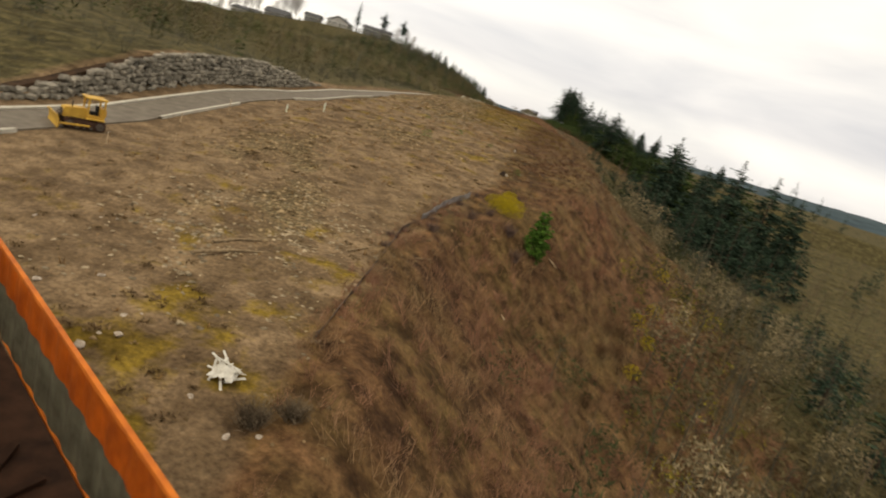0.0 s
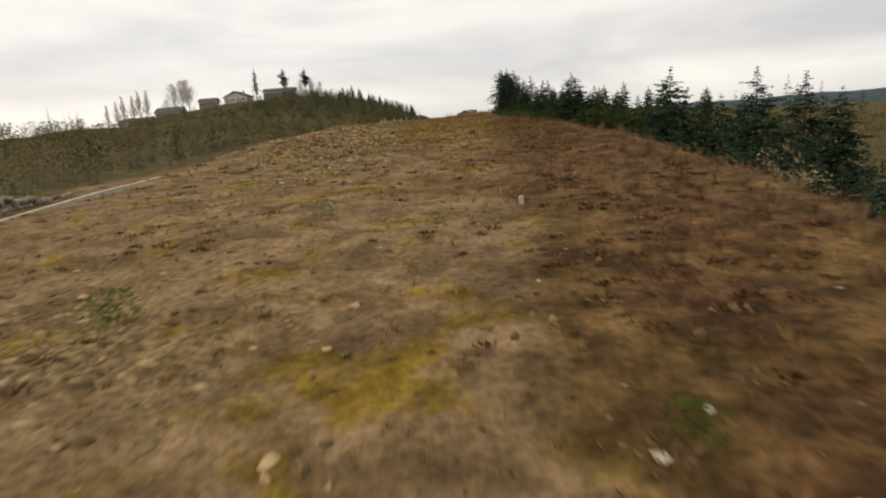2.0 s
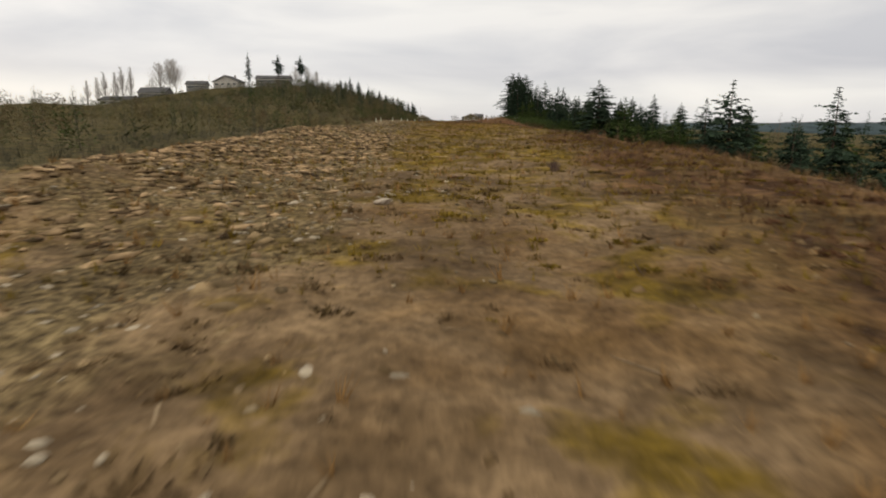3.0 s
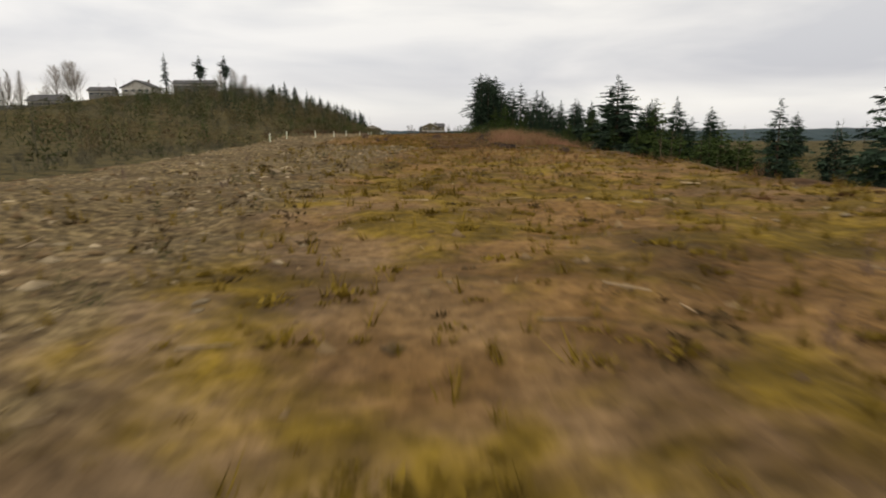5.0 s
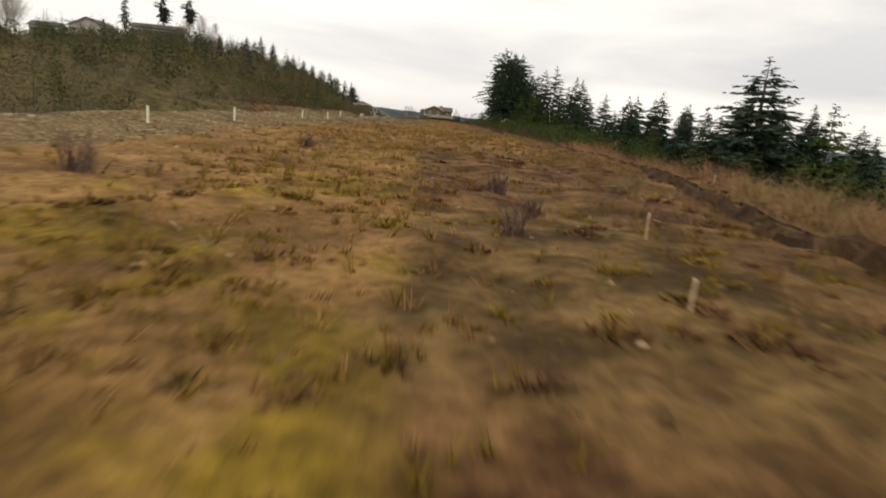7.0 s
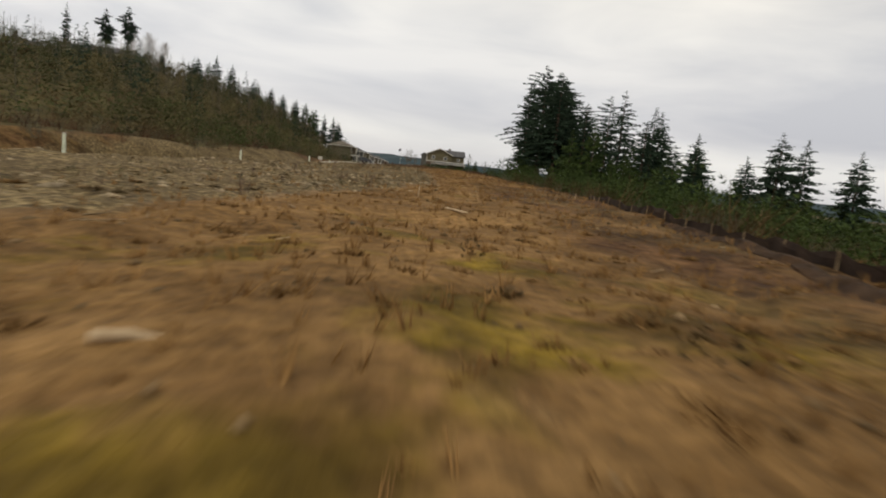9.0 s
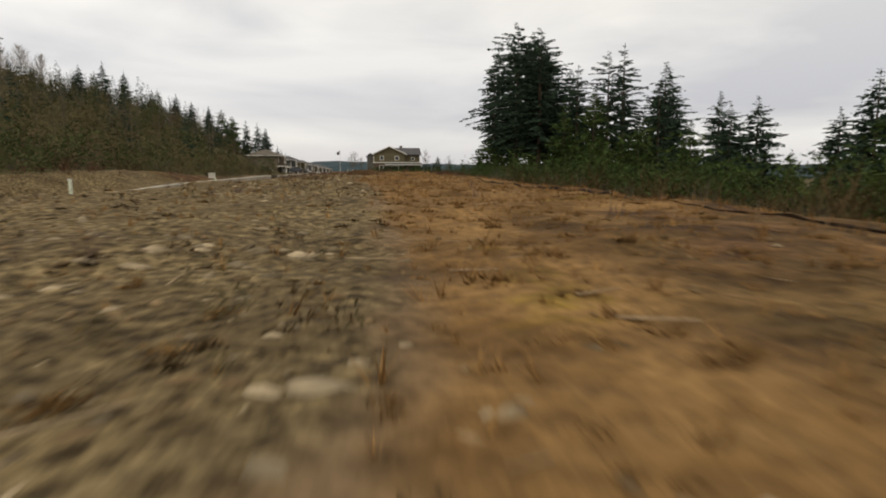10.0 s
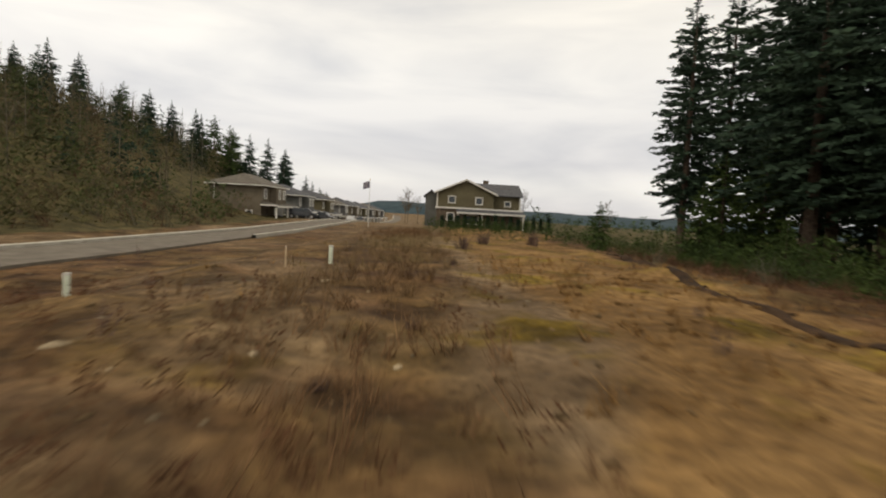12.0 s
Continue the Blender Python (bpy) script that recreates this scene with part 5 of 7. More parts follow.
sp = spots_in(R, 480, -14, 3, 70, 412, rubble_chance)
stuff("low_weeds", scatter(LEAFY, sp, R, 0.06, 0.17), M_OLIVE, "low olive weeds among the broken stone", "weeds")
sp = spots_in(R, 420, -9, 2, 376, 414, lambda x, y: float(np.clip((rubble_edge(y) + 0.6 - x) / 1.2, 0, 1)) * float(np.clip(vnoise(np.array(x / 1.6), np.array(y / 1.6), 37) * 2.4 - 0.6, 0.05, 1)))
stuff("low_weeds", scatter(LEAFY, sp, R, 0.07, 0.2), M_RUSTMAT, "brown weeds growing through the stone heap", "weeds")
CLUMP = [leafy_arrays(R.uniform(0.9, 1.3), R, 26, 0.2, 0.75, 3) for _ in range(4)]
sp = spots_in(R, 300, -17, 9, 84, 400, lambda x, y: 0.0 if x > crest(y) else (1.0 if x < float(rubble_edge(y)) else (0.5 if y < 285 else 0.05)) * float(np.clip(vnoise(np.array(x / 4.0), np.array(y / 6.0), 43) * 2.4 - 0.7, 0.08, 1)))
stuff("low_weeds", scatter(CLUMP, sp, R, 0.14, 0.55, 0.3, 0.1, 1.8), M_DARKWEED, "dark brown matted weed clumps over the field", "weeds")
WEED = [shrub_arrays(R.uniform(0.5, 0.9), R, 11, 0.5, 0.008) for _ in range(5)]
sp = spots_in(R, 240, -18, 10, 90, 425, lambda x, y: 0.0 if abs(x - flight_x(y)) < 2.6 else (1.0 if x < crest(y) else 0.3))
stuff("dead_weeds", scatter(WEED, sp, R, 0.5, 1.1, 0.2), M_HEATH, "dead brown weed stalks standing in the grass", "weeds")


def bush(name, label, category, mat, x, y, h, kind="shrub", n=40, wide=0.6, leaf=0.08):
    """One bush of its own, at its place."""
    if kind == "shrub":
        arr = shrub_arrays(h, R, n, wide, 0.014)
    else:
        arr = leafy_arrays(h, R, n * 4, leaf, wide)
    ob = new(name, tri_mesh(name, *arr, mat))
    ob.location = (x, y, gz(x, y) - 0.03)
    return tagged(ob, label, category)


# bushes along the crest of the bank
for x, y, h, wdt in ((1.0, 48.4, 1.0, 1.3), (1.7, 47.4, 0.9, 1.2), (0.4, 49.9, 0.85, 1.3), (1.9, 49.4, 0.9, 1.2), (1.2, 51.2, 0.8, 1.2), (1.4, 53.2, 0.6, 1.2)):
    bush("broom_bush", "bright yellow broom bush at the top of the bank", "bush", M_GORSE, x, y, h, "leaf", 420, wdt, 0.055)
for x, y, h in ((2.0, 45.3, 1.2), (-1.1, 44.1, 0.9), (2.9, 44.2, 1.1), (0.2, 46.4, 0.7), (-3.2, 38.0, 0.8)):
    bush("dead_bush", "grey-purple leafless bush at the top of the bank", "bush", M_HEATH, x, y, h, "shrub", 90, 0.8)
for x, y, h in ((16.2, 54.5, 1.3), (17.2, 52.8, 1.2), (19, 60, 1.5), (15.0, 47.0, 1.2), (22, 72, 1.6)):
    bush("broom_bush", "yellow-green broom bush low on the bank", "bush", M_GORSE, x, y, h, "leaf", 70, 0.7)
for x, y, h in ((12.5, 49.3, 1.6), (13.4, 47.5, 1.7), (11.8, 46.0, 1.5), (14.2, 50.6, 1.6), (10.5, 40.0, 1.5)):
    bush("red_bush", "dark red leafless bush on the steep bank", "bush", M_REDTWIG, x, y, h, "shrub", 110, 0.6)
for x, y, h in ((-6.4, 76.4, 0.7), (-9.1, 67.0, 0.9), (-2.2, 73.5, 0.5), (1.6, 62.3, 0.6), (-12, 84, 0.6)):
    bush("green_bush", "small bright green bush on bare soil", "bush", M_YOUNG, x, y, h, "leaf", 60, 0.8)
for x, y, h in ((-12.6, 229.9, 1.3), (-9.9, 242.5, 1.0), (-3.2, 229.0, 0.9), (-3.4, 232.5, 1.0), (-4.0, 226.6, 0.8), (0.2, 411, 0.4), (0.0, 415.5, 0.45), (-0.7, 408.0, 0.35), (2.1, 430, 1.2),
                (-10.3, 215.3, 0.7), (-9.5, 215.7, 0.8), (0.3, 115.9, 0.8), (0.1, 114.1, 0.8), (3.3, 391, 0.5), (3.4, 390, 0.45), (4.6, 389.5, 0.5), (-2.5, 404, 0.35), (1.2, 421, 0.5), (3.5, 436, 1.2), (6.5, 437, 1.3)):
    bush("dead_bush", "reddish brown leafless bush standing in the dry grass", "bush", M_HEATH, x, y, h * 0.8, "shrub", 60, 0.55)

tr, cr = fir_meshes(3.6, R, 0.02, 0.31, 2.6, 0.1, 0.25, 0.5, 8.0, 0.4)
young = thing("young_fir", "small bright green fir at the top of the bank", "tree", at=(4.3, 46.4, gz(4.3, 46.4) - 0.1))
part("trunk", tr, M_BARK, young)
part("crown", cr.mesh("crown", M_YOUNG), None, young)


SPLINTER = []
for _ in range(6):
    lv = Leaves()
    a, l = R.uniform(0, 6.28), R.uniform(0.3, 1.0)
    lv.stick((-l / 2 * math.cos(a), -l / 2 * math.sin(a), 0.03), (l / 2 * math.cos(a), l / 2 * math.sin(a), R.uniform(0.03, 0.12)), 0.022, 0.012)
    SPLINTER.append(lv.arrays())
sp = spots_in(R, 520, -14, 6, 60, 402, lambda x, y: 0.0 if x > crest(y) else float(np.clip(vnoise(np.array(x / 5), np.array(y / 9), 47) * 2.6 - 0.9, 0.04, 1)))
stuff("wood_splinters", scatter(SPLINTER, sp, R, 0.35, 1.0, 0.0, 0.0, 1.6), M_SPLINTER, "pale broken sticks and splinters strewn over the field", "debris")

# ---- silt fences ----
def silt_fence(label, pts, h, mat, posts=2.2, torn=True):
    """Sagging fabric on wooden posts along a line of places."""
    ob = thing("silt_fence", label, "fence")
    xs = []
    for (xa, ya), (xb, yb) in zip(pts, pts[1:]):
        n = max(1, int(math.hypot(xb - xa, yb - ya) / 0.55))
        xs += [(xa + (xb - xa) * i / n, ya + (yb - ya) * i / n) for i in range(n)]
    xs.append(pts[-1])
    v, f = [], []
    for i, (x, y) in enumerate(xs):
        z = gz(x, y)
        hh = h * (0.78 + 0.22 * abs(math.cos(i * 0.78)) + R.uniform(-0.1, 0.06)) * (1.0 if not torn else 0.12 + 1.1 * float(vnoise(np.array(y / (2.3 if h > 0.3 else 7.0)), np.array(0.5), 41)))
        w = R.uniform(-0.06, 0.06)
        v += [(x + w, y, z - 0.08), (x + w * 0.5 + R.uniform(-0.05, 0.05), y, z + hh * 0.55), (x, y, z + hh), (x + 0.012, y, z + hh), (x + w + 0.012, y, z - 0.08)]
    for i in range(len(xs) - 1):
        a = 5 * i
        f += [(a, a + 1, a + 6, a + 5), (a + 1, a + 2, a + 7, a + 6), (a + 2, a + 3, a + 8, a + 7), (a + 3, a + 4, a + 9, a + 8)]
    part("fabric", mesh_of("fabric", v, f, mat), None, ob)
    step = max(1, int(posts / 0.55))
    for i in range(0, len(xs), step):
        x, y = xs[i]
        z = gz(x, y)
        part("post", boxed((x - 0.05, y - 0.02, z - 0.2), (x - 0.012, y + 0.02, z + h * 1.02), 0.004), M_LOG, ob, "weathered wooden post")
    return ob


silt_fence("grey silt fence fabric along the top of the bank", [(-4.7, 20), (-4.7, 27), (-4.8, 33.5), (-4.9, 36.6), (-4.3, 39.6)], 0.34, M_SILTBROWN)
silt_fence("pale grey silt fence fabric at the top of the bank", [(-4.25, 39.9), (-3.6, 43.6), (-3.0, 46.4), (-1.9, 49.4)], 0.55, M_SILTGREY, 2.2, False)
silt_fence("black silt fence along the edge of the dry grass", [(-1.2, 205.5), (1.2, 215), (2.3, 224), (3.5, 230.5), (4.8, 237), (7.2, 248), (7.5, 270), (8.1, 304)], 0.2, M_SILT)
silt_fence("tall black silt fence along the edge of the dry grass", [(8.1, 304.4), (8.6, 313), (9.0, 322), (9.6, 332)], 0.42, M_SILT, 2.6, False)
silt_fence("low black silt fence, lowered to fit the camera's view", [(9.6, 332.4), (9.6, 340), (8.9, 352)], 0.09, M_SILT)
silt_fence("black silt fence between the dry grass and the firs", [(8.9, 352.4), (8.2, 366), (7.4, 380), (8.4, 393), (7.4, 406)], 0.2, M_SILT)
silt_fence("dark silt fence panel standing behind the cut bank", [(0.3, 194.8), (0.15, 197.4), (-0.1, 200.4)], 0.34, M_SILT, 2.2, False)
sp = spots_in(R, 420, -6.5, -1.5, 19, 50, lambda x, y: float(np.exp(-((x - np.interp(y, [20, 33.5, 39.6, 44.4, 49.4], [-4.5, -4.4, -4.0, -3.5, -1.7])) / 0.7) ** 2)))
stuff("brush_thicket", scatter(SHRUB, sp, R, 0.14, 0.42, 0.5), M_PINKTWIG, "dead brown brush piled against the grey fabric", "brush")


SOILCLODS = [stone_mesh("clod", R, M_DARKSOIL, 0.8) for _ in range(4)]


def soil_berm(pts, w, h):
    """A ridge of freshly cut dark soil with crumbled sides."""
    v, f = [], []
    xs = []
    for (xa, ya), (xb, yb) in zip(pts, pts[1:]):
        n = max(1, int(math.hypot(xb - xa, yb - ya) / 0.2))
        xs += [(xa + (xb - xa) * i / n, ya + (yb - ya) * i / n, (yb - ya), -(xb - xa)) for i in range(n)]
    prof = ((-1.15, -0.06), (-0.85, 0.28), (-0.55, 0.78), (-0.25, 1.0), (0.05, 0.86), (0.4, 0.5), (0.75, 0.3), (1.15, -0.06))
    for i, (x, y, dx, dy) in enumerate(xs):
        q = math.hypot(dx, dy)
        dx, dy = dx / q, dy / q
        fade = min(1, i / 6, (len(xs) - 1 - i) / 6) * (0.6 + 0.55 * float(vnoise(np.array(y / 1.3), np.array(x + 3.7), 61)))
        for k, (s, t) in enumerate(prof):
            o = s * w * (0.8 + 0.5 * float(vnoise(np.array(y / 0.8), np.array(k * 1.7), 62))) + R.uniform(-0.06, 0.06) * w
            px, py = x + dx * o, y + dy * o
            v.append((px, py, gz(px, py) + (h * fade * t * R.uniform(0.86, 1.12) if t > 0 else t)))
    for i in range(len(xs) - 1):
        for k in range(7):
            a = 8 * i + k
            f.append((a, a + 1, a + 9, a + 8))
    ob = thing("soil_bank", "low bank of freshly cut dark brown soil", "soil bank", "soil banks")
    part("ridge", mesh_of("ridge", v, f, M_DARKSOIL), None, ob)
    for i in range(2, len(xs) - 2, 3):
        x, y, dx, dy = xs[i]
        q = math.hypot(dx, dy)
        o = R.choice((-1, 1)) * R.uniform(0.35, 1.5) * w
        c = part("clod", SOILCLODS[R.randrange(4)], None, ob)
        px, py, k = x + dx / q * o, y + dy / q * o, R.uniform(0.10, 0.34) * min(1.0, 0.45 + h)
        c.location, c.rotation_euler, c.scale = (px, py, gz(px, py) + 0.1 * k + max(0, (1 - abs(o) / w)) * h * 0.55), (R.uniform(-0.5, 0.5), R.uniform(-0.5, 0.5), R.uniform(0, 6)), (k, k, k)


soil_berm([(-6.0, 194.6), (-4.4, 195.8), (-2.0, 197.6), (-0.6, 199.6)], 0.55, 0.2)
soil_berm([(2.4, 191.0), (2.1, 188.0), (1.9, 185.5)], 0.25, 0.22)
soil_berm([(0.1, 195.0), (0.0, 197.2), (0.1, 200.4), (-0.6, 203)], 0.3, 0.3)
soil_berm([(-1.9, 204.5), (-0.9, 207.5), (0.0, 212), (0.6, 217), (1.45, 224), (2.4, 229.5), (3.4, 234), (4.6, 240), (6.6, 248)], 0.24, 0.34)
soil_berm([(7.4, 406.5), (7.2, 411), (7.6, 417), (9.4, 427), (12.0, 440)], 0.25, 0.08)
soil_berm([(5.5, 300), (7.2, 306), (9.0, 318)], 0.5, 0.2)


# ---- stakes, pipes, boards and rubbish ----
def stake(x, y, h, label="pale wooden survey stake standing in the ground", w=0.045, lean=0.0):
    ob = thing("survey_stake", label, "stake", "survey stakes", (x, y, gz(x, y)), R.uniform(0, 90))
    bm = boxed((-w / 2, -w / 4, -0.15), (w / 2, w / 4, h - w * 0.6), 0.003)
    part("shaft", bm, M_WOOD, ob)
    tip = bmesh.new()
    bmesh.ops.create_cone(tip, cap_ends=True, segments=4, radius1=w * 0.55, radius2=0.004, depth=w * 0.6, matrix=Matrix.Translation((0, 0, h - w * 0.3)))
    part("tip", tip, M_WHITE, ob, "white painted tip")
    ob.rotation_euler = (R.uniform(-lean, lean), lean * 0.6, R.uniform(0, 1.5))
    return ob


def stub(x, y, h, r=0.065):
    ob = thing("pipe_stub", "upright white plastic utility pipe stub in bare soil", "pipe", "utility pipe stubs", (x, y, gz(x, y)))
    bm = bmesh.new()
    rod(bm, (0, 0, -0.2), (0, 0, h), r, r, 16)
    part("pipe", bm, M_PVC, ob)
    cap = bmesh.new()
    rod(cap, (0, 0, h + 0.002), (0, 0, h + 0.05), r * 1.14, r * 1.1, 16)
    part("cap", cap, M_WHITE, ob, "white end cap")


for x, y, h in ((-1.7, 315.5, 0.42), (-1.6, 226.9, 0.42), (-2.7, 222.9, 0.34), (0.3, 79.8, 0.3), (-23.0, 41.0, 0.6), (-3.3, 417.6, 0.55), (1.9, 143, 0.5), (6.4, 240.0, 0.4),
                (8.4, 331.0, 0.35), (9.0, 329.0, 0.35)):
    stake(x, y, h, lean=0.06)
for x, y, h in ((-7.0, 414.4, 0.46), (-2.6, 420.5, 0.5), (-20.7, 213, 0.8), (-20.8, 222, 0.8), (-19.4, 234, 0.9), (-18.6, 248, 0.8), (-18.0, 261, 0.9), (-23.6, 62.5, 0.8), (-24.4, 100, 0.7),
                (-24.1, 102.6, 0.6), (-20.3, 64.5, 0.9), (-16.0, 393.7, 0.55), (-17.5, 286, 0.8), (-17.0, 320, 0.8), (-15.2, 340, 0.8), (-12.8, 356, 0.7), (-25.4, 99, 0.7), (-16.5, 300, 0.8)):
    stub(x, y, h)
for x, y, h in ((-24.2, 35.4, 0.75), (-26.6, 47.8, 0.9), (-27.2, 57.2, 1.1), (-26.4, 66.4, 0.8)):
    stake(x, y, h, "white-painted marker post beside the road", 0.06)

# utility boxes beside the road
for x, y, w, h, mat, lab in ((-19.8, 408.0, 0.7, 0.75, M_WHITE, "white utility cabinet on a concrete pad beside the road"), (-10.6, 397.0, 0.6, 0.72, M_STEEL, "dark steel utility box beside the kerb")):
    ob = thing("utility_box", lab, "utility box", at=(x, y, gz(x, y)))
    part("pad", boxed((-w * 0.7, -w * 0.6, -0.2), (w * 0.7, w * 0.6, 0.06), 0.01), M_KERB, ob)
    part("cabinet", boxed((-w / 2, -w * 0.4, 0.062), (w / 2, w * 0.4, h), 0.03), mat, ob)
    part("lid", boxed((-w * 0.54, -w * 0.44, h + 0.002), (w * 0.54, w * 0.44, h + 0.06), 0.015), mat, ob)


def board(x, y, length, w, turn, mat, label, tilt=0.0, name="timber_board"):
    bm = boxed((-length / 2, -w / 2, 0.0), (length / 2, w / 2, w * 0.35), 0.006)
    ob = new(name, from_bm(name, bm, mat))
    ob.location = (x, y, gz(x, y) + 0.03)
    ob.rotation_euler = (0, tilt, radians(turn))
    return tagged(ob, label, "board")


board(0.45, 388.0, 0.75, 0.05, 2, M_WOOD, "short pale timber board lying in the dry grass")
for x, y, l, w, a in ((-0.6, 310.9, 1.4, 0.10, -68), (-8.9, 204.9, 0.22, 0.09, 40), (-5.2, 121, 0.9, 0.09, 20),
                      (1.2, 206.2, 1.2, 0.1, -58), (1.5, 171, 0.6, 0.10, -50), (-13, 160, 1.4, 0.1, 10), (2.2, 183, 0.7, 0.1, 70)):
    board(x, y, l, w, a, M_WOOD, "pale splintered timber lying on the ground")
for x, y, k in ((-2.7, 370.0, 0.36), (-6.4, 104.3, 0.55), (1.0, 61.9, 0.3), (-10.5, 15.5, 0.4), (-6.6, 15.0, 0.25), (-14, 17.9, 0.35), (-9.9, 16.4, 0.35), (-12.8, 19.5, 0.3), (2.0, 62.8, 0.22), (-4.9, 13.9, 0.3), (-4.2, 14.4, 0.25)):
    s = new("boulder", PALE[R.randrange(3)])
    s.location, s.scale, s.rotation_euler = (x, y, gz(x, y) + 0.1 * k), (k, k * 0.9, k * 0.8), (0.1, -0.1, R.uniform(0, 6))
    tagged(s, "pale boulder lying on the cleared ground", "boulder")


def log(x, y, length, r, turn, tilt=0.0, mat=None, label="weathered fallen log on bare soil"):
    bm = bmesh.new()
    rod(bm, (-length / 2, 0, 0), (0.05 * length, 0.06 * length, 0.02), r, r * 0.85, 9)
    rod(bm, (0.05 * length, 0.06 * length, 0.02), (length / 2, 0, 0), r * 0.85, r * 0.55, 9)
    ob = new("log", from_bm("log", bm, mat or M_LOG))
    ob.location = (x, y, gz(x, y) + r * 0.7)
    ob.rotation_euler = (0, tilt, radians(turn))
    return tagged(ob, label, "log")


log(-3.7, 297.1, 0.42, 0.045, 28, 0.12, M_WOOD, "short bleached piece of wood in the moss")
log(-10.4, 24.9, 3.6, 0.09, 52)
log(-10.9, 26.4, 2.6, 0.07, 60)
log(5.9, 48.2, 1.9, 0.06, -48, 0.3, M_WOOD, "bleached pole lying on the bank")
log(-3.0, 33.0, 2.4, 0.05, 60, 0.05)
log(3.0, 38.5, 2.2, 0.045, 95, 0.1, M_WOOD, "bleached branch lying in the brush")
log(-5.6, 31.0, 3.2, 0.05, 62)
for x, y, h in ((-5.1, 34.6, 0.55), (-4.7, 36.6, 0.6), (-4.3, 38.6, 0.5), (-3.6, 40.8, 0.6), (-4.0, 42.2, 0.5), (-2.4, 46.6, 0.6), (-5.0, 32.4, 0.5), (-1.4, 50.6, 0.5)):
    bush("dead_bush", "tangle of grey-brown dead stems against the silt fence", "bush", M_HEATH, x, y, h, "shrub", 70, 1.0)

marker = new("concrete_marker", from_bm("concrete_marker", boxed((-0.08, -0.06, -0.1), (0.08, 0.06, 0.32), 0.015), M_KERB))
marker.location, marker.rotation_euler = (0.85, 76.9, gz(0.85, 76.9)), (0.05, -0.08, 0.4)
tagged(marker, "small pale concrete marker post in bare soil", "marker")

# the pile of white plastic scraps by the fence
pile = thing("rubbish_heap", "heap of torn white plastic sheeting and slats on mossy ground", "rubbish", at=(-6.2, 16.2, gz(-6.2, 16.2)))
for _ in range(16):
    a, l = R.uniform(0, 180), R.uniform(0.35, 0.95)
    p = part("slat", boxed((-l / 2, -0.04, -0.012), (l / 2, 0.04, 0.012), 0.004), M_WHITE, pile)
    p.location = (R.uniform(-0.5, 0.5), R.uniform(-0.4, 0.4), R.uniform(0.06, 0.45))
    p.rotation_euler = (R.uniform(-0.5, 0.5), R.uniform(-0.6, 0.6), radians(a))
bm = bmesh.new()
bmesh.ops.create_grid(bm, x_segments=9, y_segments=8, size=0.40)
for v in bm.verts:
    v.co.z = 0.06 + 0.36 * max(0, 1 - v.co.xy.length / 0.8) + R.uniform(-0.05, 0.07)
bmesh.ops.solidify(bm, geom=list(bm.faces), thickness=0.01)
part("sheet", bm, M_WHITE, pile, "crumpled white plastic sheet")
bush("dead_brush", "heap of grey cut twigs beside the plastic", "brush", M_TWIG, -4.6, 14.8, 0.9, "shrub", 260, 1.0)
bush("dead_brush", "heap of grey cut twigs on the bank", "brush", M_TWIG, -3.7, 15.6, 0.8, "shrub", 240, 1.0)

# black scrap with a pale can beside it
scrap = thing("scrap_heap", "crumpled black scrap with a white can on bare soil", "rubbish", at=(0.2, 60.4, gz(0.2, 60.4)))
bm = bmesh.new()
bmesh.ops.create_icosphere(bm, subdivisions=2, radius=0.32)
for v in bm.verts:
    v.co = Vector((v.co.x * R.uniform(0.8, 1.2), v.co.y * R.uniform(0.8, 1.1), max(-0.06, v.co.z) * R.uniform(1.0, 1.5)))
part("tarp", bm, M_SILT, scrap, "black crumpled tarp")
bm = bmesh.new()
rod(bm, (0.42, 0.1, 0.0), (0.42, 0.1, 0.2), 0.10, 0.10, 12)
part("can", bm, M_WHITE, scrap, "white can")
part("slat", boxed((0.1, -0.35, 0.0), (0.75, -0.3, 0.04), 0.004), M_STEEL, scrap)


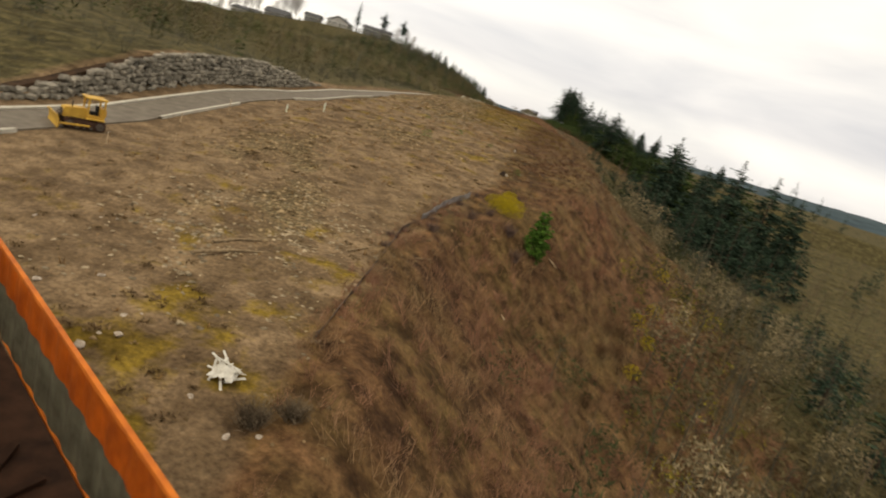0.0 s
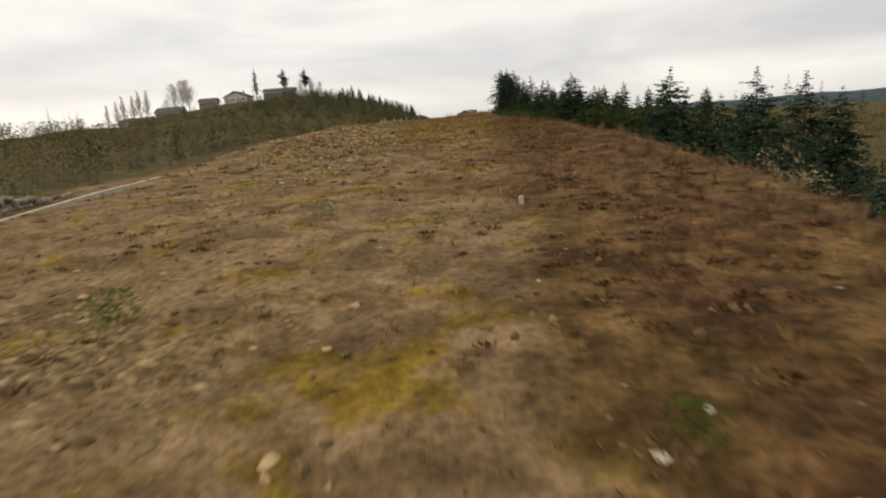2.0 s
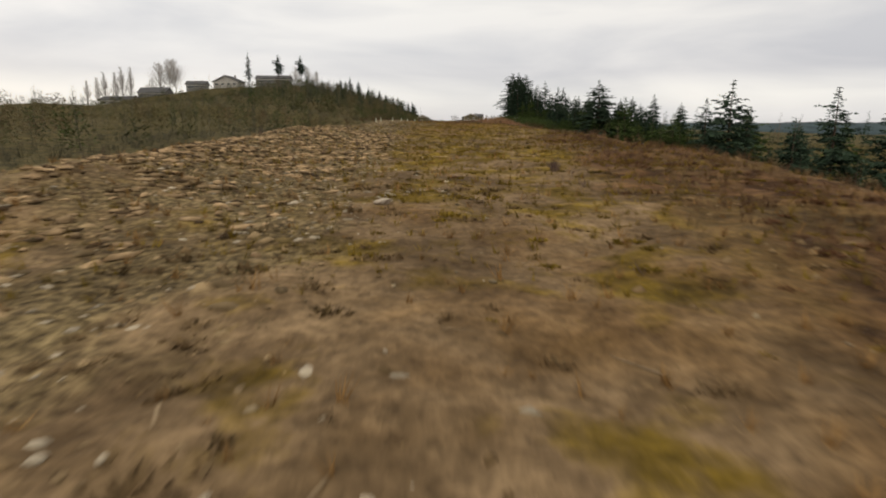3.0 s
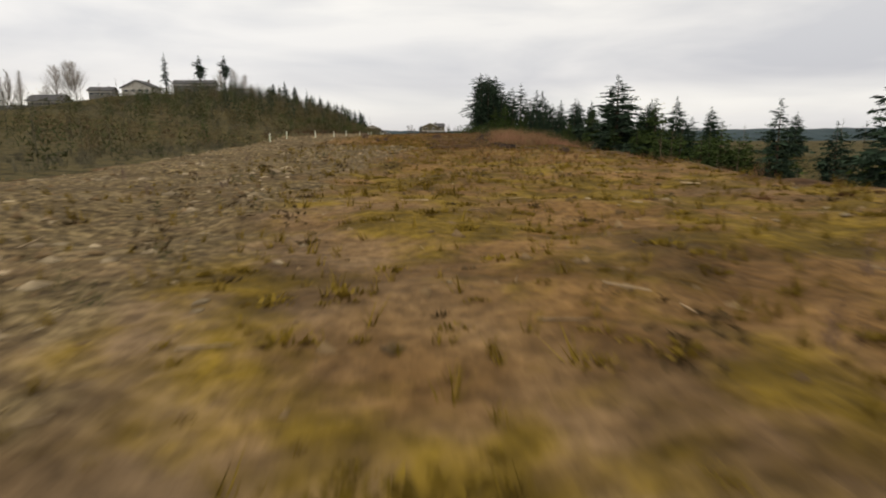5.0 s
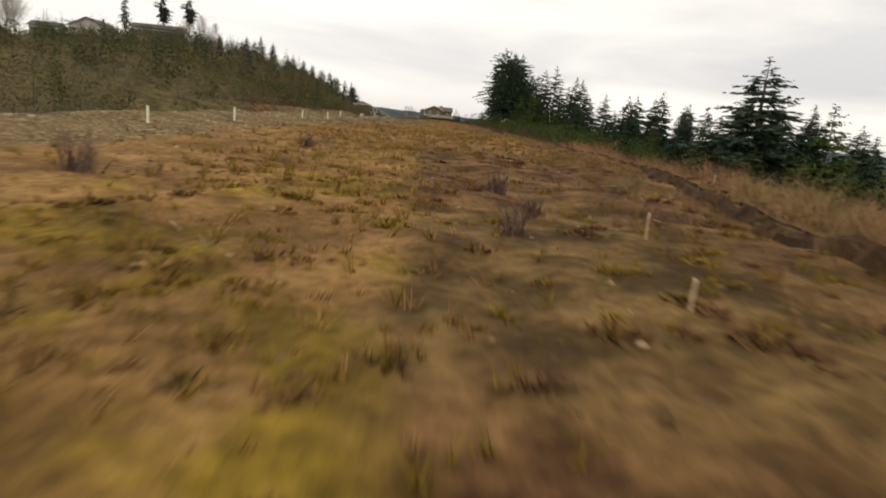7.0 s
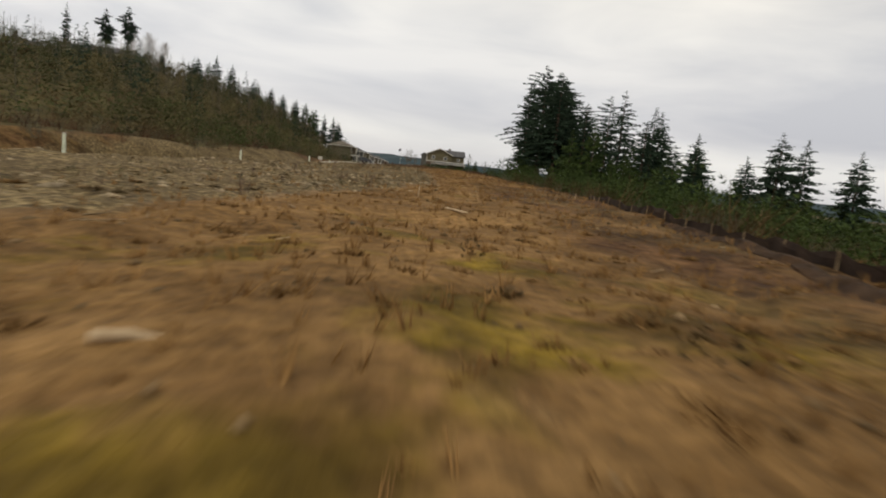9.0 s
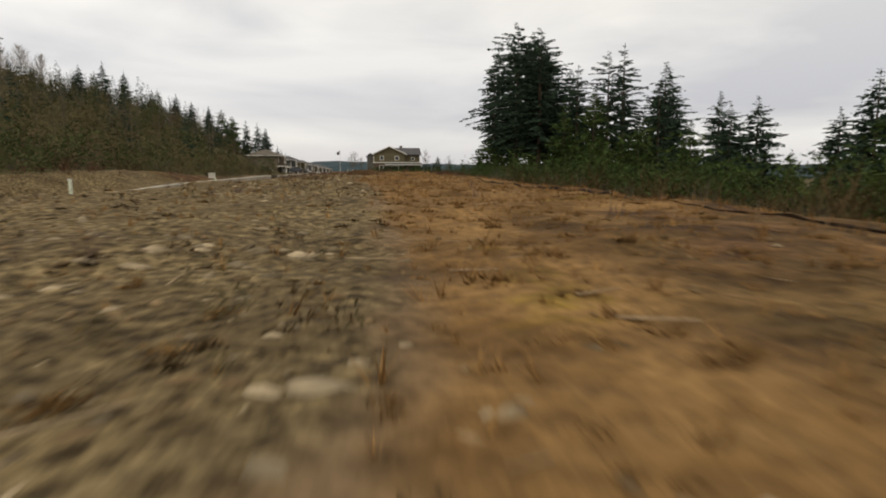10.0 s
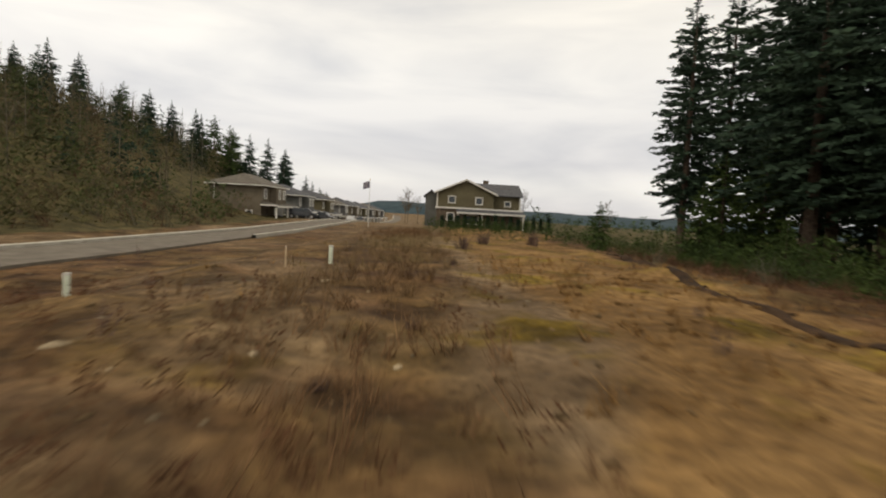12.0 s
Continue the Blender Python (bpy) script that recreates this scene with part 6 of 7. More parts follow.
# ---- orange open container ----
def open_container():
    L, W, H, T = 14.0, 2.44, 2.6, 0.09
    ob = thing("open_container", "rusty orange open-top steel container with a dark interior", "container", at=(-8.9, 10.7, -1.42), turn=144.0)
    z0 = 0.0

    def corrugated(length, name, place, turn):
        bm = bmesh.new()
        n = int(length / 0.28)
        prof = []
        for i in range(n + 1):
            x = -length / 2 + length * i / n
            prof.append((x, T * 0.55 if i % 4 in (1, 2) else 0.0))
        rows = [[bm.verts.new((x, y, z)) for x, y in prof] for z in (0.16, 1.55, H - 0.12)]
        for a, b in zip(rows, rows[1:]):
            for i in range(n):
                bm.faces.new((a[i], a[i + 1], b[i + 1], b[i]))
        bmesh.ops.solidify(bm, geom=list(bm.faces), thickness=0.02)
        me = from_bm(name, bm, M_ORANGE)
        me.materials.append(M_GREYPAINT)
        for p in me.polygons:
            p.material_index = 1 if p.center.z < 1.55 else 0
        p = part(name, me, None, ob)
        p.location, p.rotation_euler = place, (0, 0, turn)

    corrugated(L - 0.2, "side_wall", (0, -W / 2, 0), 0)
    corrugated(L - 0.2, "side_wall", (0, W / 2, 0), math.pi)
    corrugated(W - 0.2, "end_wall", (-L / 2 + 0.05, 0, 0), -math.pi / 2)
    corrugated(W - 0.2, "end_wall", (L / 2 - 0.05, 0, 0), math.pi / 2)
    # the shade inside the container is put into the floor's dark rust
    part("floor", boxed((-L / 2 + 0.1, -W / 2 + 0.1, 0.08), (L / 2 - 0.1, W / 2 - 0.1, 0.15)), M_RUST, ob, "rusted floor, coloured dark for the shade inside")
    for s in (-1, 1):
        part("top_rail", boxed((-L / 2, s * W / 2 - 0.06, H - 0.12), (L / 2, s * W / 2 + 0.06, H), 0.015), M_ORANGE, ob)
        part("bottom_rail", boxed((-L / 2, s * W / 2 - 0.06, 0.0), (L / 2, s * W / 2 + 0.06, 0.16), 0.015), M_ORANGE, ob)
        part("end_rail", boxed((s * L / 2 - 0.06, -W / 2 + 0.07, H - 0.12), (s * L / 2 + 0.06, W / 2 - 0.07, H - 0.003), 0.015), M_ORANGE, ob)
        for q in (-1, 1):
            part("corner_post", boxed((s * L / 2 - 0.08, q * W / 2 - 0.08, 0.0), (s * L / 2 + 0.08, q * W / 2 + 0.08, H + 0.01), 0.01), M_ORANGE, ob)
    for _ in range(9):
        r = part("scrap", boxed((-0.5, -0.1, 0), (0.5, 0.1, 0.12), 0.02), M_RUST, ob)
        r.location, r.rotation_euler = (R.uniform(-5, 5), R.uniform(-0.7, 0.7), 0.155), (0, R.uniform(0, 0.15), R.uniform(0, 3))


open_container()


# ---- small yellow bulldozer by the road ----
def bulldozer():
    ob = thing("bulldozer", "small worn yellow bulldozer with a roll-over frame, blade lowered", "bulldozer", at=(-27.6, 37.4, gz(-27.6, 37.4)), turn=231)
    # forward is +x
    v = []
    for y in (-0.42, 0.42):
        v += [(-0.2, y, 0.62), (1.15, y, 0.62), (1.15, y, 1.18), (1.05, y, 1.3), (-0.2, y, 1.38)]
    f = [tuple(range(5)), tuple(range(9, 4, -1))] + [(k, k + 5, (k + 1) % 5 + 5, (k + 1) % 5) for k in range(5)]
    bm = bmesh.new()
    bm.from_mesh(mesh_of("hood", v, f, M_YELLOW))
    bmesh.ops.recalc_face_normals(bm, faces=list(bm.faces))
    bmesh.ops.bevel(bm, geom=list(bm.edges), offset=0.05, segments=2, affect="EDGES")
    hood = part("hood", bm, M_YELLOW, ob)
    part("grille", boxed((1.152, -0.32, 0.7), (1.175, 0.32, 1.15)), M_STEEL, hood, "dark slotted grille")
    bm = bmesh.new()
    rod(bm, (0.6, 0.12, 1.25), (0.6, 0.12, 1.72), 0.045, 0.045, 10)
    part("exhaust", bm, M_STEEL, hood, "sooty exhaust pipe")
    part("deck", boxed((-1.25, -0.55, 0.6), (-0.19, 0.55, 0.98), 0.05), M_YELLOW, ob)
    part("fuel_tank", boxed((-1.35, -0.5, 0.982), (-0.95, 0.5, 1.5), 0.06), M_YELLOW, ob)
    part("seat", boxed((-0.93, -0.25, 0.985), (-0.45, 0.25, 1.2), 0.06), M_TYRE, ob, "black seat")
    part("seat_back", boxed((-0.94, -0.24, 1.2), (-0.82, 0.24, 1.62), 0.05), M_TYRE, ob, "black seat back")
    for x in (-1.18, -0.22):
        for y in (-0.56, 0.56):
            part("frame_post", boxed((x - 0.05, y - 0.05, 0.9), (x + 0.05, y + 0.05, 2.06), 0.012), M_YELLOW, ob)
    part("canopy", boxed((-1.34, -0.66, 2.062), (-0.02, 0.66, 2.15), 0.03), M_YELLOW, ob, "dented yellow canopy roof")
    for s in (-1, 1):
        part("fender", boxed((-1.2, s * 0.78 - 0.2, 0.76), (-0.1, s * 0.78 + 0.2, 0.82), 0.015), M_YELLOW, ob)
        tr = part("track", boxed((-1.3, s * 0.78 - 0.19, 0.02), (1.2, s * 0.78 + 0.19, 0.7), 0.24), M_RUST, ob, "rusty steel crawler track")
        for k in range(9):
            part("grouser", boxed((-1.0 + 0.24 * k, s * 0.78 - 0.2, 0.69), (-0.93 + 0.24 * k, s * 0.78 + 0.2, 0.735), 0.008), M_RUST, tr)
        for x, r in ((-0.92, 0.25), (-0.4, 0.11), (0.0, 0.11), (0.4, 0.11), (0.85, 0.22)):
            bm = bmesh.new()
            zc = 0.36 if r > 0.2 else 0.2
            rod(bm, (x, s * 0.78 - 0.205, zc), (x, s * 0.78 + 0.205, zc), r, r, 16)
            part("roller", bm, M_STEEL, tr)
        bm = bmesh.new()
        rod(bm, (-0.3, s * 1.02, 0.34), (1.5, s * 1.02, 0.3), 0.07, 0.07, 8)
        part("push_arm", bm, M_YELLOW, ob)
        bm = bmesh.new()
        rod(bm, (1.0, s * 0.3, 1.1), (1.52, s * 0.3, 0.6), 0.045, 0.035, 8)
        part("lift_ram", bm, M_STEEL, ob)
    prof = [(1.52, 0.03), (1.47, 0.3), (1.5, 0.6), (1.62, 0.86), (1.68, 0.85), (1.57, 0.58), (1.54, 0.3), (1.6, 0.02)]
    v = [(x, y, z) for y in (-1.25, 1.25) for x, z in prof]
    f = [tuple(range(8)), tuple(range(15, 7, -1))] + [(k, k + 8, (k + 1) % 8 + 8, (k + 1) % 8) for k in range(8)]
    part("blade", mesh_of("blade", v, f, M_YELLOW), None, ob, "scraped yellow steel blade")
    return ob


bulldozer()

# ---- houses ----
def window(parent, x, y, z, w, h, face="y", depth=0.09):
    """A trimmed window on a wall that looks along -y ("y") or +x ("x"); x, y, z: its middle on the wall's face."""
    def bx(a0, a1, z0, z1, d0, d1):
        if face == "y":
            return boxed((x + a0, y - d1, z + z0), (x + a1, y - d0, z + z1), 0.008)
        return boxed((x + d0, y + a0, z + z0), (x + d1, y + a1, z + z1), 0.008)
    win = part("window", bx(-w / 2, w / 2, -h / 2, h / 2, -0.05, 0.02), M_GLASS, parent)
    t = 0.13
    part("frame", bx(-w / 2 - t, w / 2 + t, h / 2, h / 2 + t, 0.002, depth), M_TRIM, win)
    part("sill", bx(-w / 2 - t, w / 2 + t, -h / 2 - t, -h / 2, 0.002, depth + 0.03), M_TRIM, win)
    for s in (-1, 1):
        a0, a1 = sorted((s * w / 2, s * (w / 2 + t)))
        part("frame", bx(a0, a1, -h / 2, h / 2, 0.002, depth), M_TRIM, win)
    if w > 0.9:
        part("mullion", bx(-0.04, 0.04, -h / 2, h / 2, 0.022, depth * 0.7), M_TRIM, win)
    return win


def gable_roof(x0, x1, y0, y1, eave, ridge_z, along, over=0.45, t=0.18):
    """Two sloping slabs with thickness; along: the axis of the ridge."""
    bm = bmesh.new()
    if along == "y":
        m = (x0 + x1) / 2
        k = (ridge_z - eave) / (m - x0)
        secs = [((x0 - over, eave - over * k), (m, ridge_z)), ((m, ridge_z), (x1 + over, eave - over * k))]
        for (a, za), (b, zb) in secs:
            vs = [bm.verts.new(p) for p in ((a, y0 - over, za), (b, y0 - over, zb), (b, y1 + over, zb), (a, y1 + over, za),
                                            (a, y0 - over, za + t), (b, y0 - over, zb + t), (b, y1 + over, zb + t), (a, y1 + over, za + t))]
            for q in ((3, 2, 1, 0), (4, 5, 6, 7), (0, 1, 5, 4), (1, 2, 6, 5), (2, 3, 7, 6), (3, 0, 4, 7)):
                bm.faces.new([vs[i] for i in q])
    else:
        m = (y0 + y1) / 2
        k = (ridge_z - eave) / (m - y0)
        secs = [((y0 - over, eave - over * k), (m, ridge_z)), ((m, ridge_z), (y1 + over, eave - over * k))]
        for (a, za), (b, zb) in secs:
            vs = [bm.verts.new(p) for p in ((x0 - over, a, za), (x1 + over, a, za), (x1 + over, b, zb), (x0 - over, b, zb),
                                            (x0 - over, a, za + t), (x1 + over, a, za + t), (x1 + over, b, zb + t), (x0 - over, b, zb + t))]
            for q in ((3, 2, 1, 0), (4, 5, 6, 7), (0, 1, 5, 4), (1, 2, 6, 5), (2, 3, 7, 6), (3, 0, 4, 7)):
                bm.faces.new([vs[i] for i in q])
    return bm


def gable_wall(x0, x1, y0, y1, z0, eave, ridge_z, along):
    """Solid walls of a block with its gable ends."""
    bm = bmesh.new()
    if along == "y":
        prof = [(x0, z0), (x1, z0), (x1, eave), ((x0 + x1) / 2, ridge_z), (x0, eave)]
        a = [bm.verts.new((x, y0, z)) for x, z in prof]
        b = [bm.verts.new((x, y1, z)) for x, z in prof]
    else:
        prof = [(y0, z0), (y1, z0), (y1, eave), ((y0 + y1) / 2, ridge_z), (y0, eave)]
        a = [bm.verts.new((x0, y, z)) for y, z in prof]
        b = [bm.verts.new((x1, y, z)) for y, z in prof]
    bm.faces.new(a)
    bm.faces.new(list(reversed(b)))
    for i in range(5):
        j = (i + 1) % 5
        bm.faces.new((a[i], b[i], b[j], a[j]))
    bmesh.ops.recalc_face_normals(bm, faces=list(bm.faces))
    return bm


def laps(parent, x0, x1, y, z0, z1, mat, step=0.19):
    """Lap boards on a wall that looks along -y, in one mesh."""
    v, f = [], []
    z = z0
    while z < z1 - 0.02:
        a = len(v)
        zt = min(z + step, z1)
        v += [(x0, y - 0.03, z), (x1, y - 0.03, z), (x1, y - 0.006, zt), (x0, y - 0.006, zt), (x0, y, z), (x1, y, z)]
        f += [(a, a + 1, a + 2, a + 3), (a + 4, a + 5, a + 1, a)]
        z += step
    return part("siding", mesh_of("siding", v, f, mat), None, parent)


def big_house():
    """The house that stands alone at the end of the field: a front gable and a block with its ridge across."""
    z0 = 11.2
    ob = thing("house", "olive two-storey house with white trim and a grey gabled roof", "house", "houses along the road")
    g0, g1, r1, yf, yb = 1.5, 9.6, 13.6, 488.0, 499.0
    mid, eave, peak = 14.55, 16.75, 18.55
    part("wall", gable_wall(g0, g1, yf, yb, z0, eave, peak, "y"), M_SIDING, ob)
    part("wall", gable_wall(g1 + 0.01, r1, yf + 1.4, yb + 0.6, z0, eave - 0.1, 18.35, "x"), M_SIDING, ob)
    laps(ob, g0, g1, yf - 0.004, mid + 0.2, eave, M_SIDING)
    part("roof", gable_roof(g0, g1, yf, yb, eave + 0.02, peak + 0.02, "y"), M_ROOF, ob)
    part("roof", gable_roof(g1 - 4.1, r1, yf + 1.4, yb + 0.6, eave - 0.08, 18.37, "x"), M_ROOF, ob)
    # rake boards along the front gable
    for s in (-1, 1):
        m = (g0 + g1) / 2
        bm = bmesh.new()
        w = (g1 - g0) / 2 + 0.5
        k = (peak - eave) / ((g1 - g0) / 2)
        vs = [bm.verts.new(p) for p in ((m, yf - 0.50, peak + 0.22), (m + s * w, yf - 0.50, peak + 0.22 - k * w), (m + s * w, yf - 0.50, peak - 0.02 - k * w), (m, yf - 0.50, peak - 0.02),
                                        (m, yf - 0.46, peak + 0.22), (m + s * w, yf - 0.46, peak + 0.22 - k * w), (m + s * w, yf - 0.46, peak - 0.02 - k * w), (m, yf - 0.46, peak - 0.02))]
        for q in ((0, 1, 2, 3), (7, 6, 5, 4), (0, 4, 5, 1), (1, 5, 6, 2), (2, 6, 7, 3), (3, 7, 4, 0)):
            bm.faces.new([vs[i] for i in q])
        bmesh.ops.recalc_face_normals(bm, faces=list(bm.faces))
        part("rake_board", bm, M_TRIM, ob)
    part("band", boxed((g0 - 0.25, yf - 0.35, mid - 0.12), (r1 + 0.25, yf - 0.04, mid + 0.12), 0.02), M_TRIM, ob)
    part("lower_wall", boxed((g0 - 0.05, yf - 0.12, z0 - 0.6), (r1 + 0.05, yf - 0.04, mid - 0.13)), M_STONEV, ob, "brown stone veneer")
    v = [(g0 + 2.8, yf - 1.7, mid - 0.55), (r1 + 0.4, yf - 1.7, mid - 0.55), (r1 + 0.4, yf - 0.05, mid + 0.02), (g0 + 2.8, yf - 0.05, mid + 0.02)]
    v += [(a, b, c - 0.16) for a, b, c in v]
    part("porch_roof", mesh_of("porch_roof", v, [(0, 1, 2, 3), (7, 6, 5, 4), (0, 4, 5, 1), (1, 5, 6, 2), (2, 6, 7, 3), (3, 7, 4, 0)], M_ROOF), None, ob)
    part("fascia", boxed((g0 + 2.78, yf - 1.76, mid - 0.74), (r1 + 0.42, yf - 1.71, mid - 0.52)), M_TRIM, ob)
    for x in (g0 + 3.0, g0 + 6.4, r1 + 0.2):
        part("porch_post", boxed((x - 0.09, yf - 1.66, z0 - 0.3), (x + 0.09, yf - 1.48, mid - 0.74), 0.01), M_TRIM, ob)
    for x, z, w, h in ((3.6, 15.75, 0.85, 0.85), (7.5, 15.7, 0.85, 0.85)):
        window(ob, x, yf - 0.03, z, w, h)
    window(ob, 11.8, yf + 1.39, 15.5, 0.7, 0.6)
    window(ob, 3.5, yf - 0.125, 13.3, 0.85, 0.95)
    window(ob, 6.6, yf - 0.125, 13.0, 1.6, 1.1)
    for x in (g0, r1):
        part("corner_board", boxed((x - 0.1, yf + (0 if x == g0 else 1.36) - 0.06, mid + 0.13), (x + 0.1, yf + (0 if x == g0 else 1.36) + 0.06, eave), 0.01), M_TRIM, ob)
    # the lower wing beside it
    part("wing", gable_wall(-0.2, 1.48, yf + 2.5, yb - 1, z0, 16.2, 16.9, "y"), M_SIDING3, ob, "slate coloured wing")
    part("wing_roof", gable_roof(-0.2, 1.48, yf + 2.5, yb - 1, 16.22, 16.92, "y", 0.3), M_ROOF, ob)
    part("chimney", boxed((8.6, 495, 17.2), (9.4, 495.8, 19.1), 0.02), M_STONEV, ob)


big_house()

# columnar hedge plants before the house
COL = []
for _ in range(3):
    arr = leafy_arrays(2.1, R, 170, 0.13, 0.16, 5)
    COL.append(tri_mesh("crown", *arr, M_FIR))
stem = bmesh.new()
rod(stem, (0, 0, -0.2), (0, 0, 1.2), 0.04, 0.02, 6)
STEM = from_bm("trunk", stem, M_BARK)
for i in range(15):
    x, y = 2.2 + i * 1.02, 482.0 + R.uniform(-0.2, 0.2)
    ob = thing("hedge_cypress", "slim dark columnar cypress in a row before the house", "hedge plant", "cypress hedge", (x, y, gz(x, y) - 0.05), R.uniform(0, 360))
    c = part("crown", COL[i % 3], None, ob)
    c.scale = (0.9, 0.9, R.uniform(0.72, 0.98))
    part("trunk", STEM, None, ob)


def hip_house(x0, x1, y0, y1, z0, tall, wall_mat, roof_mat, label, turn=0.0, porch=True):
    """A two-storey hip-roofed house whose front looks along +x, to the road."""
    cx, cy = (x0 + x1) / 2, (y0 + y1) / 2
    ob = thing("house", label, "house", "houses along the road", (cx, cy, z0), turn)
    hx, hy, over = (x1 - x0) / 2, (y1 - y0) / 2, 0.55
    part("wall", boxed((-hx, -hy, -2.2 if not porch else -0.8), (hx, hy, tall)), wall_mat, ob)
    laps(ob, -hx, hx, -hy - 0.004, 0.1, tall - 0.05, wall_mat)
    rz = tall + min(hx, hy) * (0.42 if porch else 0.62)
    ins = min(hx, hy)
    bm = bmesh.new()
    e = [bm.verts.new(p) for p in ((-hx - over, -hy - over, tall - 0.12), (hx + over, -hy - over, tall - 0.12), (hx + over, hy + over, tall - 0.12), (-hx - over, hy + over, tall - 0.12))]
    lo = [bm.verts.new((v.co.x, v.co.y, tall - 0.3)) for v in e]
    if hx > hy:
        r = [bm.verts.new((-hx + ins, 0, rz)), bm.verts.new((hx - ins, 0, rz))]
        fs = ((e[0], e[1], r[1], r[0]), (e[1], e[2], r[1]), (e[2], e[3], r[0], r[1]), (e[3], e[0], r[0]))
    else:
        r = [bm.verts.new((0, -hy + ins, rz)), bm.verts.new((0, hy - ins + 0.01, rz))]
        fs = ((e[0], e[1], r[0]), (e[1], e[2], r[1], r[0]), (e[2], e[3], r[1]), (e[3], e[0], r[0], r[1]))
    for q in fs:
        bm.faces.new(q)
    for i in range(4):
        j = (i + 1) % 4
        bm.faces.new((lo[i], lo[j], e[j], e[i]))
    bm.faces.new(list(reversed(lo)))
    part("roof", bm, roof_mat, ob)
    part("gutter", boxed((hx + over + 0.004, -hy - over, tall - 0.32), (hx + over + 0.1, hy + over, tall - 0.18), 0.01), M_TRIM, ob)
    part("gutter", boxed((-hx - over, -hy - over - 0.1, tall - 0.32), (hx + over, -hy - over - 0.004, tall - 0.18), 0.01), M_TRIM, ob)
    part("downpipe", boxed((-hx + 0.6, -hy - 0.16, -0.3), (-hx + 0.72, -hy - 0.05, tall - 0.3), 0.01), M_TRIM, ob)
    if porch:
        # projecting upper storey over garage and porch
        part("front_bay", boxed((hx + 0.004, -hy * 0.35, tall * 0.5 + 0.1), (hx + 1.0, hy * 0.5, tall - 0.35)), wall_mat, ob)
        v = [(hx + 2.3, -hy - 0.3, tall * 0.47), (hx + 2.3, hy + 0.1, tall * 0.47), (hx + 0.005, hy + 0.1, tall * 0.56), (hx + 0.005, -hy - 0.3, tall * 0.56)]
        v += [(a, b, c - 0.18) for a, b, c in v]
        part("porch_roof", mesh_of("porch_roof", v, [(0, 1, 2, 3), (7, 6, 5, 4), (0, 4, 5, 1), (1, 5, 6, 2), (2, 6, 7, 3), (3, 7, 4, 0)], roof_mat), None, ob)
        part("fascia", boxed((hx + 2.305, -hy - 0.34, tall * 0.47 - 0.24), (hx + 2.36, hy + 0.14, tall * 0.47 + 0.03)), M_TRIM, ob)
        part("fascia", boxed((hx + 0.01, -hy - 0.37, tall * 0.5 - 0.2), (hx + 2.3, -hy - 0.31, tall * 0.5 + 0.02)), M_TRIM, ob)
        for y in (-hy - 0.1, 0.0, hy - 0.1):
            part("porch_post", boxed((hx + 2.02, y - 0.11, -0.6), (hx + 2.24, y + 0.11, tall * 0.47 - 0.2), 0.01), M_TRIM, ob)
        part("garage_door", boxed((hx + 0.004, 0.3, 0.02), (hx + 0.08, hy - 0.5, 2.3), 0.02), M_TRIM, ob)
        part("front_door", boxed((hx + 0.004, -hy * 0.55 - 0.5, 0.02), (hx + 0.07, -hy * 0.55 + 0.5, 2.1), 0.02), M_ROOF2, ob)
        for y, w in ((-hy * 0.7, 1.1), (hy * 0.78, 1.0)):
            window(ob, hx, y, tall * 0.76, w, 1.15, "x")
        for y, w in ((-hy * 0.1, 1.0), (hy * 0.3, 1.0)):
            window(ob, hx + 1.0, y, tall * 0.76, w, 1.15, "x")
    window(ob, hx * 0.55, -hy - 0.035, tall * 0.25, 0.7, 0.8)
    return ob


# the row of houses on the left of the road
for i, (x0, x1, y0, y1, tall, wm, rm, lab) in enumerate((
        (-29.4, -22.4, 484, 497, 5.5, M_SIDING2, M_ROOF2, "taupe two-storey house with a hip roof and white porch posts"),
        (-29.4, -21.6, 503, 515, 5.4, M_SIDING3, M_ROOF, "slate grey two-storey house with a hip roof"),
        (-29, -20.8, 521, 533, 5.8, M_SIDING, M_ROOF, "olive two-storey house with a hip roof"),
        (-29.5, -20.2, 539, 551, 5.5, M_GREYWALL, M_ROOF2, "grey two-storey house with a brown hip roof"),
        (-29.0, -19.6, 557, 569, 5.7, M_SIDING2, M_ROOF, "taupe two-storey house far along the road"),
        (-28.5, -19.2, 575, 587, 5.5, M_SIDING, M_ROOF, "olive two-storey house far along the road"),
        (-28.5, -18.9, 593, 605, 5.6, M_SIDING3, M_ROOF, "slate grey two-storey house far along the road"),
        (-28.5, -18.6, 613, 625, 5.5, M_SIDING2, M_ROOF2, "taupe two-storey house at the end of the row"),
        (-29.0, -18.6, 636, 648, 5.6, M_GREYWALL, M_ROOF, "grey two-storey house at the end of the row"))):
    hip_house(x0, x1, y0, y1, 10.9 - float(far_fall((y0 + y1) / 2)), tall, wm, rm, lab)

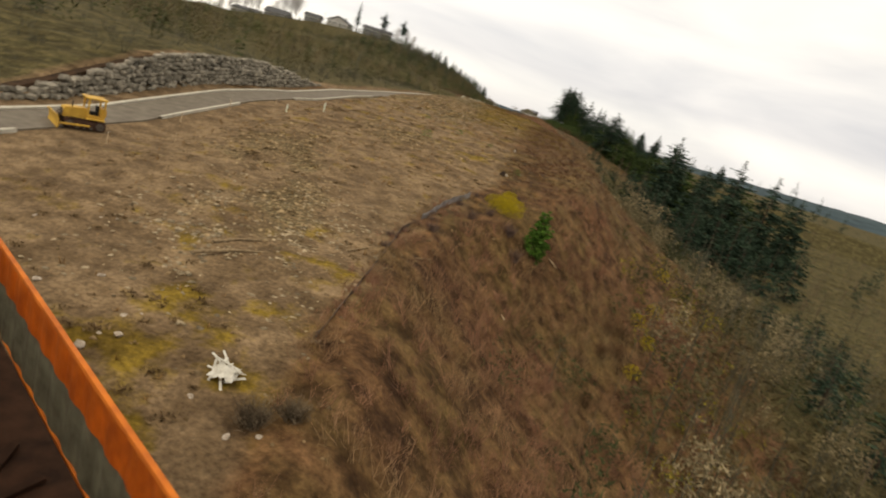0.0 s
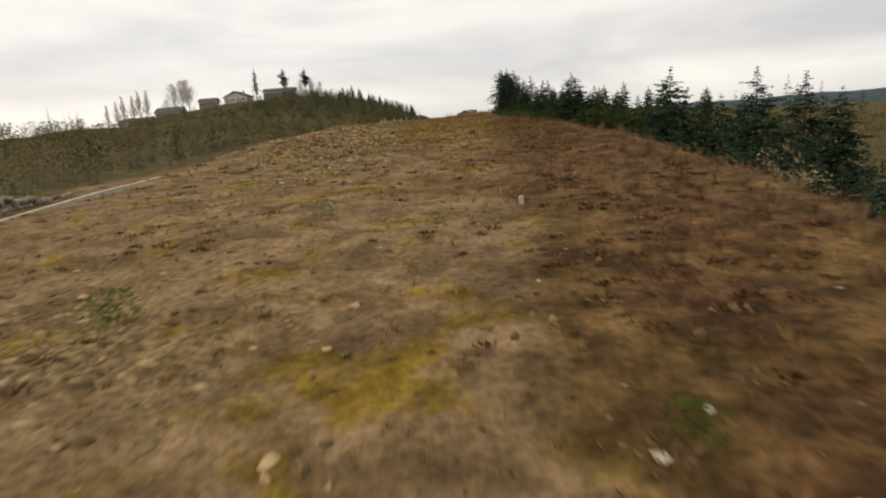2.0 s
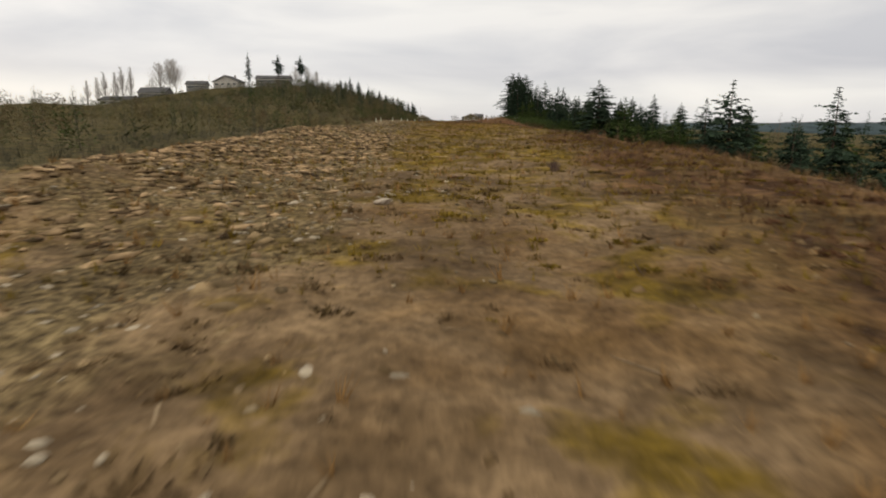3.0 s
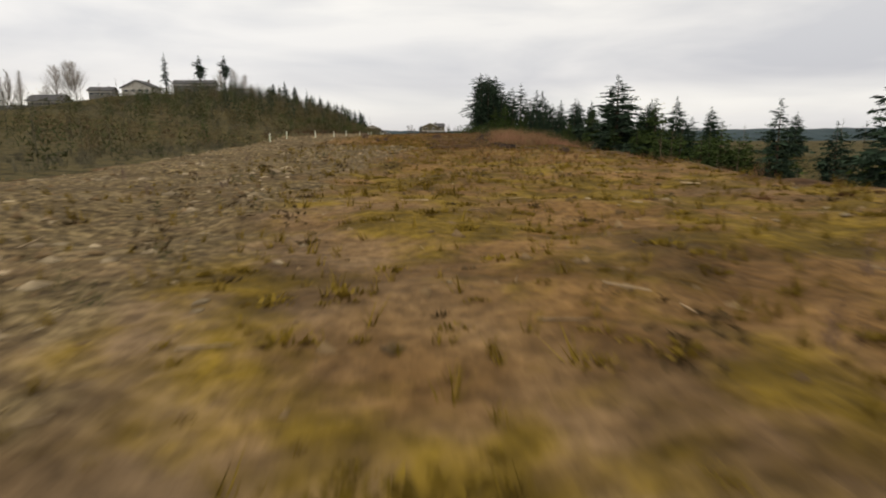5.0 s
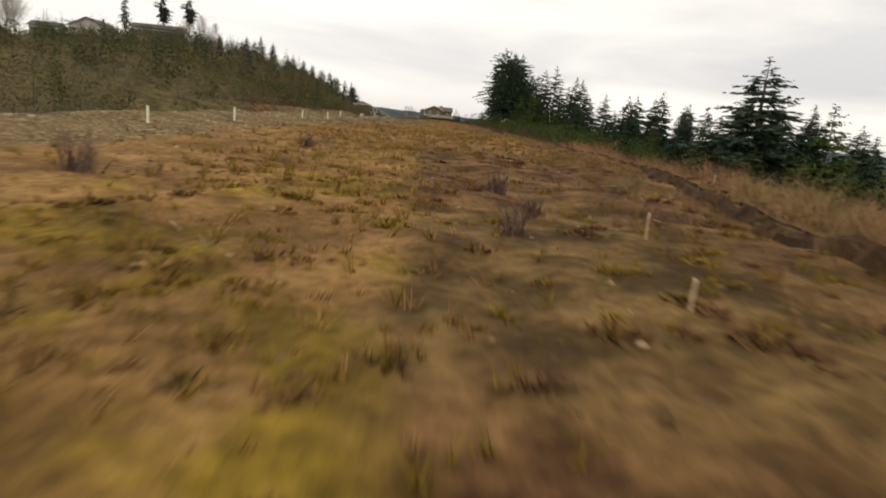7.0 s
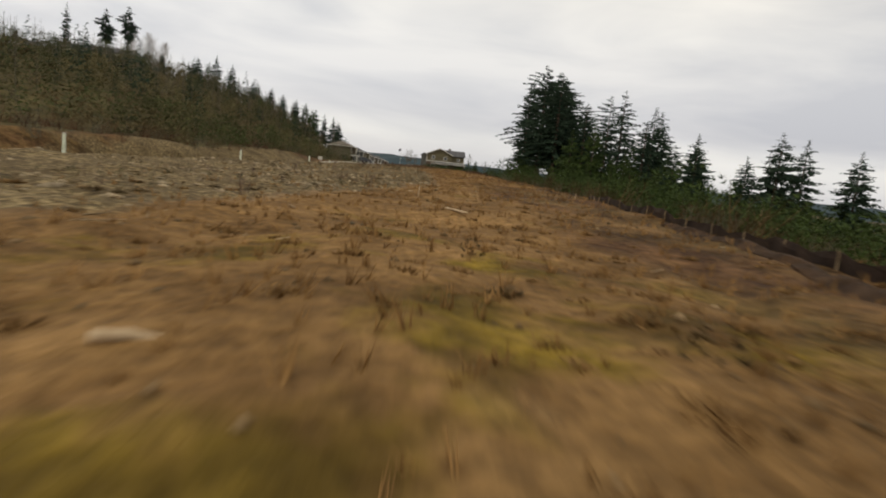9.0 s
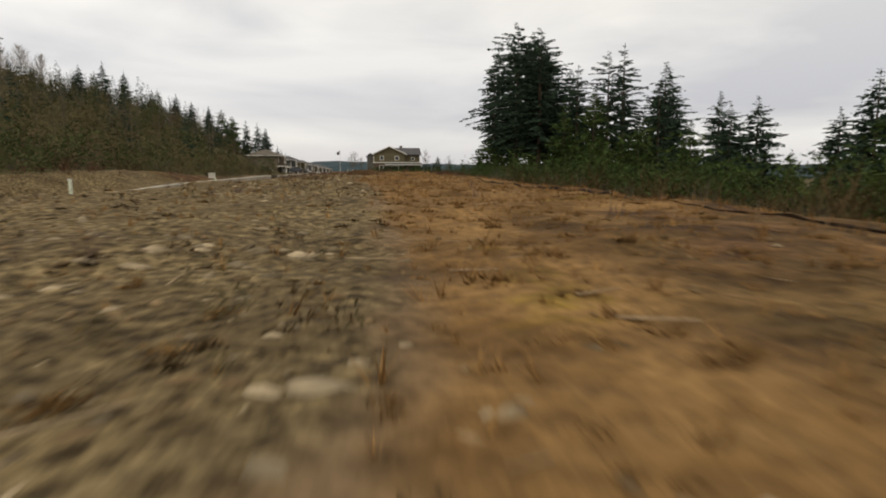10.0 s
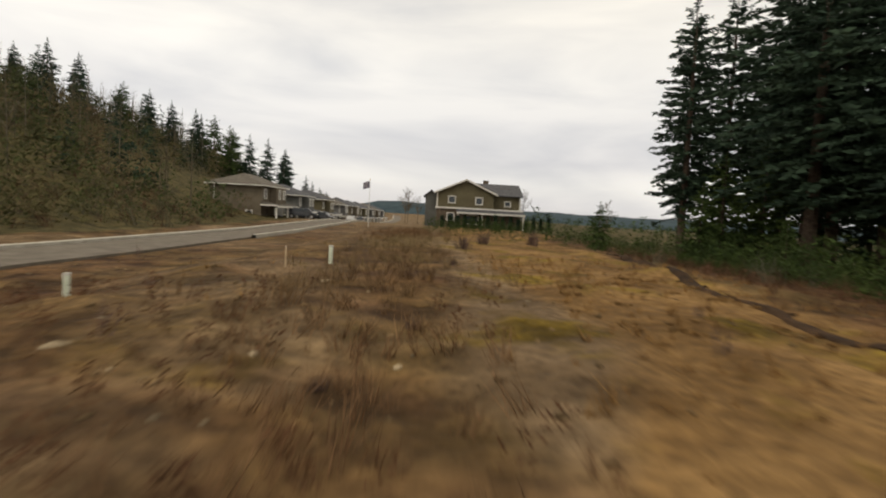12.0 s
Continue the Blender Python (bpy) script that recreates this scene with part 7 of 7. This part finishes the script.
# houses on the hill
def hill_house(x, y, w, d, ridge_z, eave, along, wall_mat, roof_mat, label, turn):
    """A broad low-gabled house; heights are above its own ground."""
    z0 = gz(x, y) - 0.4
    ob = thing("house", label, "house", "houses on the hill", (x, y, z0), turn)
    top = ridge_z - z0
    ev = top - eave
    part("wall", gable_wall(-w / 2, w / 2, -d / 2, d / 2, -2.5, ev, top, along), wall_mat, ob)
    part("roof", gable_roof(-w / 2, w / 2, -d / 2, d / 2, ev + 0.02, top + 0.02, along, 1.0, 0.4), roof_mat, ob)
    part("gutter", boxed((-w / 2 - 0.9, -d / 2 - 1.3, ev - 1.1), (w / 2 + 0.9, -d / 2 - 1.1, ev - 0.8), 0.02), M_TRIM, ob)
    part("chimney", boxed((w * 0.22, 0.4, top - 1.2), (w * 0.22 + 0.9, 1.3, top + 0.9), 0.03), M_STONEV, ob)
    for k in (-0.36, -0.12, 0.12, 0.36):
        window(ob, w * k, -d / 2 - 0.035, ev - 2.2, 2.4, 1.5)
    return ob


for x, y, w, d, ridge_z, eave, along, wm, rm, turn, lab in ((-322, 602, 30, 14, 28.5, 2.6, "x", M_PALEWALL, M_ROOF2, 8, "broad pale house with a low brown gable roof on the hill"),
                                                            (-285, 598, 28, 14, 36.0, 2.8, "x", M_PALEWALL, M_ROOF, -6, "broad pale house with a dark gable roof on the hill"),
                                                            (-252, 592, 22, 14, 42.6, 4.0, "x", M_GREYWALL, M_ROOF, 0, "grey house under a dark gable roof on the hill"),
                                                            (-222, 605, 15, 12, 48.6, 2.6, "x", M_GREYWALL, M_ROOF, 6, "grey house with a low dark roof on the hill"),
                                                            (-193, 600, 21, 14, 52.2, 4.6, "y", M_PALEWALL, M_ROOF, -5, "pale house showing its dark-edged gable on the hill"),
                                                            (-153, 592, 26, 13, 51.6, 2.4, "x", M_GREYWALL, M_ROOF, 4, "long grey house with a low dark roof on the hill top")):
    hill_house(x, y, w, d, ridge_z, eave, along, wm, rm, lab, turn)
sp = spots_in(R, 60, -300, -122, 566, 582, lambda x, y: 0.9)
stuff("leafy_trees", scatter(TREETOP, sp, R, 1.1, 2.6), M_DULLGREEN, "dull green bushes and small trees before the hill houses", "woods")
sp = spots_in(R, 260, -350, -100, 555, 589, lambda x, y: 0.9)
stuff("brush_thicket", scatter(SHRUB, sp, R, 0.8, 2.0, 0.2), M_WETBARK, "leafless brush before the hill houses", "brush")
sp = spots_in(R, 60, -350, -120, 565, 590, lambda x, y: 0.9)
stuff("undergrowth", scatter(LEAFY, sp, R, 0.8, 1.9), M_OLIVE, "dark shrubs before the hill houses", "undergrowth")
sp = spots_in(R, 46, -330, -110, 560, 612, lambda x, y: 0.8)
stuff("bare_woods", scatter(BARE, sp, R, 0.6, 1.1), M_TWIG, "leafless trees between the hill houses", "woods")

# tall bare trees behind the hill houses
POPLAR = [tri_mesh("limbs", *bare_arrays(20, R, 0.34, 60, 9, 0.010, 1.3, 0.1, 2.6), M_HAZETWIG) for _ in range(3)]
OAK = [tri_mesh("limbs", *bare_arrays(18, R, 0.5, 64, 11, 0.012, 1.2, 0.12, 1.6), M_HAZETWIG) for _ in range(2)]
for x, y, s in ((-318, 606, 1.25), (-309, 608, 1.35), (-301, 605, 1.5), (-293, 607, 1.45), (-286, 605, 1.55), (-280, 606, 1.5)):
    ob = new("bare_tree", POPLAR[R.randrange(3)])
    ob.matrix_world = pose(x, y, gz(x, y), 0, 0, R.uniform(0, 360)) @ Matrix.Diagonal((s, s, s, 1))
    tagged(ob, "tall slim leafless tree behind the hill houses", "tree", "bare trees on the hill")
for x, y, s in ((-252, 602, 1.5), (-245, 604, 1.6), (-239, 602, 1.5), (-262, 606, 0.9), (-118, 560, 0.8), (-110, 556, 0.7), (-128, 566, 0.8)):
    ob = new("bare_tree", OAK[R.randrange(2)])
    ob.matrix_world = pose(x, y, gz(x, y), 0, 0, R.uniform(0, 360)) @ Matrix.Diagonal((s, s, s, 1))
    tagged(ob, "broad leafless tree on the hill top", "tree", "bare trees on the hill")
SMALLTREE = tri_mesh("limbs", *bare_arrays(18, R, 0.42, 30, 8, 0.012, 1.2), M_TWIG)
for x, y, s in ((16.5, 505, 0.36), (-2, 540, 0.35), (-4, 530, 0.45), (-5.5, 555, 0.5), (17, 458, 0.24)):
    ob = new("bare_tree", SMALLTREE)
    ob.matrix_world = pose(x, y, gz(x, y), 0, 0, R.uniform(0, 360)) @ Matrix.Diagonal((s, s, s, 1))
    tagged(ob, "small leafless tree near the house", "tree")

# ---- flagpole ----
pole = thing("flagpole", "slim white flagpole with a faded flag", "flagpole", at=(-6.4, 470, gz(-6.4, 470)))
bm = bmesh.new()
rod(bm, (0, 0, -0.3), (0, 0, 5.3), 0.035, 0.02, 10)
part("pole", bm, M_TRIM, pole)
bm = bmesh.new()
bmesh.ops.create_icosphere(bm, subdivisions=2, radius=0.06, matrix=Matrix.Translation((0, 0, 5.35)))
part("finial", bm, M_YELLOW, pole)
v, f = [], []
for i in range(9):
    for j in range(5):
        v.append((-0.04 - i * 0.09, 0.08 * math.sin(i * 1.1 + j * 0.3), 5.2 - j * 0.19 - 0.03 * i))
for i in range(8):
    for j in range(4):
        a = i * 5 + j
        f.append((a, a + 5, a + 6, a + 1))
part("flag", mesh_of("flag", v, f, M_FLAG), None, pole, "faded cloth flag")


# ---- parked cars ----
def car(x, y, turn, mat, label):
    ob = thing("car", label, "car", "parked cars", (x, y, gz(x, y) - 0.02), turn)
    prof = [(-2.3, 0.45), (2.3, 0.45), (2.35, 0.8), (1.5, 0.98), (0.9, 1.62), (-1.7, 1.66), (-2.25, 1.05)]
    bm = bmesh.new()
    a = [bm.verts.new((px, -0.9, pz)) for px, pz in prof]
    b = [bm.verts.new((px, 0.9, pz)) for px, pz in prof]
    for q in (a, b):
        for vv in q:
            if vv.co.z > 1.3:
                vv.co.y *= 0.8
    bm.faces.new(a)
    bm.faces.new(list(reversed(b)))
    for i in range(len(prof)):
        j = (i + 1) % len(prof)
        bm.faces.new((a[i], b[i], b[j], a[j]))
    bmesh.ops.recalc_face_normals(bm, faces=list(bm.faces))
    bmesh.ops.bevel(bm, geom=list(bm.edges), offset=0.07, segments=2, affect="EDGES")
    part("body", bm, mat, ob)
    for s in (-1, 1):
        part("side_window", boxed((-1.5, s * 0.815 - 0.03, 1.08), (0.85, s * 0.815 + 0.03, 1.5), 0.02), M_GLASS, ob)
        part("headlight", boxed((2.3, s * 0.62 - 0.16, 0.66), (2.36, s * 0.62 + 0.16, 0.82), 0.02), M_TRIM, ob)
    for px in (-1.45, 1.45):
        for s in (-1, 1):
            wh = part("wheel", boxed((px - 0.1, s * 0.84 - 0.05, 0.26), (px + 0.1, s * 0.84 + 0.05, 0.46)), M_STEEL, ob)
            bm = bmesh.new()
            rod(bm, (px, s * 0.84 - 0.12, 0.36), (px, s * 0.84 + 0.12, 0.36), 0.36, 0.36, 20)
            part("tyre", bm, M_TYRE, wh)
            bm = bmesh.new()
            rod(bm, (px, s * 0.84 - 0.13, 0.36), (px, s * 0.84 + 0.13, 0.36), 0.2, 0.2, 16)
            part("rim", bm, M_CAR2, wh)


car(-18.8, 493.5, 8, M_CAR, "dark car parked on a driveway before the houses")
car(-18.6, 509, -4, M_CAR, "dark car parked on a driveway before the houses")
car(-15.6, 527, 92, M_CAR2, "silver car parked at the kerb")
car(-15.8, 545, 90, M_CAR, "dark car parked at the kerb")
